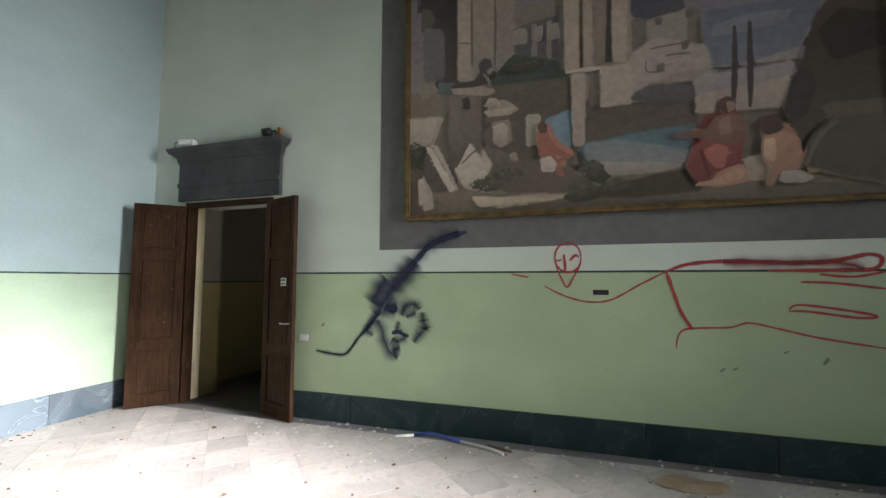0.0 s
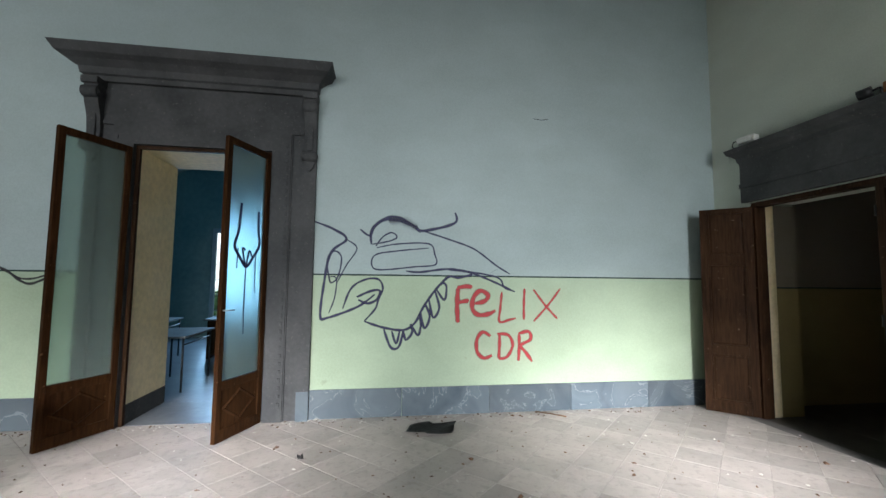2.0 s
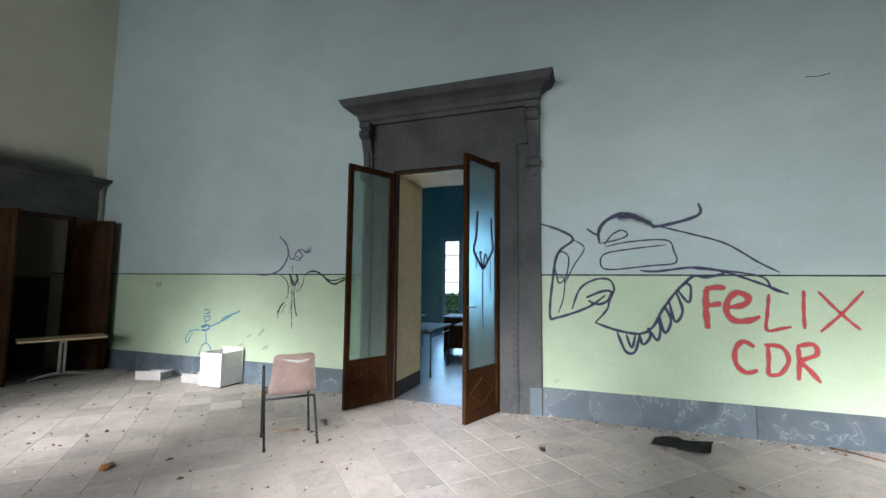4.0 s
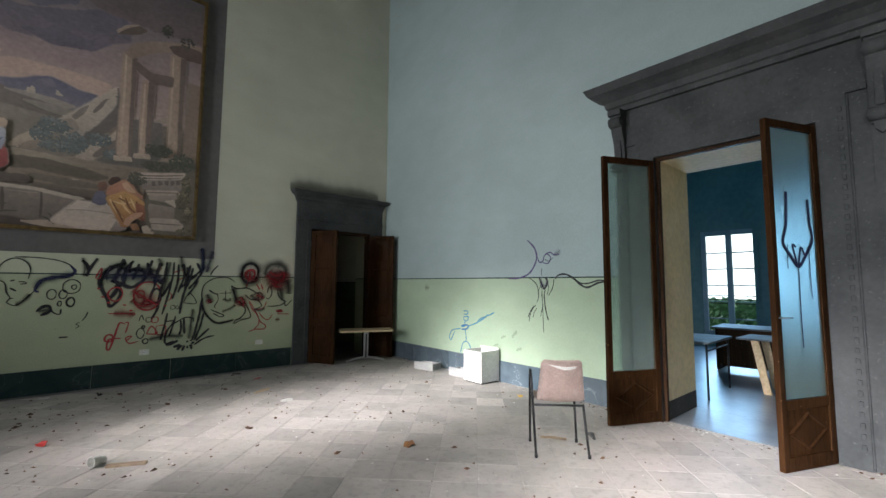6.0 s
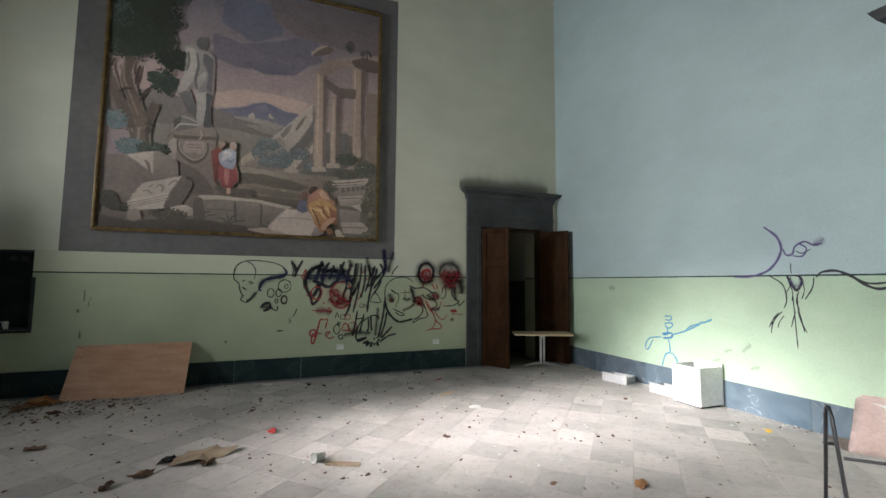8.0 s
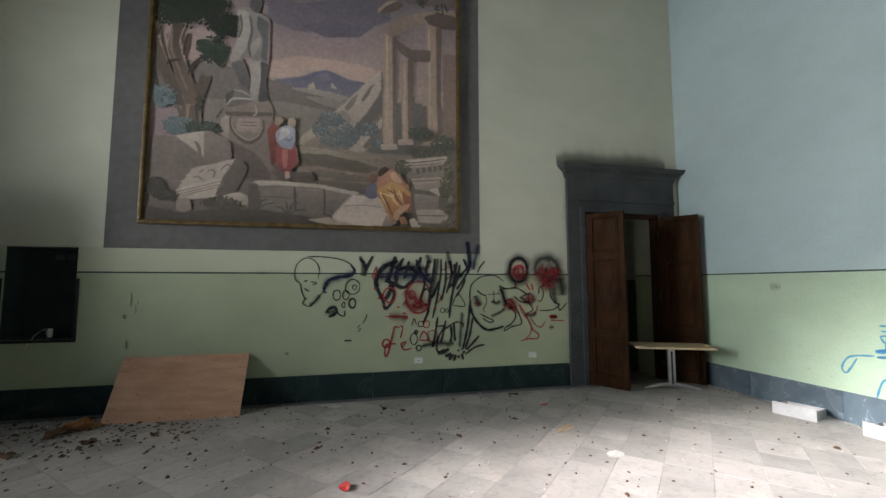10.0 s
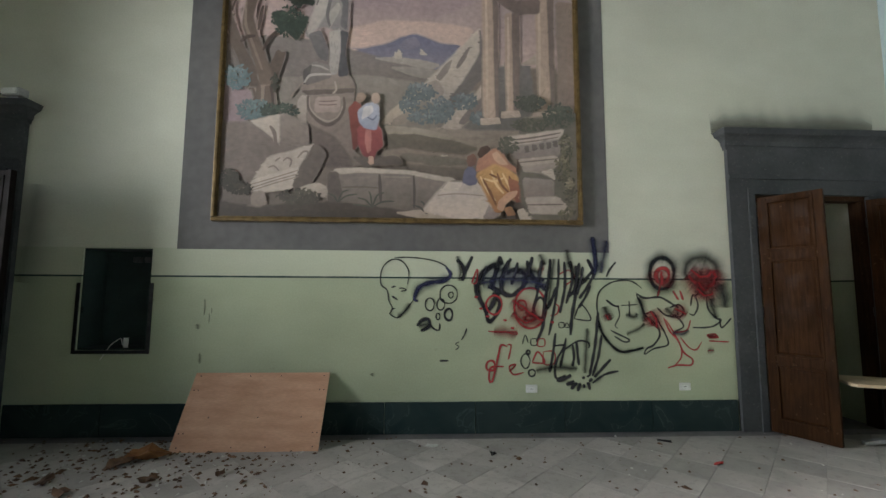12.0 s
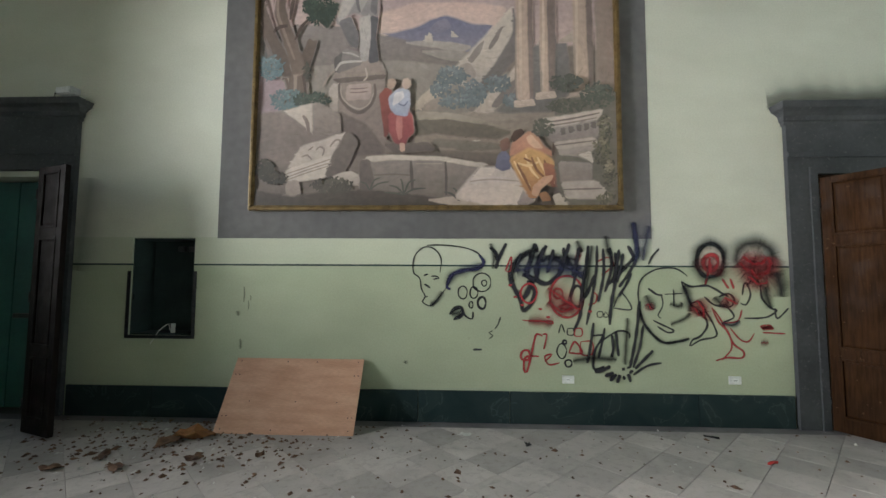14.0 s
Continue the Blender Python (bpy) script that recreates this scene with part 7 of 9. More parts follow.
patch(landscape, (116, 100, 94), None, [(2.92, 2.62), (3.14, 2.49), (3.42, 2.52), (3.41, 2.36), (3.16, 2.34), (2.94, 2.49)])
patch(landscape, (172, 148, 130), (146, 124, 112), [(2.8, 2.7), (2.9, 2.87), (3.13, 2.99), (3.5, 3.11), (3.77, 3.15), (3.78, 2.9), (3.52, 2.98), (3.17, 2.85), (2.88, 2.65)])
patch(landscape, (104, 88, 82), None, [(3.33, 3), (3.52, 3.08), (3.78, 3.07), (3.78, 2.88), (3.59, 2.87), (3.41, 2.91)])
patch(landscape, (190, 164, 144), None, [(2.68, 3.01), (2.78, 3.12), (2.94, 3.19), (2.92, 3.13), (2.76, 3.04), (2.7, 2.96)])
patch(landscape, (110, 94, 86), None, [(2.7, 2.96), (2.78, 3.06), (2.94, 3.17), (3.05, 3.14), (2.94, 3.04), (2.78, 2.98)])
foliage(landscape, 3.24, 3.14, 3.38, 3.33, 16, (70, 72, 66), (90, 90, 80), 58)
foliage(landscape, 3.48, 3.05, 3.67, 3.25, 14, (70, 72, 66), (90, 90, 80), 59)
patch(landscape, (140, 128, 114), (124, 112, 98), [(1.71, 0.99), (2.69, 0.97), (3.63, 0.99), (3.62, 0.62), (2.69, 0.57), (1.71, 0.63)])
patch(landscape, (104, 96, 84), (96, 88, 76), [(1.73, 0.92), (2.1, 0.93), (2.4, 0.87), (2.72, 0.78), (2.57, 0.72), (2.22, 0.75), (1.92, 0.79), (1.71, 0.76)])
patch(landscape, (158, 146, 128), None, [(1.71, 1.01), (2.1, 0.99), (2.45, 0.91), (2.4, 0.88), (2.04, 0.94), (1.74, 0.93)])
patch(landscape, (178, 166, 148), None, [(2.13, 0.62), (2.25, 0.69), (2.41, 0.7), (2.31, 0.61)])
patch(landscape, (112, 104, 92), None, [(1.92, 0.71), (2.13, 0.7), (2.57, 0.66), (2.69, 0.61), (2.28, 0.6), (1.86, 0.65)])
patch(landscape, (120, 108, 100), (104, 92, 84), [(-0.02, 1), (0.89, 1.02), (1.5, 0.63), (1.26, 0.46), (1.15, 0.16), (0.01, 0.13)])
patch(landscape, (136, 124, 114), (118, 104, 96), [(0.89, 1.39), (1.35, 1.41), (1.39, 0.57), (0.94, 0.55), (0.66, 0.64), (0.65, 0.73), (0.91, 0.77)])
patch(landscape, (104, 92, 86), None, [(0.9, 1.02), (1.2, 0.86), (1.36, 0.64), (1.38, 0.57), (0.94, 0.55)])
patch(landscape, (150, 136, 124), (136, 122, 112), [(0.85, 1.49), (0.91, 1.59), (1.17, 1.61), (1.32, 1.56), (1.39, 1.42), (0.82, 1.38)])
patch(landscape, (104, 92, 86), None, [(0.82, 1.38), (1.39, 1.42), (1.37, 1.38), (0.88, 1.34)])
patch(landscape, (168, 148, 138), (156, 136, 126), [(0.98, 1.31), (1.23, 1.33), (1.23, 1.16), (0.97, 1.15)])
brush(landscape, (120, 100, 96), 0.012, [(1.01, 1.27), (1.1, 1.27), (1.2, 1.28)])
brush(landscape, (120, 100, 96), 0.012, [(1.01, 1.23), (1.11, 1.23), (1.2, 1.24)])
brush(landscape, (96, 84, 78), 0.03, [(0.89, 1.33), (0.9, 1.19), (1, 1.06), (1.12, 1.01), (1.23, 1.09), (1.28, 1.21), (1.27, 1.32)])
brush(landscape, (160, 146, 134), 0.012, [(0.91, 1.31), (0.92, 1.19), (1.01, 1.09), (1.12, 1.05), (1.22, 1.11), (1.26, 1.22)])
patch(landscape, (176, 162, 150), (150, 136, 124), [(0.79, 1.27), (0.83, 1.33), (0.87, 1.32), (0.88, 1.02), (0.82, 1), (0.79, 1.13)])
brush(landscape, (150, 136, 124), 0.02, [(0.71, 1.3), (0.77, 1.4), (0.83, 1.47)])
brush(landscape, (178, 162, 146), 0.02, [(1.17, 1.5), (1.19, 1.4), (1.15, 1.36)])
patch(landscape, (96, 96, 98), (88, 88, 92), [(1.07, 2.87), (1.11, 2.92), (1.17, 2.92), (1.2, 2.85), (1.18, 2.75), (1.13, 2.71), (1.07, 2.75)])
patch(landscape, (156, 152, 148), (136, 132, 130), [(0.93, 2.75), (1.04, 2.76), (1.13, 2.71), (1.21, 2.69), (1.29, 2.62), (1.29, 2.32), (1.29, 2.07), (1.19, 2.05), (1.1, 2.11), (1.03, 2.13), (0.96, 2.08), (0.86, 1.98), (0.84, 2.13), (0.93, 2.32), (0.91, 2.56)])
patch(landscape, (196, 190, 180), (176, 168, 160), [(0.93, 2.73), (1.04, 2.71), (1.08, 2.49), (1.05, 2.27), (0.96, 2.1), (0.88, 2.02), (0.86, 2.13), (0.94, 2.32), (0.92, 2.56)])
patch(landscape, (100, 100, 104), (112, 110, 112), [(1.16, 2.68), (1.29, 2.61), (1.29, 2.3), (1.28, 2.09), (1.22, 2.13), (1.24, 2.39), (1.16, 2.54)])
patch(landscape, (176, 170, 162), None, [(1.09, 2.28), (1.18, 2.4), (1.21, 2.34), (1.14, 2.18), (1.09, 2.1)])
brush(landscape, (110, 108, 108), 0.03, [(1.07, 2.66), (1.1, 2.47), (1.07, 2.26), (1.1, 2.12)])
brush(landscape, (120, 116, 114), 0.02, [(0.96, 2.67), (0.98, 2.5), (0.95, 2.36)])
patch(landscape, (112, 110, 110), (96, 94, 96), [(0.88, 2.02), (1, 2.07), (1.08, 1.88), (1.08, 1.72), (1, 1.76), (0.94, 1.87)])
patch(landscape, (184, 178, 168), (160, 154, 148), [(1.1, 2.05), (1.22, 2.08), (1.23, 1.85), (1.19, 1.58), (1.11, 1.57), (1.12, 1.83)])
patch(landscape, (86, 86, 90), None, [(1.22, 2.08), (1.3, 2.05), (1.27, 1.82), (1.31, 1.57), (1.21, 1.55), (1.23, 1.85)])
patch(landscape, (128, 122, 118), (112, 106, 102), [(0.83, 1.6), (0.95, 1.71), (1.09, 1.67), (1.13, 1.54), (0.86, 1.45)])
patch(landscape, (92, 88, 86), None, [(0.83, 1.6), (0.92, 1.68), (0.9, 1.56), (0.85, 1.45)])
brush(landscape, (188, 180, 170), 0.022, [(0.85, 1.47), (0.9, 1.55), (1.01, 1.57), (1.13, 1.57)])
brush(landscape, (170, 162, 152), 0.018, [(0.92, 1.67), (1.01, 1.66), (1.1, 1.62)])
patch(landscape, (112, 96, 86), (96, 82, 74), [(-0.07, 2.3), (0.05, 2.3), (0.13, 1.97), (0.27, 1.7), (0.39, 1.46), (0.46, 1.2), (0.37, 1.2), (0.25, 1.53), (0.05, 1.87)])
brush(landscape, (146, 128, 114), 0.022, [(-0.05, 2.27), (0.07, 1.92), (0.26, 1.58), (0.38, 1.27)])
patch(landscape, (118, 102, 90), (104, 88, 78), [(0.15, 2.3), (0.27, 2.29), (0.33, 2.02), (0.41, 1.76), (0.52, 1.46), (0.56, 1.13), (0.37, 1.12), (0.38, 1.46), (0.28, 1.83), (0.22, 2.04)])
brush(landscape, (154, 136, 120), 0.035, [(0.19, 2.27), (0.26, 2), (0.33, 1.73), (0.41, 1.45), (0.41, 1.16)])
brush(landscape, (84, 70, 62), 0.03, [(0.29, 2.1), (0.39, 1.8), (0.49, 1.47), (0.54, 1.17)])
patch(landscape, (98, 84, 74), None, [(0.47, 1.62), (0.55, 1.83), (0.6, 1.8), (0.64, 1.81), (0.55, 1.46), (0.5, 1.43)])
brush(landscape, (82, 68, 60), 0.03, [(0.21, 1.97), (0.17, 1.95), (0.13, 1.96)])
patch(landscape, (92, 78, 68), (112, 96, 84), [(0.21, 2.44), (0.33, 2.47), (0.27, 2.21), (0.33, 2), (0.42, 1.77), (0.52, 1.45), (0.4, 1.44), (0.24, 1.91), (0.17, 2.11)])
brush(landscape, (138, 120, 106), 0.025, [(0.2, 2.38), (0.2, 2.13), (0.27, 1.93), (0.4, 1.6)])
patch(landscape, (104, 90, 80), None, [(-0.04, 2.43), (-0, 2.43), (0.07, 2.17), (0.17, 1.9), (0.31, 1.64), (0.37, 1.42), (0.28, 1.42), (0.11, 1.8), (-0.01, 2.15)])
brush(landscape, (76, 62, 54), 0.035, [(0.34, 2.05), (0.36, 2.22), (0.38, 2.33)])
brush(landscape, (76, 62, 54), 0.03, [(0.4, 1.82), (0.46, 1.96), (0.53, 2.04), (0.58, 2.1)])
brush(landscape, (76, 62, 54), 0.022, [(0.05, 2.26), (0.07, 2.35), (0.09, 2.39)])
brush(landscape, (76, 62, 54), 0.04, [(0.16, 1.91), (0.23, 1.97), (0.31, 1.98)])
patch(landscape, (44, 52, 44), (52, 60, 50), [(-0.07, 3.21), (0.91, 3.47), (0.87, 3.37), (0.68, 3.28), (0.76, 3.12), (0.9, 3.06), (0.74, 2.94), (0.8, 2.77), (0.73, 2.6), (0.55, 2.57), (0.35, 2.47), (0.15, 2.47), (0.09, 2.59), (-0.04, 2.64)])
patch(landscape, (40, 48, 42), None, [(0.54, 2.58), (0.93, 2.65), (0.92, 2.35), (0.81, 2.38), (0.76, 2.32), (0.66, 2.42)])
patch(landscape, (54, 66, 56), None, [(0.47, 2.25), (0.6, 2.28), (0.71, 2.18), (0.87, 2.23), (0.83, 2.09), (0.75, 1.94), (0.65, 2.04), (0.52, 2.12)])
foliage(landscape, -0.04, 2.8, 0.28, 3.25, 110, (58, 76, 70), (84, 106, 100), 37)
foliage(landscape, 0.05, 2.44, 0.69, 3.17, 150, (44, 54, 44), (62, 72, 54), 38)
foliage(landscape, 0.5, 2.86, 0.86, 3.44, 80, (40, 48, 40), (58, 64, 50), 39)
foliage(landscape, 0.55, 2.33, 0.9, 2.71, 60, (42, 50, 42), (58, 66, 52), 40)
foliage(landscape, 0.49, 1.98, 0.83, 2.32, 60, (50, 64, 56), (72, 88, 74), 41)
foliage(landscape, -0.03, 2.41, 0.27, 2.68, 40, (50, 62, 54), (66, 78, 66), 42)
foliage(landscape, 0, 1.38, 0.29, 1.65, 60, (92, 116, 122), (126, 148, 150), 43)
foliage(landscape, 0.16, 1.05, 0.5, 1.27, 70, (84, 106, 110), (112, 134, 134), 44)
foliage(landscape, 0.41, 1.06, 0.78, 1.23, 60, (58, 68, 60), (80, 92, 80), 45)
foliage(landscape, 0.5, 1.37, 0.57, 1.55, 14, (66, 66, 58), (84, 84, 70), 46)
patch(landscape, (188, 174, 158), (172, 156, 142), [(0.29, 1.02), (0.62, 1.11), (0.63, 0.74), (0.52, 0.86)])
patch(landscape, (124, 112, 104), (112, 100, 92), [(0.29, 1.02), (0.52, 0.86), (0.63, 0.74), (0.53, 0.67), (0.3, 0.71)])
patch(landscape, (138, 126, 116), (116, 104, 96), [(0.62, 1.11), (0.77, 1.06), (0.9, 0.98), (0.91, 0.63), (0.63, 0.74)])
brush(landscape, (120, 106, 98), 0.035, [(0.51, 0.98), (0.56, 0.9), (0.58, 0.75)])
patch(landscape, (184, 170, 156), (168, 154, 140), [(0.36, 0.39), (0.44, 0.52), (0.51, 0.64), (0.75, 0.71), (0.99, 0.79), (0.92, 0.67), (0.84, 0.54), (0.57, 0.47)])
patch(landscape, (196, 182, 166), (180, 166, 150), [(0.31, 0.28), (0.36, 0.39), (0.6, 0.47), (0.84, 0.54), (0.81, 0.43), (0.77, 0.32), (0.54, 0.28)])
patch(landscape, (108, 98, 90), (92, 82, 76), [(0.99, 0.79), (1.1, 0.69), (1.02, 0.49), (0.94, 0.34), (0.77, 0.32), (0.84, 0.54)])
brush(landscape, (132, 118, 108), 0.018, [(0.51, 0.53), (0.57, 0.55), (0.62, 0.5)])
brush(landscape, (132, 118, 108), 0.018, [(0.66, 0.6), (0.7, 0.64), (0.75, 0.61), (0.73, 0.54)])
brush(landscape, (132, 118, 108), 0.018, [(0.81, 0.64), (0.87, 0.71), (0.92, 0.7), (0.89, 0.62)])
brush(landscape, (132, 118, 108), 0.018, [(0.58, 0.6), (0.63, 0.64)])
brush(landscape, (140, 126, 114), 0.009, [(0.35, 0.35), (0.57, 0.42), (0.83, 0.51)])
brush(landscape, (140, 126, 114), 0.009, [(0.35, 0.31), (0.57, 0.39), (0.83, 0.47)])
brush(landscape, (140, 126, 114), 0.009, [(0.35, 0.28), (0.57, 0.36), (0.83, 0.44)])
patch(landscape, (146, 132, 120), (124, 110, 100), [(0.35, 0.25), (0.46, 0.28), (0.5, 0.21), (0.5, 0.07), (0.36, 0.05)])
patch(landscape, (182, 168, 152), (150, 136, 124), [(0.8, 0.29), (0.92, 0.35), (1.05, 0.37), (1.15, 0.31), (1.14, 0.23), (0.91, 0.22)])
patch(landscape, (126, 116, 108), (104, 94, 86), [(1.14, 0.49), (1.68, 0.5), (2.04, 0.49), (2.47, 0.41), (2.32, 0.22), (2.1, 0.09), (1.15, 0.15)])
patch(landscape, (186, 172, 154), None, [(1.19, 0.52), (1.5, 0.54), (1.98, 0.52), (2.47, 0.44), (2.44, 0.4), (1.98, 0.49), (1.5, 0.5), (1.22, 0.48)])
brush(landscape, (82, 74, 68), 0.03, [(1.67, 0.48), (1.68, 0.33), (1.69, 0.17)])
brush(landscape, (82, 74, 68), 0.025, [(2.03, 0.47), (2.04, 0.33), (2.04, 0.12)])
brush(landscape, (100, 90, 82), 0.014, [(1.27, 0.33), (1.48, 0.34), (1.66, 0.33)])
brush(landscape, (146, 134, 122), 0.012, [(1.72, 0.45), (1.86, 0.45), (2, 0.45)])
patch(landscape, (96, 86, 80), None, [(1.14, 0.49), (1.23, 0.49), (1.28, 0.28), (1.27, 0.15), (1.14, 0.16)])
patch(landscape, (74, 66, 58), (62, 54, 48), [(0.01, 0.16), (0.43, 0.09), (0.91, 0.17), (1.39, 0.15), (1.87, 0.09), (2.34, -0.01), (2.69, -0.03), (0.02, -0.04)])
patch(landscape, (168, 150, 132), None, [(1.84, 0.07), (2.1, 0.1), (2.37, 0.03), (2.57, -0.02), (2.22, -0.01)])
foliage(landscape, 0.01, 0.29, 0.22, 0.5, 60, (56, 52, 44), (74, 70, 58), 47)
foliage(landscape, 0.11, 0.24, 0.37, 0.36, 40, (54, 50, 42), (72, 66, 54), 48)
foliage(landscape, 0.63, 0.14, 1.06, 0.31, 80, (68, 64, 56), (92, 86, 74), 49)
brush(landscape, (74, 76, 66), 0.016, [(1.24, 0.17), (1.2, 0.24), (1.14, 0.26)])
brush(landscape, (74, 76, 66), 0.016, [(1.24, 0.17), (1.29, 0.28), (1.35, 0.3)])
brush(landscape, (74, 76, 66), 0.016, [(1.24, 0.17), (1.33, 0.24), (1.44, 0.26)])
brush(landscape, (74, 76, 66), 0.016, [(1.6, 0.12), (1.53, 0.2), (1.45, 0.22)])
brush(landscape, (74, 76, 66), 0.016, [(1.6, 0.12), (1.58, 0.26), (1.56, 0.29)])
brush(landscape, (74, 76, 66), 0.016, [(1.6, 0.12), (1.65, 0.25), (1.72, 0.28)])
brush(landscape, (74, 76, 66), 0.016, [(1.6, 0.12), (1.7, 0.18), (1.83, 0.19)])
brush(landscape, (74, 76, 66), 0.016, [(1.6, 0.12), (1.51, 0.14), (1.4, 0.15)])
brush(landscape, (74, 76, 66), 0.016, [(2.17, 0.06), (2.1, 0.13), (2.02, 0.15)])
brush(landscape, (74, 76, 66), 0.016, [(2.17, 0.06), (2.14, 0.17), (2.11, 0.19)])
brush(landscape, (74, 76, 66), 0.016, [(2.17, 0.06), (2.21, 0.18), (2.25, 0.2)])
brush(landscape, (74, 76, 66), 0.016, [(2.17, 0.06), (2.25, 0.13), (2.35, 0.15)])
patch(landscape, (96, 86, 80), None, [(1.38, 0.66), (1.86, 0.67), (1.92, 0.6), (1.5, 0.57)])
patch(landscape, (142, 70, 58), (104, 52, 46), [(1.33, 1.19), (1.4, 1.27), (1.46, 1.23), (1.45, 1.01), (1.44, 0.8), (1.39, 0.73), (1.36, 0.98)])
patch(landscape, (176, 148, 126), None, [(1.41, 1.28), (1.42, 1.35), (1.47, 1.37), (1.51, 1.33), (1.49, 1.28), (1.45, 1.26)])
patch(landscape, (158, 72, 70), (124, 52, 54), [(1.43, 0.98), (1.57, 1.02), (1.67, 0.98), (1.7, 0.79), (1.63, 0.73), (1.6, 0.65), (1.5, 0.68), (1.45, 0.79)])
patch(landscape, (184, 106, 98), None, [(1.52, 0.97), (1.57, 0.97), (1.57, 0.73), (1.54, 0.7), (1.51, 0.83)])
patch(landscape, (172, 180, 198), (136, 146, 172), [(1.43, 1.16), (1.51, 1.24), (1.59, 1.26), (1.65, 1.22), (1.65, 1.07), (1.62, 0.96), (1.51, 0.98), (1.45, 1.04)])
patch(landscape, (208, 206, 206), None, [(1.49, 1.21), (1.58, 1.23), (1.59, 1.16), (1.52, 1.1), (1.47, 1.07)])
brush(landscape, (108, 116, 140), 0.016, [(1.53, 1.1), (1.59, 1.07), (1.63, 1.12)])
patch(landscape, (196, 166, 144), None, [(1.57, 1.29), (1.58, 1.36), (1.63, 1.37), (1.66, 1.33), (1.65, 1.27), (1.6, 1.25)])
patch(landscape, (190, 148, 124), None, [(1.55, 0.67), (1.6, 0.67), (1.61, 0.59), (1.56, 0.58)])
patch(landscape, (180, 166, 156), (196, 176, 160), [(2.14, 0.1), (2.29, 0.29), (2.39, 0.4), (2.72, 0.41), (2.86, 0.21), (2.95, 0.08), (2.86, 0.03), (2.45, 0.03)])
patch(landscape, (150, 138, 132), None, [(2.72, 0.41), (2.84, 0.24), (2.88, 0.13), (2.78, 0.03), (2.85, 0.21)])
patch(landscape, (206, 190, 174), None, [(2.39, 0.4), (2.55, 0.4), (2.49, 0.3), (2.35, 0.22), (2.29, 0.26)])
patch(landscape, (138, 124, 120), None, [(2.85, 0.11), (2.95, 0.08), (2.87, 0.01), (2.76, 0.03)])
brush(landscape, (150, 136, 128), 0.012, [(2.29, 0.26), (2.51, 0.28), (2.79, 0.26)])
patch(landscape, (104, 106, 132), (90, 90, 116), [(2.55, 0.41), (2.58, 0.54), (2.64, 0.59), (2.71, 0.5), (2.7, 0.39), (2.62, 0.37)])
patch(landscape, (124, 88, 74), None, [(2.6, 0.62), (2.61, 0.69), (2.67, 0.72), (2.7, 0.67), (2.69, 0.6), (2.63, 0.57)])
patch(landscape, (196, 132, 100), (168, 108, 82), [(2.7, 0.53), (2.72, 0.65), (2.81, 0.72), (2.9, 0.78), (2.98, 0.72), (3.04, 0.62), (3.13, 0.56), (3.12, 0.5), (2.98, 0.55), (2.87, 0.6), (2.76, 0.49)])
patch(landscape, (222, 168, 132), None, [(2.87, 0.72), (2.92, 0.75), (2.98, 0.68), (3.04, 0.6), (2.95, 0.61), (2.89, 0.66)])
patch(landscape, (80, 60, 50), None, [(2.71, 0.72), (2.75, 0.79), (2.82, 0.81), (2.85, 0.77), (2.8, 0.72), (2.74, 0.67)])
patch(landscape, (206, 150, 78), (156, 98, 48), [(2.7, 0.49), (2.81, 0.55), (2.89, 0.6), (3.03, 0.55), (3.13, 0.48), (3.18, 0.32), (3.14, 0.21), (3.04, 0.26), (2.97, 0.18), (2.92, 0.08), (2.84, 0.2), (2.77, 0.35)])
brush(landscape, (232, 188, 124), 0.022, [(2.74, 0.47), (2.82, 0.32), (2.9, 0.21)])
brush(landscape, (232, 188, 124), 0.022, [(2.86, 0.54), (2.91, 0.39), (2.99, 0.29)])
brush(landscape, (232, 188, 124), 0.022, [(2.98, 0.51), (3.04, 0.39), (3.12, 0.28)])
brush(landscape, (232, 188, 124), 0.022, [(2.78, 0.45), (2.89, 0.42), (2.99, 0.46)])
brush(landscape, (124, 78, 42), 0.024, [(2.77, 0.44), (2.85, 0.29), (2.91, 0.16)])
brush(landscape, (124, 78, 42), 0.024, [(2.92, 0.51), (2.97, 0.38), (3.05, 0.3)])
brush(landscape, (124, 78, 42), 0.024, [(3.05, 0.48), (3.08, 0.37)])
brush(landscape, (124, 78, 42), 0.024, [(2.84, 0.5), (2.92, 0.46)])
patch(landscape, (158, 90, 58), (128, 72, 50), [(3.04, 0.45), (3.15, 0.42), (3.21, 0.28), (3.14, 0.19), (3.07, 0.29)])
patch(landscape, (200, 146, 112), None, [(2.94, 0.21), (3.04, 0.3), (3.14, 0.32), (3.11, 0.26), (3.01, 0.18), (2.98, 0.1), (2.92, 0.12)])
patch(landscape, (190, 132, 100), None, [(3.14, 0.26), (3.23, 0.24), (3.28, 0.18), (3.2, 0.17)])
patch(landscape, (156, 104, 62), None, [(2.99, 0.13), (3.07, 0.15), (3.12, 0.06), (3.03, 0.05)])
brush(landscape, (84, 66, 54), 0.03, [(3.17, 0.83), (3.16, 0.69), (3.14, 0.53)])
patch(landscape, (198, 180, 160), (176, 160, 142), [(3.13, 0.11), (3.27, 0.15), (3.33, 0.02), (3.17, 0)])
patch(landscape, (110, 104, 94), (96, 90, 80), [(3.19, 1.11), (3.81, 1.17), (3.77, 0.04), (3.32, 0.01), (3.18, 0.21)])
patch(landscape, (202, 184, 168), (184, 166, 152), [(3.03, 0.91), (3.34, 0.95), (3.65, 1.01), (3.63, 0.95), (3.58, 0.89), (3.05, 0.8)])
brush(landscape, (116, 104, 98), 0.014, [(3.03, 0.87), (3.32, 0.91), (3.62, 0.97)])
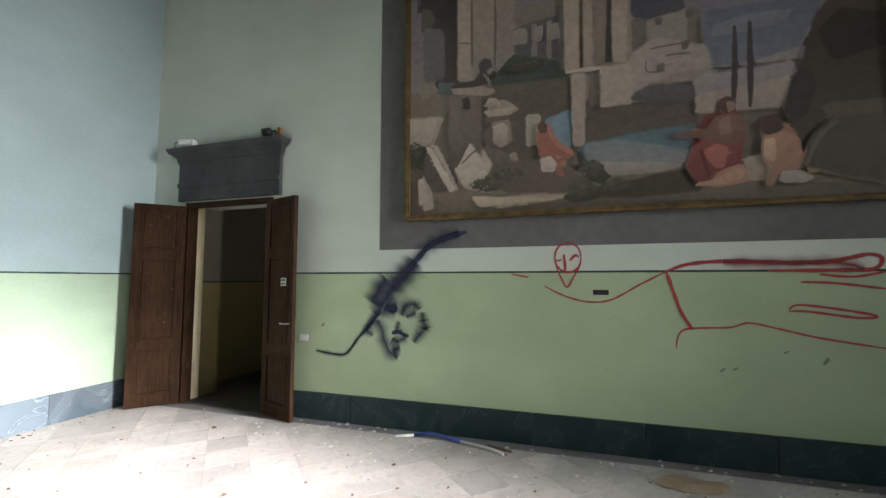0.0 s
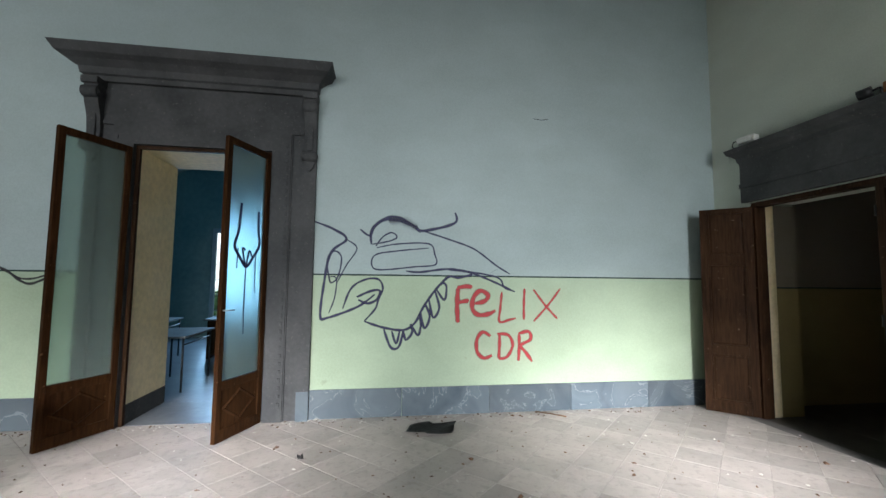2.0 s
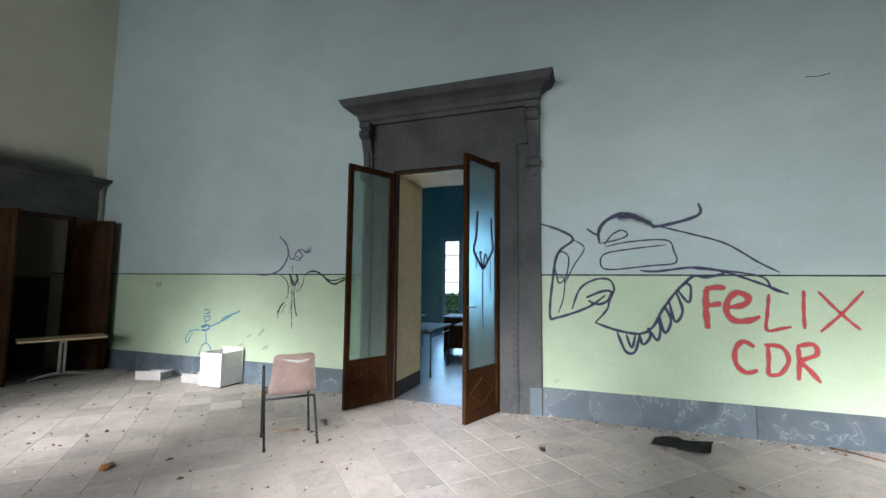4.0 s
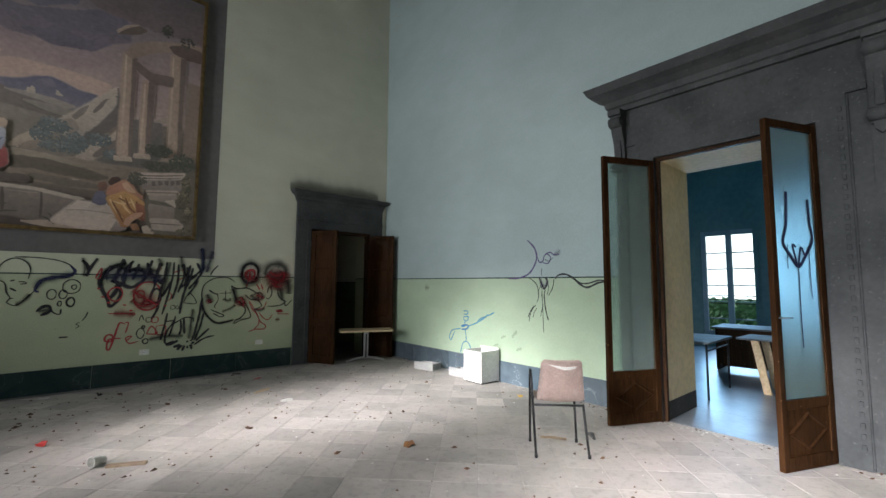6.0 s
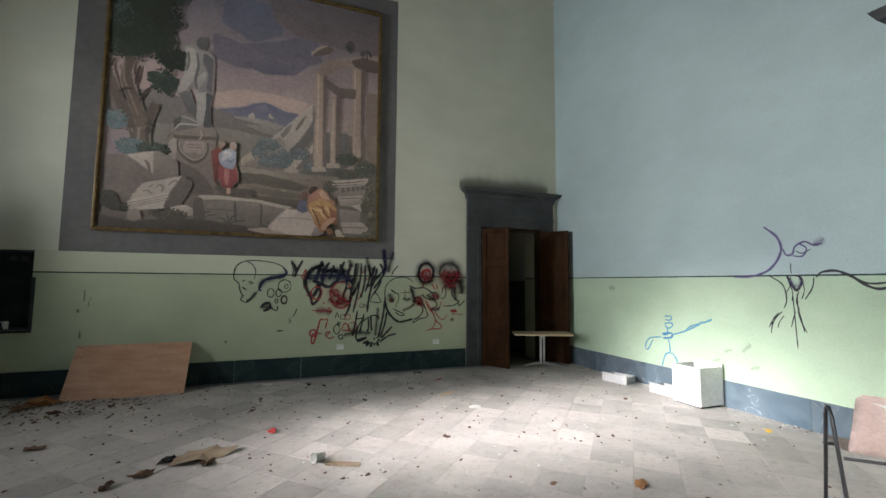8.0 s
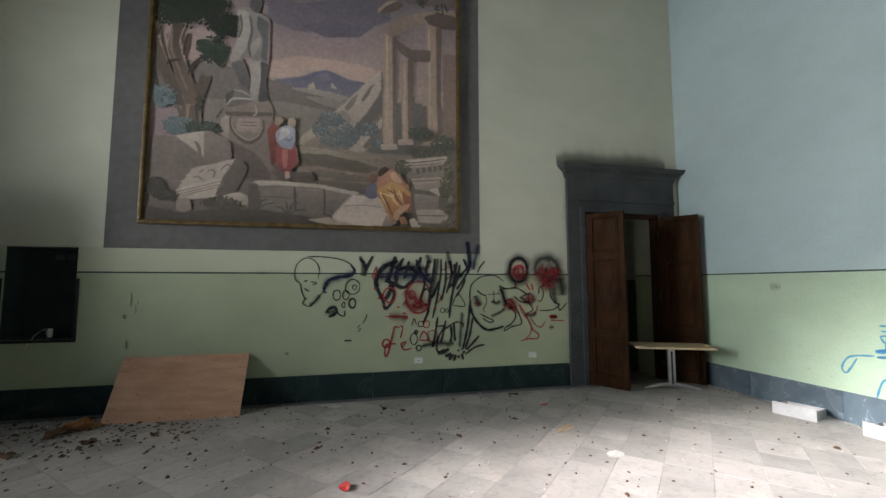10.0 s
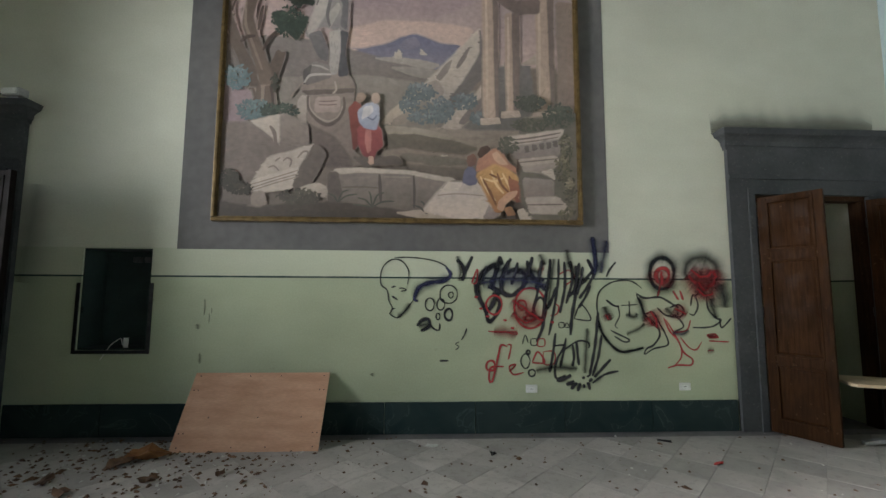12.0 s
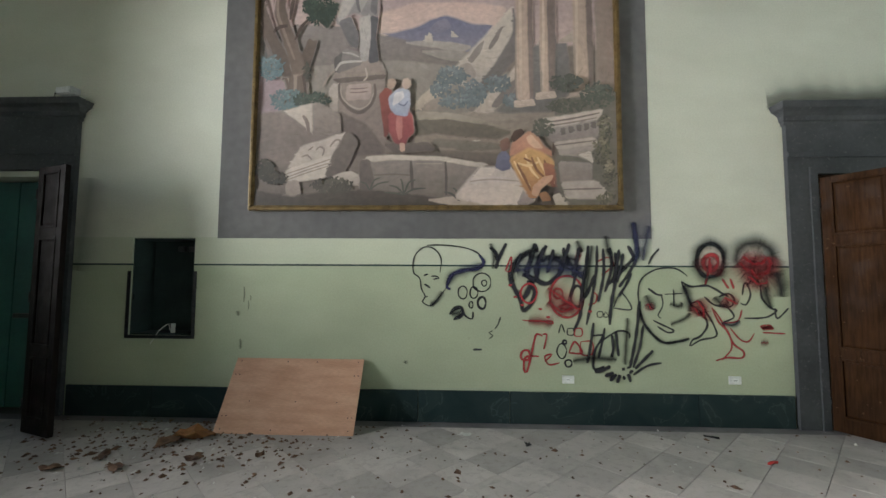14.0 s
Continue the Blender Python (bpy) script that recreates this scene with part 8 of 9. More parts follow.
brush(landscape, (132, 118, 110), 0.012, [(3.04, 0.83), (3.32, 0.87), (3.59, 0.92)])
patch(landscape, (148, 136, 130), (132, 120, 114), [(3.07, 0.79), (3.58, 0.89), (3.61, 0.76), (3.56, 0.69), (3.13, 0.67)])
patch(landscape, (112, 102, 98), None, [(3.22, 0.81), (3.26, 0.82), (3.27, 0.75), (3.23, 0.74)])
patch(landscape, (112, 102, 98), None, [(3.3, 0.83), (3.35, 0.83), (3.35, 0.77), (3.31, 0.76)])
patch(landscape, (112, 102, 98), None, [(3.38, 0.84), (3.43, 0.85), (3.43, 0.78), (3.39, 0.78)])
patch(landscape, (112, 102, 98), None, [(3.46, 0.86), (3.51, 0.86), (3.51, 0.8), (3.47, 0.79)])
patch(landscape, (112, 102, 98), None, [(3.53, 0.87), (3.58, 0.88), (3.58, 0.81), (3.54, 0.81)])
patch(landscape, (182, 164, 150), None, [(3.15, 0.66), (3.56, 0.71), (3.6, 0.65), (3.19, 0.59)])
brush(landscape, (120, 108, 100), 0.012, [(3.16, 0.63), (3.58, 0.68)])
patch(landscape, (156, 142, 132), None, [(3.19, 0.58), (3.6, 0.64), (3.52, 0.56), (3.55, 0.45), (3.39, 0.52), (3.21, 0.53)])
patch(landscape, (206, 188, 172), None, [(3.39, 0.53), (3.52, 0.57), (3.55, 0.44), (3.48, 0.49)])
patch(landscape, (146, 134, 126), (128, 116, 108), [(3.2, 0.46), (3.53, 0.44), (3.52, 0.24), (3.22, 0.24)])
patch(landscape, (176, 160, 148), None, [(3.22, 0.24), (3.57, 0.26), (3.68, 0.14), (3.69, 0.08), (3.28, 0.08)])
brush(landscape, (116, 104, 96), 0.014, [(3.24, 0.17), (3.63, 0.18)])
foliage(landscape, 3.6, 0.61, 3.74, 0.94, 36, (72, 72, 58), (164, 152, 126), 50)
foliage(landscape, 3.55, 0.41, 3.72, 0.72, 36, (70, 68, 54), (150, 140, 112), 51)
foliage(landscape, 3.65, 0.19, 3.77, 0.47, 30, (66, 64, 52), (150, 140, 116), 52)
foliage(landscape, 3.59, 0.02, 3.75, 0.14, 20, (70, 68, 54), (160, 148, 122), 53)
foliage(landscape, 2.94, 0.72, 3.15, 0.91, 36, (86, 86, 76), (108, 104, 90), 54)
foliage(landscape, 3.12, 1.21, 3.45, 1.38, 50, (78, 82, 74), (100, 102, 90), 55)
foliage(landscape, 3.43, 1.04, 3.78, 1.28, 60, (80, 86, 76), (104, 108, 94), 56)
foliage(landscape, 3.07, 0.98, 3.49, 1.12, 50, (80, 82, 72), (104, 102, 88), 57)

ruins = canvas_mesh(3.96, 3.93)
patch(ruins, (104, 106, 128), (150, 140, 142), [(0, 1.0), (3.96, 1.0), (3.96, 3.93), (0, 3.93)])
patch(ruins, (130, 118, 104), (84, 74, 62), [(0, 0), (3.96, 0), (3.96, 1.3), (0, 1.3)])
patch(ruins, (66, 60, 58), (72, 64, 60), [(0.1, 2.2), (0.6, 2.2), (0.6, 3.9), (0.1, 3.9)])
patch(ruins, (172, 158, 142), None, [(1.6, 1.9), (1.78, 1.9), (1.78, 3.9), (1.6, 3.9)])
patch(ruins, (156, 140, 126), None, [(1.9, 1.9), (2.04, 1.9), (2.04, 3.9), (1.9, 3.9)])
patch(ruins, (62, 56, 56), (84, 76, 70), [(0.11, 2.35), (0.6, 2.25), (0.57, 1.35), (0.32, 1.33), (0.15, 1.54), (0.29, 1.88)])
patch(ruins, (106, 96, 88), None, [(0.14, 2.22), (0.23, 2.2), (0.28, 2.07), (0.2, 1.96), (0.13, 1.97)])
patch(ruins, (172, 160, 142), (160, 148, 130), [(0.59, 2.25), (1.11, 2.14), (1.11, 1.82), (0.94, 1.65), (0.83, 1.56), (0.81, 1.32), (0.72, 1.33), (0.71, 1.69), (0.6, 1.77)])
patch(ruins, (142, 130, 116), None, [(0.72, 2.1), (0.95, 2.05), (0.95, 1.69), (0.72, 1.73)])
patch(ruins, (104, 100, 110), (88, 88, 84), [(1.11, 1.79), (1.28, 1.99), (1.62, 1.97), (1.61, 1.25), (1.1, 1.39)])
patch(ruins, (150, 138, 126), None, [(1.28, 1.84), (1.32, 1.83), (1.32, 1.42), (1.27, 1.43)])
patch(ruins, (150, 138, 126), None, [(1.42, 1.84), (1.46, 1.84), (1.45, 1.36), (1.41, 1.37)])
patch(ruins, (142, 130, 118), None, [(1.11, 2.02), (1.62, 2.03), (1.62, 1.91), (1.11, 1.85)])
patch(ruins, (70, 84, 74), None, [(0.86, 1.31), (1.08, 1.56), (1.51, 1.42), (1.61, 1.25), (1.4, 1.18), (0.96, 1.21)])
patch(ruins, (176, 160, 142), (160, 142, 124), [(1.61, 2.03), (1.79, 1.99), (1.76, 1.29), (1.61, 1.31)])
patch(ruins, (118, 104, 96), None, [(1.74, 2.0), (1.79, 1.99), (1.76, 1.29), (1.71, 1.29)])
patch(ruins, (150, 134, 120), None, [(1.62, 1.27), (1.79, 1.28), (1.77, 0.94), (1.67, 0.96)])
patch(ruins, (150, 134, 122), None, [(1.83, 1.98), (1.97, 1.96), (1.93, 1.3), (1.82, 1.3)])
patch(ruins, (172, 156, 138), None, [(2.0, 1.95), (2.17, 1.91), (2.14, 1.34), (2.01, 1.32)])
patch(ruins, (96, 86, 82), None, [(1.97, 1.96), (2.01, 1.95), (2.0, 1.3), (1.93, 1.29)])
patch(ruins, (138, 126, 116), None, [(1.59, 1.32), (2.15, 1.34), (2.15, 1.28), (1.6, 1.24)])
patch(ruins, (168, 156, 142), (150, 136, 122), [(1.92, 1.26), (2.28, 1.36), (2.82, 1.38), (2.82, 1.13), (2.65, 1.05), (2.36, 1.07), (2.17, 0.91), (1.92, 0.94)])
patch(ruins, (90, 82, 86), None, [(2.17, 0.97), (2.27, 1.08), (2.67, 1.05), (2.64, 0.91)])
patch(ruins, (128, 116, 108), None, [(2.16, 1.7), (2.25, 1.73), (2.29, 1.65), (2.27, 1.47), (2.33, 1.42), (2.33, 1.35), (2.18, 1.35)])
patch(ruins, (136, 124, 114), None, [(2.6, 1.72), (2.7, 1.69), (2.69, 1.54), (2.74, 1.48), (2.74, 1.38), (2.61, 1.39)])
patch(ruins, (170, 158, 146), None, [(2.29, 1.67), (2.59, 1.73), (2.59, 1.39), (2.33, 1.37)])
patch(ruins, (92, 90, 104), None, [(2.17, 1.91), (2.57, 1.83), (2.59, 1.73), (2.29, 1.69), (2.17, 1.74)])
patch(ruins, (132, 128, 150), (150, 140, 146), [(2.74, 1.79), (3.57, 1.61), (3.48, 1.35), (3.42, 1.13), (3.08, 1.13), (2.83, 1.14), (2.82, 1.37), (2.73, 1.49)])
patch(ruins, (112, 110, 132), None, [(2.81, 1.47), (3.18, 1.5), (3.48, 1.34), (3.29, 1.29), (2.93, 1.32)])
patch(ruins, (172, 158, 156), None, [(2.89, 1.21), (3.29, 1.24), (3.39, 1.13), (3.08, 1.11)])
patch(ruins, (104, 96, 90), None, [(2.82, 1.13), (3.08, 1.13), (3.43, 1.13), (3.34, 0.8), (3.03, 0.75), (2.8, 0.83)])
patch(ruins, (88, 80, 76), None, [(2.96, 1.46), (3.0, 1.46), (2.97, 0.8), (2.94, 0.81)])
patch(ruins, (88, 80, 76), None, [(3.06, 1.52), (3.09, 1.52), (3.08, 0.79), (3.04, 0.8)])
patch(ruins, (98, 88, 78), (88, 78, 68), [(0.79, 1.26), (1.6, 1.24), (1.8, 0.93), (1.92, 0.94), (2.64, 0.9), (2.64, 0.65), (1.79, 0.57), (1.2, 0.47), (0.79, 0.74)])
patch(ruins, (112, 102, 92), (86, 76, 68), [(0.52, 1.3), (0.86, 1.28), (0.87, 0.79), (0.8, 0.67), (0.55, 0.7)])
patch(ruins, (160, 148, 132), None, [(0.84, 1.07), (0.99, 1.12), (1.14, 1.01), (0.98, 0.93), (0.86, 0.95)])
patch(ruins, (142, 130, 114), None, [(0.87, 0.94), (1.05, 0.91), (1.07, 0.69), (0.91, 0.66)])
patch(ruins, (72, 62, 54), None, [(0.64, 1.2), (0.7, 1.21), (0.71, 1.07), (0.64, 1.1)])
patch(ruins, (60, 56, 54), None, [(0.8, 1.52), (0.9, 1.55), (0.92, 1.36), (0.81, 1.31)])
patch(ruins, (96, 112, 110), None, [(0.32, 1.39), (0.5, 1.36), (0.5, 1.24), (0.33, 1.26)])
patch(ruins, (80, 110, 126), (98, 122, 130), [(1.69, 0.59), (2.21, 0.65), (2.64, 0.67), (2.64, 0.55), (2.56, 0.39), (2.07, 0.41), (1.74, 0.42)])
patch(ruins, (130, 120, 104), None, [(1.74, 0.44), (2.6, 0.41), (2.58, 0.31), (1.88, 0.34)])
patch(ruins, (178, 166, 148), None, [(1.21, 0.93), (1.34, 0.93), (1.33, 0.65), (1.21, 0.63)])
patch(ruins, (112, 146, 166), None, [(1.38, 0.86), (1.62, 0.94), (1.62, 0.59), (1.46, 0.61)])
patch(ruins, (184, 120, 92), (172, 104, 80), [(1.34, 0.82), (1.42, 0.83), (1.48, 0.67), (1.63, 0.54), (1.63, 0.51), (1.56, 0.5), (1.55, 0.34), (1.5, 0.34), (1.49, 0.5), (1.34, 0.54)])
patch(ruins, (190, 178, 164), None, [(1.36, 0.54), (1.49, 0.51), (1.51, 0.34), (1.37, 0.37)])
patch(ruins, (132, 120, 102), (88, 78, 64), [(0.14, 0.34), (1.07, 0.44), (1.83, 0.35), (2.6, 0.31), (3.89, 0.11), (3.89, 0.01), (1.58, 0.09), (0.15, 0.03)])
patch(ruins, (168, 152, 126), None, [(0.71, 0.13), (1.06, 0.15), (1.48, 0.19), (1.58, 0.12), (0.95, 0.05)])
patch(ruins, (70, 62, 48), None, [(1.58, 0.13), (2.25, 0.25), (2.62, 0.31), (2.65, 0.11), (2.15, 0.09)])
patch(ruins, (180, 168, 150), (168, 154, 134), [(0.53, 0.35), (0.7, 0.75), (0.97, 0.32), (0.88, 0.22), (0.66, 0.25)])
patch(ruins, (100, 90, 80), None, [(0.34, 0.5), (0.63, 0.78), (0.7, 0.74), (0.53, 0.37), (0.5, 0.31)])
patch(ruins, (178, 166, 148), None, [(0.23, 0.73), (0.31, 0.72), (0.53, 0.26), (0.47, 0.24)])
patch(ruins, (172, 160, 142), (150, 138, 120), [(0.03, 1.04), (0.37, 1.01), (0.26, 0.75), (0.04, 0.65)])
patch(ruins, (170, 158, 142), None, [(0.15, 0.41), (0.23, 0.41), (0.27, 0.08), (0.16, 0.06)])
patch(ruins, (148, 136, 120), None, [(0.13, 1.61), (0.27, 1.55), (0.27, 1.28), (0.14, 1.23)])
patch(ruins, (60, 66, 44), None, [(0.04, 0.7), (0.16, 0.74), (0.35, 0.55), (0.29, 0.43), (0.06, 0.52)])
patch(ruins, (64, 68, 48), None, [(0.73, 0.34), (0.91, 0.36), (0.97, 0.23), (0.79, 0.22)])
patch(ruins, (62, 68, 46), None, [(1.74, 0.38), (1.89, 0.41), (1.97, 0.31), (1.88, 0.22), (1.75, 0.27)])
patch(ruins, (58, 64, 44), None, [(1.53, 0.12), (1.73, 0.17), (1.87, 0.1), (1.63, 0.06)])
patch(ruins, (136, 60, 54), (112, 46, 42), [(2.62, 0.6), (2.74, 0.76), (2.84, 0.82), (2.95, 0.78), (2.97, 0.52), (2.93, 0.28), (2.78, 0.19), (2.58, 0.31)])
patch(ruins, (186, 128, 100), None, [(2.47, 0.61), (2.65, 0.64), (2.68, 0.59), (2.57, 0.56)])
patch(ruins, (160, 106, 84), None, [(2.82, 0.89), (2.94, 0.9), (2.94, 0.78), (2.84, 0.78)])
patch(ruins, (90, 60, 48), None, [(2.82, 0.92), (2.92, 0.93), (2.95, 0.86), (2.85, 0.87)])
patch(ruins, (186, 126, 96), None, [(2.62, 0.19), (2.93, 0.3), (3.12, 0.25), (3.13, 0.19), (2.76, 0.13)])
patch(ruins, (170, 116, 88), (150, 98, 74), [(3.1, 0.59), (3.22, 0.62), (3.35, 0.56), (3.38, 0.42), (3.36, 0.25), (3.26, 0.21), (3.13, 0.27), (3.12, 0.45)])
patch(ruins, (76, 52, 42), None, [(3.11, 0.68), (3.22, 0.7), (3.25, 0.57), (3.14, 0.57)])
patch(ruins, (170, 150, 130), None, [(2.97, 0.35), (3.13, 0.38), (3.16, 0.17), (3.0, 0.17)])
patch(ruins, (82, 70, 60), (66, 56, 48), [(3.42, 1.13), (3.49, 1.44), (3.61, 1.6), (3.98, 1.52), (3.9, 0.12), (3.6, 0.16), (3.38, 0.19), (3.37, 0.48), (3.29, 0.69), (3.32, 0.95)])
patch(ruins, (102, 88, 74), None, [(3.52, 0.73), (3.93, 0.73), (3.92, 0.51), (3.58, 0.5)])
patch(ruins, (60, 50, 44), None, [(3.52, 1.34), (3.67, 1.5), (3.97, 1.39), (3.96, 1.17), (3.61, 1.09)])
patch(ruins, (120, 104, 84), None, [(3.38, 0.19), (3.6, 0.27), (3.9, 0.21), (3.89, 0.09), (3.42, 0.13)])
patch(ruins, (190, 174, 158), (168, 152, 138), [(0.54, 2.25), (0.68, 2.22), (0.68, 1.32), (0.54, 1.38)])
patch(ruins, (176, 160, 146), (156, 142, 130), [(0.71, 2.22), (0.92, 2.17), (0.91, 1.46), (0.86, 1.41), (0.69, 1.32)])
patch(ruins, (160, 146, 134), None, [(0.94, 2.17), (1.1, 2.13), (1.09, 1.58), (1, 1.51), (0.93, 1.43)])
brush(ruins, (116, 104, 98), 0.02, [(0.68, 2.21), (0.68, 1.86), (0.68, 1.51)])
brush(ruins, (116, 104, 98), 0.02, [(0.92, 2.16), (0.92, 1.82), (0.91, 1.48)])
brush(ruins, (130, 116, 106), 0.014, [(0.54, 1.77), (0.61, 1.76), (0.67, 1.74)])
patch(ruins, (116, 110, 116), (104, 100, 104), [(0.16, 1.96), (0.24, 1.97), (0.34, 1.95), (0.38, 1.88), (0.38, 1.43), (0.17, 1.42)])
patch(ruins, (168, 152, 146), (150, 138, 136), [(1.09, 1.78), (1.15, 1.81), (1.23, 1.79), (1.23, 1.65), (1.09, 1.66)])
patch(ruins, (168, 152, 146), (150, 138, 136), [(1.3, 1.78), (1.36, 1.8), (1.38, 1.8), (1.37, 1.66), (1.3, 1.65)])
patch(ruins, (168, 152, 146), (150, 138, 136), [(1.42, 1.78), (1.47, 1.8), (1.54, 1.79), (1.55, 1.65), (1.42, 1.65)])
patch(ruins, (110, 100, 96), (98, 90, 86), [(1.54, 2.04), (1.59, 2.03), (1.58, 1.35), (1.54, 1.34)])
patch(ruins, (196, 178, 158), (172, 152, 136), [(1.59, 2.03), (1.7, 2), (1.69, 1.31), (1.58, 1.31)])
patch(ruins, (186, 166, 148), (164, 146, 130), [(1.76, 1.99), (1.82, 1.98), (1.82, 1.31), (1.75, 1.31)])
patch(ruins, (192, 172, 154), None, [(2.01, 1.94), (2.13, 1.91), (2.1, 1.32), (2, 1.33)])
brush(ruins, (206, 188, 168), 0.035, [(1.58, 1.3), (1.73, 1.3), (1.93, 1.29), (2.13, 1.31)])
brush(ruins, (104, 92, 86), 0.02, [(1.59, 1.27), (1.78, 1.26), (1.97, 1.28), (2.12, 1.28)])
patch(ruins, (176, 158, 142), (158, 140, 126), [(1.64, 1.27), (1.75, 1.26), (1.73, 0.59), (1.64, 0.59)])
patch(ruins, (186, 170, 154), (172, 154, 138), [(1.9, 1.3), (2.15, 1.29), (2.14, 0.93), (1.89, 0.93)])
patch(ruins, (96, 92, 98), (84, 80, 84), [(2.13, 0.96), (2.2, 1.04), (2.38, 1.07), (2.62, 1.01), (2.63, 0.9), (2.33, 0.91)])
patch(ruins, (186, 170, 158), (170, 154, 144), [(2.16, 1.37), (2.35, 1.49), (2.6, 1.4), (2.79, 1.31), (2.79, 1.18), (2.52, 1.17), (2.16, 1.05)])
brush(ruins, (122, 110, 108), 0.014, [(2.3, 1.4), (2.44, 1.41), (2.6, 1.41)])
brush(ruins, (122, 110, 108), 0.014, [(2.27, 1.3), (2.27, 1.2), (2.39, 1.18)])
brush(ruins, (122, 110, 108), 0.014, [(2.42, 1.32), (2.53, 1.32), (2.62, 1.31)])
patch(ruins, (118, 108, 108), None, [(2.35, 1.67), (2.41, 1.68), (2.4, 1.61), (2.36, 1.61)])
patch(ruins, (118, 108, 108), None, [(2.55, 1.42), (2.61, 1.43), (2.6, 1.36), (2.56, 1.35)])
patch(ruins, (118, 108, 108), None, [(2.59, 1.7), (2.66, 1.71), (2.64, 1.64), (2.6, 1.63)])
patch(ruins, (118, 108, 108), None, [(2.35, 1.24), (2.41, 1.26), (2.4, 1.18), (2.35, 1.18)])
patch(ruins, (104, 112, 140), (118, 124, 144), [(2.76, 1.65), (3.13, 1.65), (3.55, 1.61), (3.47, 1.43), (3.38, 1.24), (3.07, 1.18), (2.8, 1.17), (2.72, 1.48)])
patch(ruins, (134, 138, 156), None, [(2.79, 1.51), (3.04, 1.57), (3.36, 1.55), (3.28, 1.47), (3.04, 1.44), (2.8, 1.43)])
patch(ruins, (162, 150, 154), (150, 140, 144), [(2.64, 1.09), (2.94, 1.1), (3.34, 1.11), (3.35, 1.01), (3.06, 0.97), (2.65, 0.93)])
patch(ruins, (178, 160, 146), (160, 146, 134), [(2.65, 0.92), (3.06, 0.96), (3.32, 0.99), (3.25, 0.76), (2.93, 0.77), (2.65, 0.78)])
brush(ruins, (70, 62, 62), 0.035, [(2.95, 1.49), (2.94, 1.19), (2.92, 0.9), (2.91, 0.75)])
brush(ruins, (70, 62, 62), 0.035, [(3.06, 1.51), (3.05, 1.22), (3.04, 0.93), (3.03, 0.78)])
patch(ruins, (112, 126, 134), (126, 128, 130), [(1.74, 0.6), (2.05, 0.59), (2.56, 0.46), (2.53, 0.36), (2.14, 0.38), (1.76, 0.45)])
patch(ruins, (154, 142, 134), None, [(1.85, 0.41), (2.23, 0.38), (2.53, 0.34), (2.31, 0.29), (1.95, 0.29)])
patch(ruins, (120, 108, 98), (100, 90, 82), [(0.49, 1.25), (0.76, 1.24), (0.75, 0.45), (0.87, 0.33), (0.73, 0.3), (0.46, 0.76)])
patch(ruins, (168, 152, 136), None, [(0.46, 1.31), (0.76, 1.28), (0.92, 1.22), (0.85, 1.18), (0.5, 1.24)])
patch(ruins, (72, 64, 60), None, [(0.58, 1.18), (0.63, 1.19), (0.66, 1.14), (0.65, 1.06), (0.59, 1.07)])
patch(ruins, (190, 172, 152), (160, 144, 128), [(0.8, 1.07), (0.86, 1.15), (0.93, 1.13), (0.98, 1.04)])
patch(ruins, (176, 160, 142), None, [(0.79, 1.02), (0.93, 1.02), (1.11, 1.03), (1.07, 0.96), (0.87, 0.94)])
patch(ruins, (110, 98, 90), None, [(0.8, 0.95), (1.06, 0.95), (1.04, 0.91), (0.82, 0.9)])
patch(ruins, (184, 168, 150), (150, 136, 122), [(0.88, 0.85), (0.98, 0.88), (1.03, 0.84), (1.03, 0.67), (0.97, 0.64), (0.88, 0.7)])
patch(ruins, (104, 92, 84), None, [(0.8, 0.83), (0.88, 0.85), (0.88, 0.7), (0.92, 0.64), (0.85, 0.66), (0.79, 0.75)])
patch(ruins, (88, 84, 80), (78, 74, 70), [(0.75, 1.5), (0.8, 1.56), (0.86, 1.54), (0.88, 1.47), (0.82, 1.43), (0.85, 1.3), (0.74, 1.29), (0.46, 1.3), (0.53, 1.35), (0.7, 1.34), (0.77, 1.43)])
brush(ruins, (150, 136, 122), 0.02, [(0.79, 1.41), (0.84, 1.35), (0.86, 1.29)])
patch(ruins, (150, 136, 122), None, [(1.04, 0.56), (1.11, 0.58), (1.13, 0.49), (1.18, 0.44), (1.1, 0.46)])
patch(ruins, (196, 182, 164), (178, 162, 144), [(0.5, 0.47), (0.65, 0.71), (0.73, 0.59), (0.89, 0.27), (0.75, 0.24), (0.61, 0.26)])
patch(ruins, (98, 88, 80), None, [(0.47, 0.48), (0.6, 0.73), (0.65, 0.71), (0.52, 0.48)])
brush(ruins, (120, 106, 96), 0.02, [(0.57, 0.51), (0.68, 0.61), (0.73, 0.63)])
patch(ruins, (92, 82, 74), (80, 70, 62), [(0.18, 0.59), (0.24, 0.71), (0.38, 0.48), (0.47, 0.26), (0.28, 0.24), (0.17, 0.42)])
patch(ruins, (198, 182, 164), None, [(0.19, 0.72), (0.24, 0.7), (0.5, 0.26), (0.45, 0.23), (0.32, 0.46)])
patch(ruins, (186, 170, 154), (168, 152, 136), [(0, 1.03), (0.3, 0.99), (0.24, 0.75), (0.02, 0.74)])
patch(ruins, (182, 166, 150), None, [(0.11, 0.38), (0.16, 0.38), (0.22, 0.14), (0.12, 0.11)])
patch(ruins, (96, 84, 76), (84, 72, 64), [(0.92, 0.49), (1.35, 0.46), (1.56, 0.38), (1.75, 0.26), (1.55, 0.16), (1.03, 0.2), (0.81, 0.32)])
patch(ruins, (176, 158, 136), None, [(0.67, 0.17), (1.03, 0.14), (1.35, 0.1), (1.03, 0.08), (0.75, 0.07)])
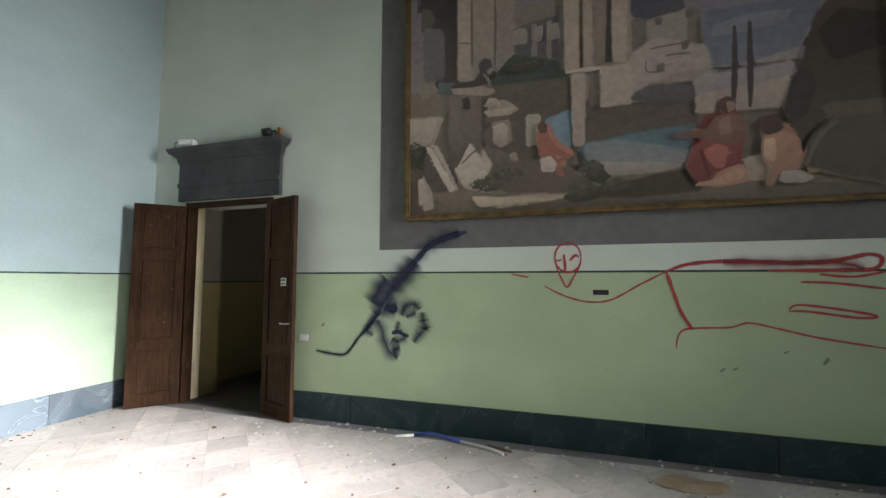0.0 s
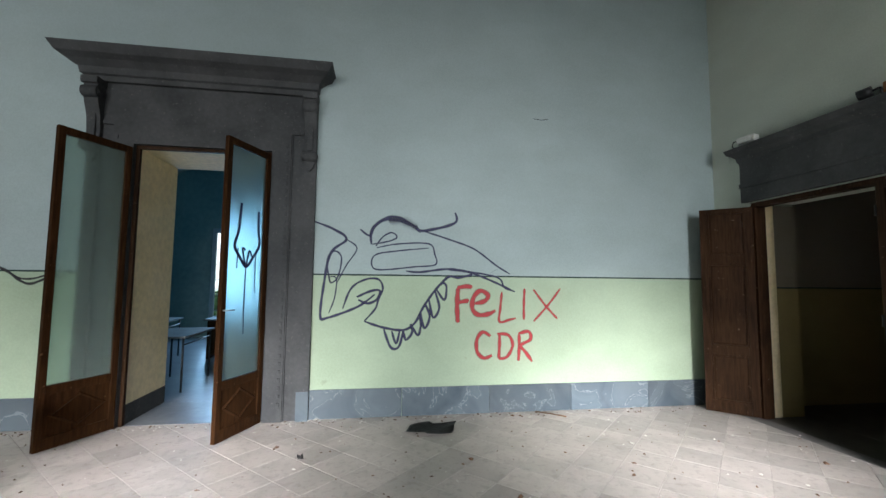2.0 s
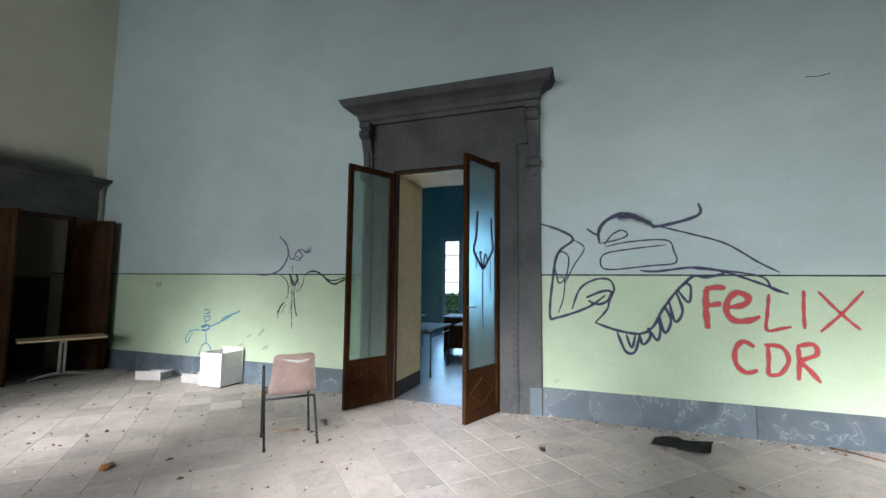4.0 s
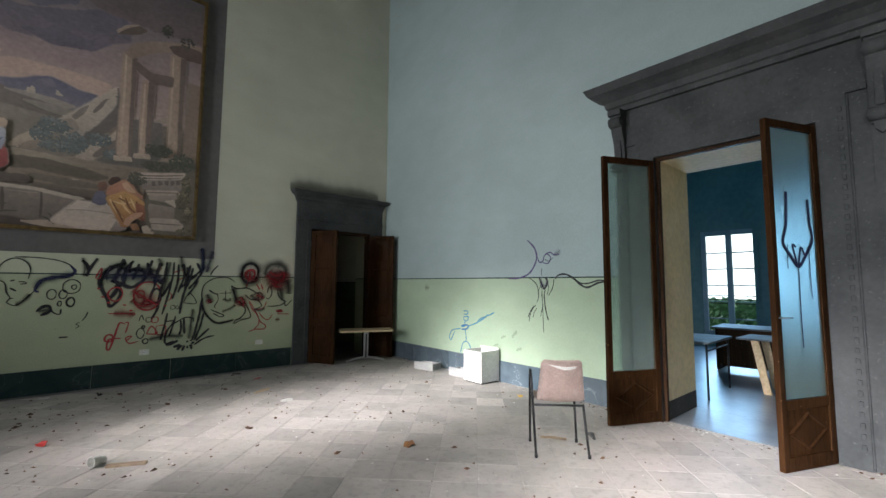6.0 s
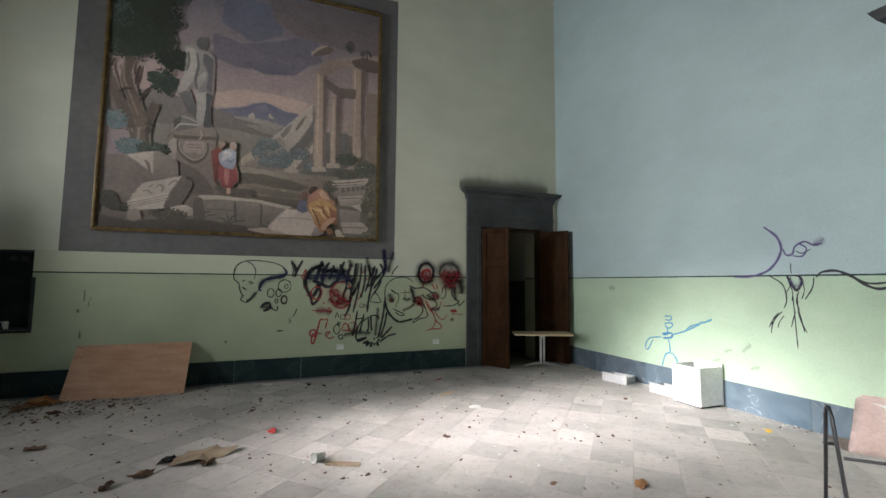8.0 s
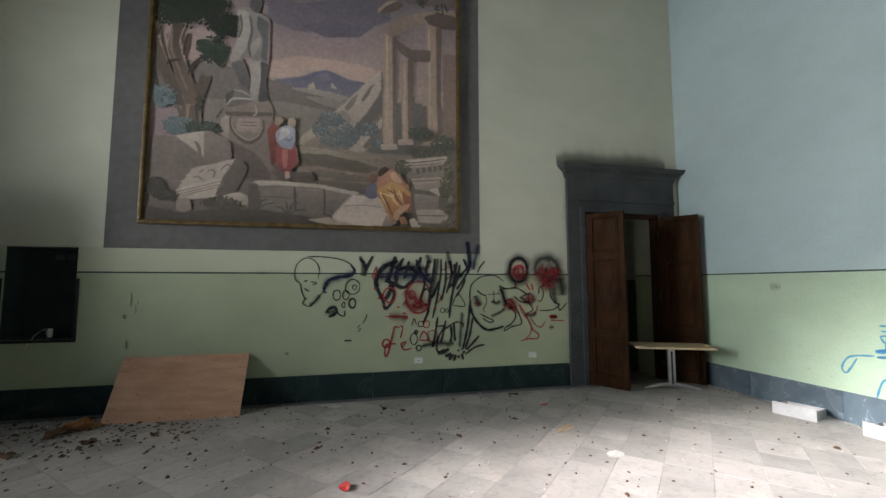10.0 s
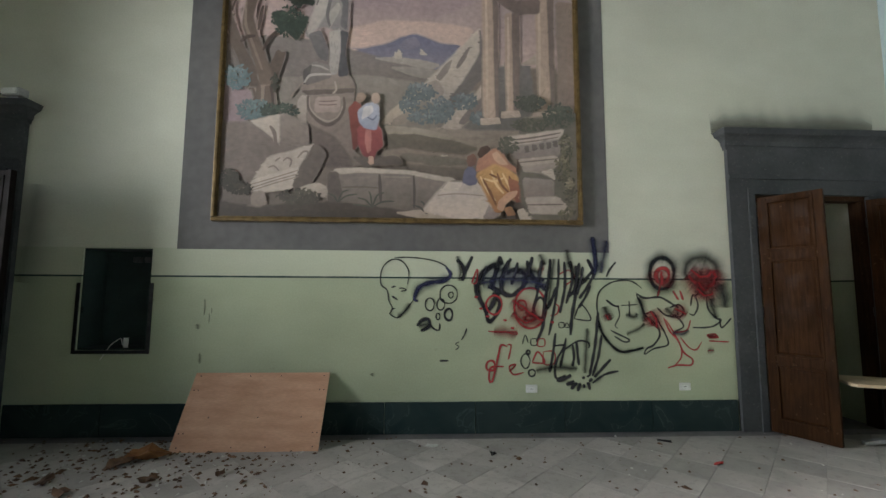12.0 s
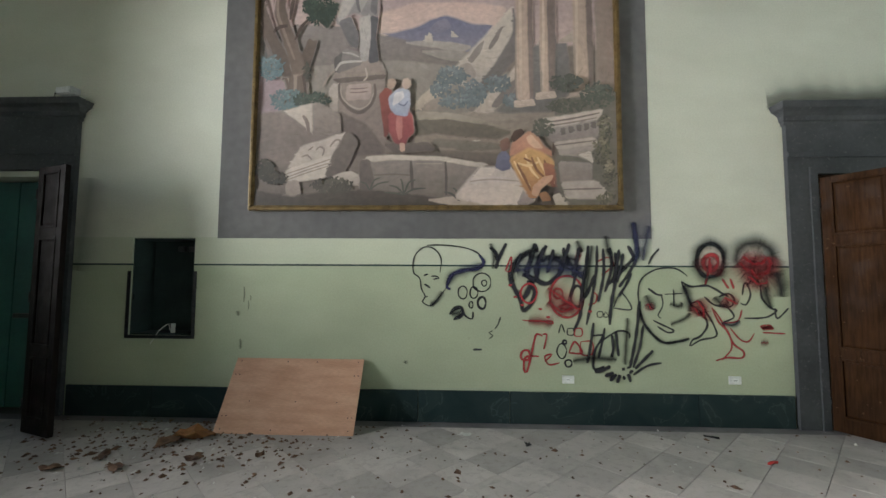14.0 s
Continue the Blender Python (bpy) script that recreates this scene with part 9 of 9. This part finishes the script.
patch(ruins, (166, 96, 74), (140, 78, 62), [(1.31, 0.74), (1.34, 0.79), (1.4, 0.78), (1.44, 0.65), (1.51, 0.56), (1.62, 0.49), (1.58, 0.48), (1.46, 0.52), (1.52, 0.38), (1.55, 0.31), (1.51, 0.32), (1.46, 0.46), (1.33, 0.52)])
patch(ruins, (98, 68, 58), None, [(1.31, 0.81), (1.35, 0.85), (1.4, 0.82), (1.4, 0.74), (1.34, 0.74)])
patch(ruins, (200, 188, 178), (166, 154, 144), [(1.34, 0.49), (1.43, 0.51), (1.48, 0.44), (1.46, 0.36), (1.35, 0.37)])
patch(ruins, (142, 66, 56), (104, 46, 42), [(2.55, 0.34), (2.61, 0.48), (2.71, 0.53), (2.87, 0.5), (2.91, 0.32), (2.78, 0.28), (2.71, 0.18), (2.6, 0.21)])
patch(ruins, (178, 92, 80), None, [(2.68, 0.44), (2.79, 0.49), (2.86, 0.44), (2.82, 0.28), (2.75, 0.3)])
brush(ruins, (94, 42, 40), 0.03, [(2.66, 0.45), (2.69, 0.31), (2.72, 0.21)])
patch(ruins, (128, 88, 76), (112, 76, 66), [(2.71, 0.61), (2.78, 0.71), (2.89, 0.74), (2.97, 0.68), (2.99, 0.55), (2.91, 0.48), (2.74, 0.52), (2.65, 0.57), (2.46, 0.58), (2.47, 0.61), (2.62, 0.62)])
patch(ruins, (150, 112, 96), None, [(2.8, 0.69), (2.88, 0.72), (2.89, 0.58), (2.81, 0.56)])
patch(ruins, (92, 64, 54), None, [(2.8, 0.79), (2.81, 0.86), (2.87, 0.89), (2.92, 0.85), (2.92, 0.77), (2.86, 0.74)])
patch(ruins, (166, 128, 106), None, [(2.86, 0.84), (2.92, 0.83), (2.91, 0.76), (2.87, 0.75)])
patch(ruins, (196, 146, 112), None, [(2.59, 0.15), (2.74, 0.18), (2.9, 0.26), (2.98, 0.25), (2.94, 0.19), (2.74, 0.14)])
patch(ruins, (184, 132, 100), (150, 104, 80), [(3.1, 0.44), (3.12, 0.53), (3.25, 0.54), (3.33, 0.48), (3.35, 0.33), (3.33, 0.23), (3.2, 0.23), (3.14, 0.11), (3.11, 0.13), (3.16, 0.27), (3.11, 0.33)])
patch(ruins, (212, 164, 130), None, [(3.11, 0.48), (3.18, 0.5), (3.19, 0.39), (3.17, 0.3), (3.11, 0.35)])
patch(ruins, (74, 54, 46), None, [(3.09, 0.58), (3.11, 0.66), (3.18, 0.67), (3.24, 0.62), (3.22, 0.55), (3.14, 0.53)])
patch(ruins, (170, 156, 146), None, [(3.22, 0.22), (3.34, 0.22), (3.43, 0.16), (3.36, 0.12), (3.2, 0.14)])
patch(ruins, (158, 132, 86), None, [(3.39, 0.27), (3.46, 0.27), (3.46, 0.2), (3.39, 0.19)])
patch(ruins, (84, 74, 66), (70, 60, 52), [(3.37, 0.28), (3.45, 0.5), (3.6, 0.6), (3.88, 0.63), (3.87, 0.1), (3.55, 0.19)])
brush(ruins, (106, 94, 82), 0.03, [(3.38, 0.25), (3.47, 0.47), (3.6, 0.59)])
patch(ruins, (64, 56, 50), None, [(3.26, 0.73), (3.32, 0.94), (3.42, 1.07), (3.48, 0.91), (3.39, 0.65), (3.31, 0.63)])
foliage(ruins, 1.68, 0.3, 1.89, 0.43, 40, (66, 64, 54), (96, 92, 78), 60)
foliage(ruins, 1.57, 0.12, 1.83, 0.25, 40, (66, 64, 54), (96, 92, 78), 61)
foliage(ruins, 1.85, 0.16, 2.13, 0.24, 40, (66, 64, 54), (96, 92, 78), 62)
foliage(ruins, 0.67, 0.23, 0.97, 0.34, 40, (66, 64, 54), (96, 92, 78), 63)
foliage(ruins, 0, 0.62, 0.16, 0.77, 24, (66, 64, 54), (96, 92, 78), 64)
foliage(ruins, 0.89, 0.31, 1.17, 0.42, 30, (66, 64, 54), (96, 92, 78), 65)
foliage(ruins, 1.02, 1.37, 1.39, 1.47, 50, (66, 64, 54), (96, 92, 78), 66)

# whole-canvas grounds are laid first; upper reaches beyond the low view are carried on in the same manner
def hang(cv, parent):
    me = bpy.data.meshes.new("canvas")
    cv.bm.to_mesh(me)
    cv.bm.free()
    me.materials.append(OIL)
    ob = new("canvas", me)
    ob.parent = parent


hang(landscape, SOUTH_PICTURE)
hang(ruins, NORTH_PICTURE)

# soot and scuffs on the plaster
soot = drawing("dark soot smudges on the plaster above the door", "S", 2.8, 3.1, "stain", "structure")
for z, w in ((0.12, 0.14), (0.16, 0.3), (0.22, 0.5)):
    stroke(soot, SMOKE, w, [(0.05, z - 0.02), (0.5, z + 0.03), (0.9, z), (1.4, z + 0.04), (1.95, z)])
soot = drawing("soft dark smudges on the plaster above the north door", "N", -4.7, 3.05, "stain", "structure")
stroke(soot, SMOKE, 0.36, [(0.0, 0.05), (0.6, 0.09), (1.2, 0.07), (1.85, 0.06)])
soot = drawing("grey smudge on the plaster beside the surround", "S", -4.4, 1.6, "stain", "structure")
stroke(soot, SMOKE, 0.5, [(0.02, -0.1), (0.08, 0.4), (0.12, 0.9)])
scuff = drawing("dark scuffs and nail marks on the green dado", "S", -2.9, 0.9, "stain", "structure")
for u, v, w, q in ((-0.17, 0.42, 0.04, 0.02), (-0.18, 0.22, 0.04, 0.03), (-0.22, -0.07, 0.045, 0.04), (0.35, 0.28, 0.03, 0.16), (0.29, 0.14, 0.07, 0.05), (0.4, 0.2, 0.02, 0.1), (0.33, -0.2, 0.05, 0.1), (0.42, 0.3, 0.02, 0.05), (2.05, -0.33, 0.08, 0.03), (-0.85, 0.3, 0.06, 0.06)):
    stroke(scuff, SOOT, w, [(u, v), (u + 0.005, v + q / 2), (u, v + q)])
scuff = drawing("grey scuffs low on the green dado", "W", -5.0, 0.4, "stain", "structure")
for u, v, w, q in ((-0.2, 0.25, 0.06, 0.04), (0.02, 0.28, 0.09, 0.1), (0.1, 0.1, 0.08, 0.04), (-0.35, 0.12, 0.05, 0.03), (6.05, 1.2, 0.015, 0.06)):
    stroke(scuff, SMOKE, w, [(u, v), (u + 0.04, v + q / 2), (u + 0.1, v + q)])
scuff = drawing("thin dark crack high in the plaster", "W", 1.6, 3.5, "stain", "structure")
stroke(scuff, INK, 0.012, [(0, 0.03), (0.1, 0.02), (0.2, 0.035)])
scuff = drawing("dirty spots on the green dado", "N", 0.5, 0.7, "stain", "structure")
for u, v, w, q in ((0.86, 0.05, 0.03, 0.03), (0.95, 0.07, 0.03, 0.02), (1.3, 0.22, 0.025, 0.02), (1.55, 0.15, 0.05, 0.05), (-2.9, 0.3, 0.05, 0.02)):
    stroke(scuff, SOOT, w, [(u, v), (u + 0.02, v + q / 2), (u + 0.04, v + q)])
pink = drawing("faint pink smudge on the green dado", "W", -7.1, 1.38, "stain", "structure")
stroke(pink, FAINT_PINK, 0.16, [(0, 0), (0.06, 0.03), (0.12, 0.0)])

# blue brush mark on the ribbed pane
mark = thing("pane_graffiti", "dripping dark blue brush mark on the ribbed glass", "graffiti", glazed_2.matrix_world.copy())
bm = bmesh.new()
uvl = bm.loops.layers.uv.new("UVMap")


def pane_line(width, pts, side):
    line = smooth_line(pts)
    prev = None
    for i, (u, v) in enumerate(line):
        a, b = line[max(0, i - 1)], line[min(len(line) - 1, i + 1)]
        du, dv = b[0] - a[0], b[1] - a[1]
        long = math.hypot(du, dv) or 1.0
        w = width / 2
        now = (bm.verts.new((u - dv / long * w, side, v + du / long * w)), bm.verts.new((u + dv / long * w, side, v - du / long * w)))
        if prev:
            f = bm.faces.new((prev[0], prev[1], now[1], now[0]))
            for lp, c in zip(f.loops, ((0, 1), (0, 0), (1, 0), (1, 1))):
                lp[uvl].uv = c
        prev = now


for side in (0.005, -0.005):
    pane_line(0.045, [(0.14, 2.2), (0.13, 2.0), (0.11, 1.85), (0.2, 1.72), (0.30, 1.62), (0.40, 1.72), (0.47, 1.82), (0.42, 1.98), (0.40, 2.25)], side)
    pane_line(0.03, [(0.30, 1.62), (0.26, 1.78), (0.22, 1.72)], side * 1.02)
    pane_line(0.03, [(0.31, 1.62), (0.36, 1.80), (0.32, 1.78)], side * 1.04)
    pane_line(0.016, [(0.30, 1.62), (0.305, 1.2), (0.30, 0.95)], side * 1.06)
    pane_line(0.014, [(0.16, 1.8), (0.16, 1.5), (0.15, 1.35)], side * 1.08)
    pane_line(0.014, [(0.42, 1.8), (0.43, 1.6)], side * 1.1)
me = bpy.data.meshes.new("paint_mark")
bm.to_mesh(me)
bm.free()
me.materials.append(NAVY)
new("paint_mark", me).parent = mark

# ---- loose litter past counting ----


def crumbs(name, label, cat, mat, count, place, sizes, seed, flat=0.5):
    r = random.Random(seed)
    bm = bmesh.new()
    for i in range(count):
        x, y = place(r)
        s = r.uniform(*sizes) * (1.8 if r.random() < 0.08 else 1)
        a, tilt = r.uniform(0, math.tau), r.uniform(-0.4, 0.4)
        n = r.choice((4, 5, 6))
        ring = [(math.cos(k * math.tau / n) * s * r.uniform(0.6, 1.2), math.sin(k * math.tau / n) * s * r.uniform(0.3, 0.8)) for k in range(n)]
        ring = [(u * math.cos(a) - v * math.sin(a), u * math.sin(a) + v * math.cos(a)) for u, v in ring]
        h = s * flat
        lo = [bm.verts.new((x + u, y + v, 0.0005 + max(0, tilt * u))) for u, v in ring]
        top = bm.verts.new((x + ring[0][0] * 0.2, y + ring[0][1] * 0.2, h + 0.002))
        bm.faces.new(lo[::-1])
        for k in range(n):
            bm.faces.new((lo[k], lo[(k + 1) % n], top))
    ob = part(name, bm, mat)
    tagged(ob, label, cat, "", "stuff")


def anywhere(r):
    return r.uniform(XB + 0.05, 4.5), r.uniform(YC + 0.08, YA - 0.08)


def south_half(r):
    return r.gauss(0.6, 2.2), min(YC + 3.6, YC + 0.1 + abs(r.gauss(0, 1.9)))


def by_board(r):
    return r.gauss(2.6, 0.8), YC + 0.1 + abs(r.gauss(0.5, 0.4))


def along_west(r):
    return XB + 0.03 + abs(r.gauss(0, 0.10)), r.uniform(YC + 0.1, YA - 0.5)


def along_north(r):
    return r.uniform(-3, 5), YA - 0.04 - abs(r.gauss(0, 0.35))


crumbs("leaf_litter", "dry brown leaf crumbs strewn on the floor", "litter", LEAF, 900, anywhere, (0.005, 0.022), 1)
crumbs("leaf_litter", "dry brown leaves strewn on the floor", "litter", LEAF, 260, south_half, (0.008, 0.026), 2)
crumbs("leaf_litter", "heap of dry brown leaves by the plywood board", "litter", LEAF, 520, by_board, (0.006, 0.03), 3)
crumbs("plaster_crumbs", "pale plaster crumbs on the floor", "litter", RUBBLE, 900, anywhere, (0.004, 0.017), 4)
crumbs("plaster_crumbs", "pale plaster crumbs by the board", "litter", RUBBLE, 110, by_board, (0.006, 0.028), 5)
crumbs("plaster_crumbs", "pale plaster crumbs along the skirting", "litter", RUBBLE, 260, along_west, (0.006, 0.022), 6)
crumbs("plaster_crumbs", "pale plaster crumbs along the skirting", "litter", RUBBLE, 170, along_north, (0.008, 0.032), 7)
crumbs("leaf_litter", "brown crumbs along the skirting", "litter", LEAF, 160, along_west, (0.008, 0.022), 8)
for i, (x, y, w) in enumerate(((2.05, -6.35, 0.17), (1.05, -5.46, 0.2), (1.22, -5.32, 0.16), (3.14, -7.51, 0.22), (2.9, -7.35, 0.2), (3.35, -7.3, 0.2), (0.62, -5.52, 0.14), (1.9, -7.6, 0.12), (-0.9, -6.9, 0.09), (-1.4, -5.4, 0.1), (2.4, -7.5, 0.14))):
    scrap("dead_leaf", "curled dry brown leaf on the floor", "leaf", x, y, w, w * 0.5, 37 * i, LEAF, 0.035, 40 + i, 0.003)

# ---- floor: border strip and diagonal marble tiles ----
setting("floor_border", blocks((XB, XE, YC, YC + 0.16, -0.008, -0.001), (XB, XE, YA - 0.16, YA, -0.008, -0.001)), plain("grey_border_stone", (0.13, 0.12, 0.125), (0.19, 0.18, 0.18), 3, 0.6), "narrow grey stone border along the walls", "floor")
SIDE_LEN = 0.335
EDGE0, EDGE1 = YC + 0.16, YA - 0.16


def clip(ring, axis, limit, keep_low):
    out = []
    n = len(ring)
    for i in range(n):
        a, b = ring[i], ring[(i + 1) % n]
        ia, ib = (a[axis] <= limit) == keep_low, (b[axis] <= limit) == keep_low
        if ia:
            out.append(a)
        if ia != ib:
            f = (limit - a[axis]) / (b[axis] - a[axis])
            out.append((a[0] + (b[0] - a[0]) * f, a[1] + (b[1] - a[1]) * f))
    return out


def tile_mesh(rings):
    verts, faces = [], []
    for ring, z in rings:
        n, s = len(ring), len(verts)
        cx, cy = sum(p[0] for p in ring) / n, sum(p[1] for p in ring) / n
        verts += [(x, y, -0.0075) for x, y in ring]
        verts += [(x, y, z - 0.0015) for x, y in ring]
        verts += [(x + (cx - x) * 0.012, y + (cy - y) * 0.012, z) for x, y in ring]
        for k in range(n):
            j = (k + 1) % n
            faces += [(s + k, s + j, s + n + j, s + n + k), (s + n + k, s + n + j, s + 2 * n + j, s + 2 * n + k)]
        faces.append(tuple(range(s + 2 * n, s + 3 * n)))
    me = bpy.data.meshes.new("tile")
    me.from_pydata(verts, [], faces)
    me.materials.append(TILE)
    return me


half = SIDE_LEN / math.sqrt(2)
whole = [(half - 0.0018, 0), (0, half - 0.0018), (-half + 0.0018, 0), (0, -half + 0.0018)]
shared = tile_mesh([(whole, 0.0)])
rest, singles = [], 0
rows = int((EDGE1 - EDGE0) / half) + 2
cols = int((XE - XB) / (2 * half)) + 2
level = random.Random(21)
for i in range(-1, rows):
    for j in range(-1, cols):
        x, y = XB + (2 * j + (i % 2)) * half, EDGE0 + i * half
        inside = XB < x - half and x + half < XE and EDGE0 < y - half and y + half < EDGE1
        if inside and singles < 300 and -2.6 < x < 3.2 and y < -4.9:
            singles += 1
            ob = new("tile", shared)
            ob.location = (x, y, level.uniform(-0.0008, 0.0004))
            ob.parent = floor
            continue
        ring = [(x + u, y + v) for u, v in whole]
        for axis, limit, low in ((0, XE, True), (0, XB, False), (1, EDGE1, True), (1, EDGE0, False)):
            if ring:
                ring = clip(ring, axis, limit, low)
        if len(ring) >= 3:
            rest.append((ring, level.uniform(-0.0008, 0.0004)))
ob = new("floor_tiles", tile_mesh(rest))
ob.parent = floor
tagged(ob, kind="stuff")
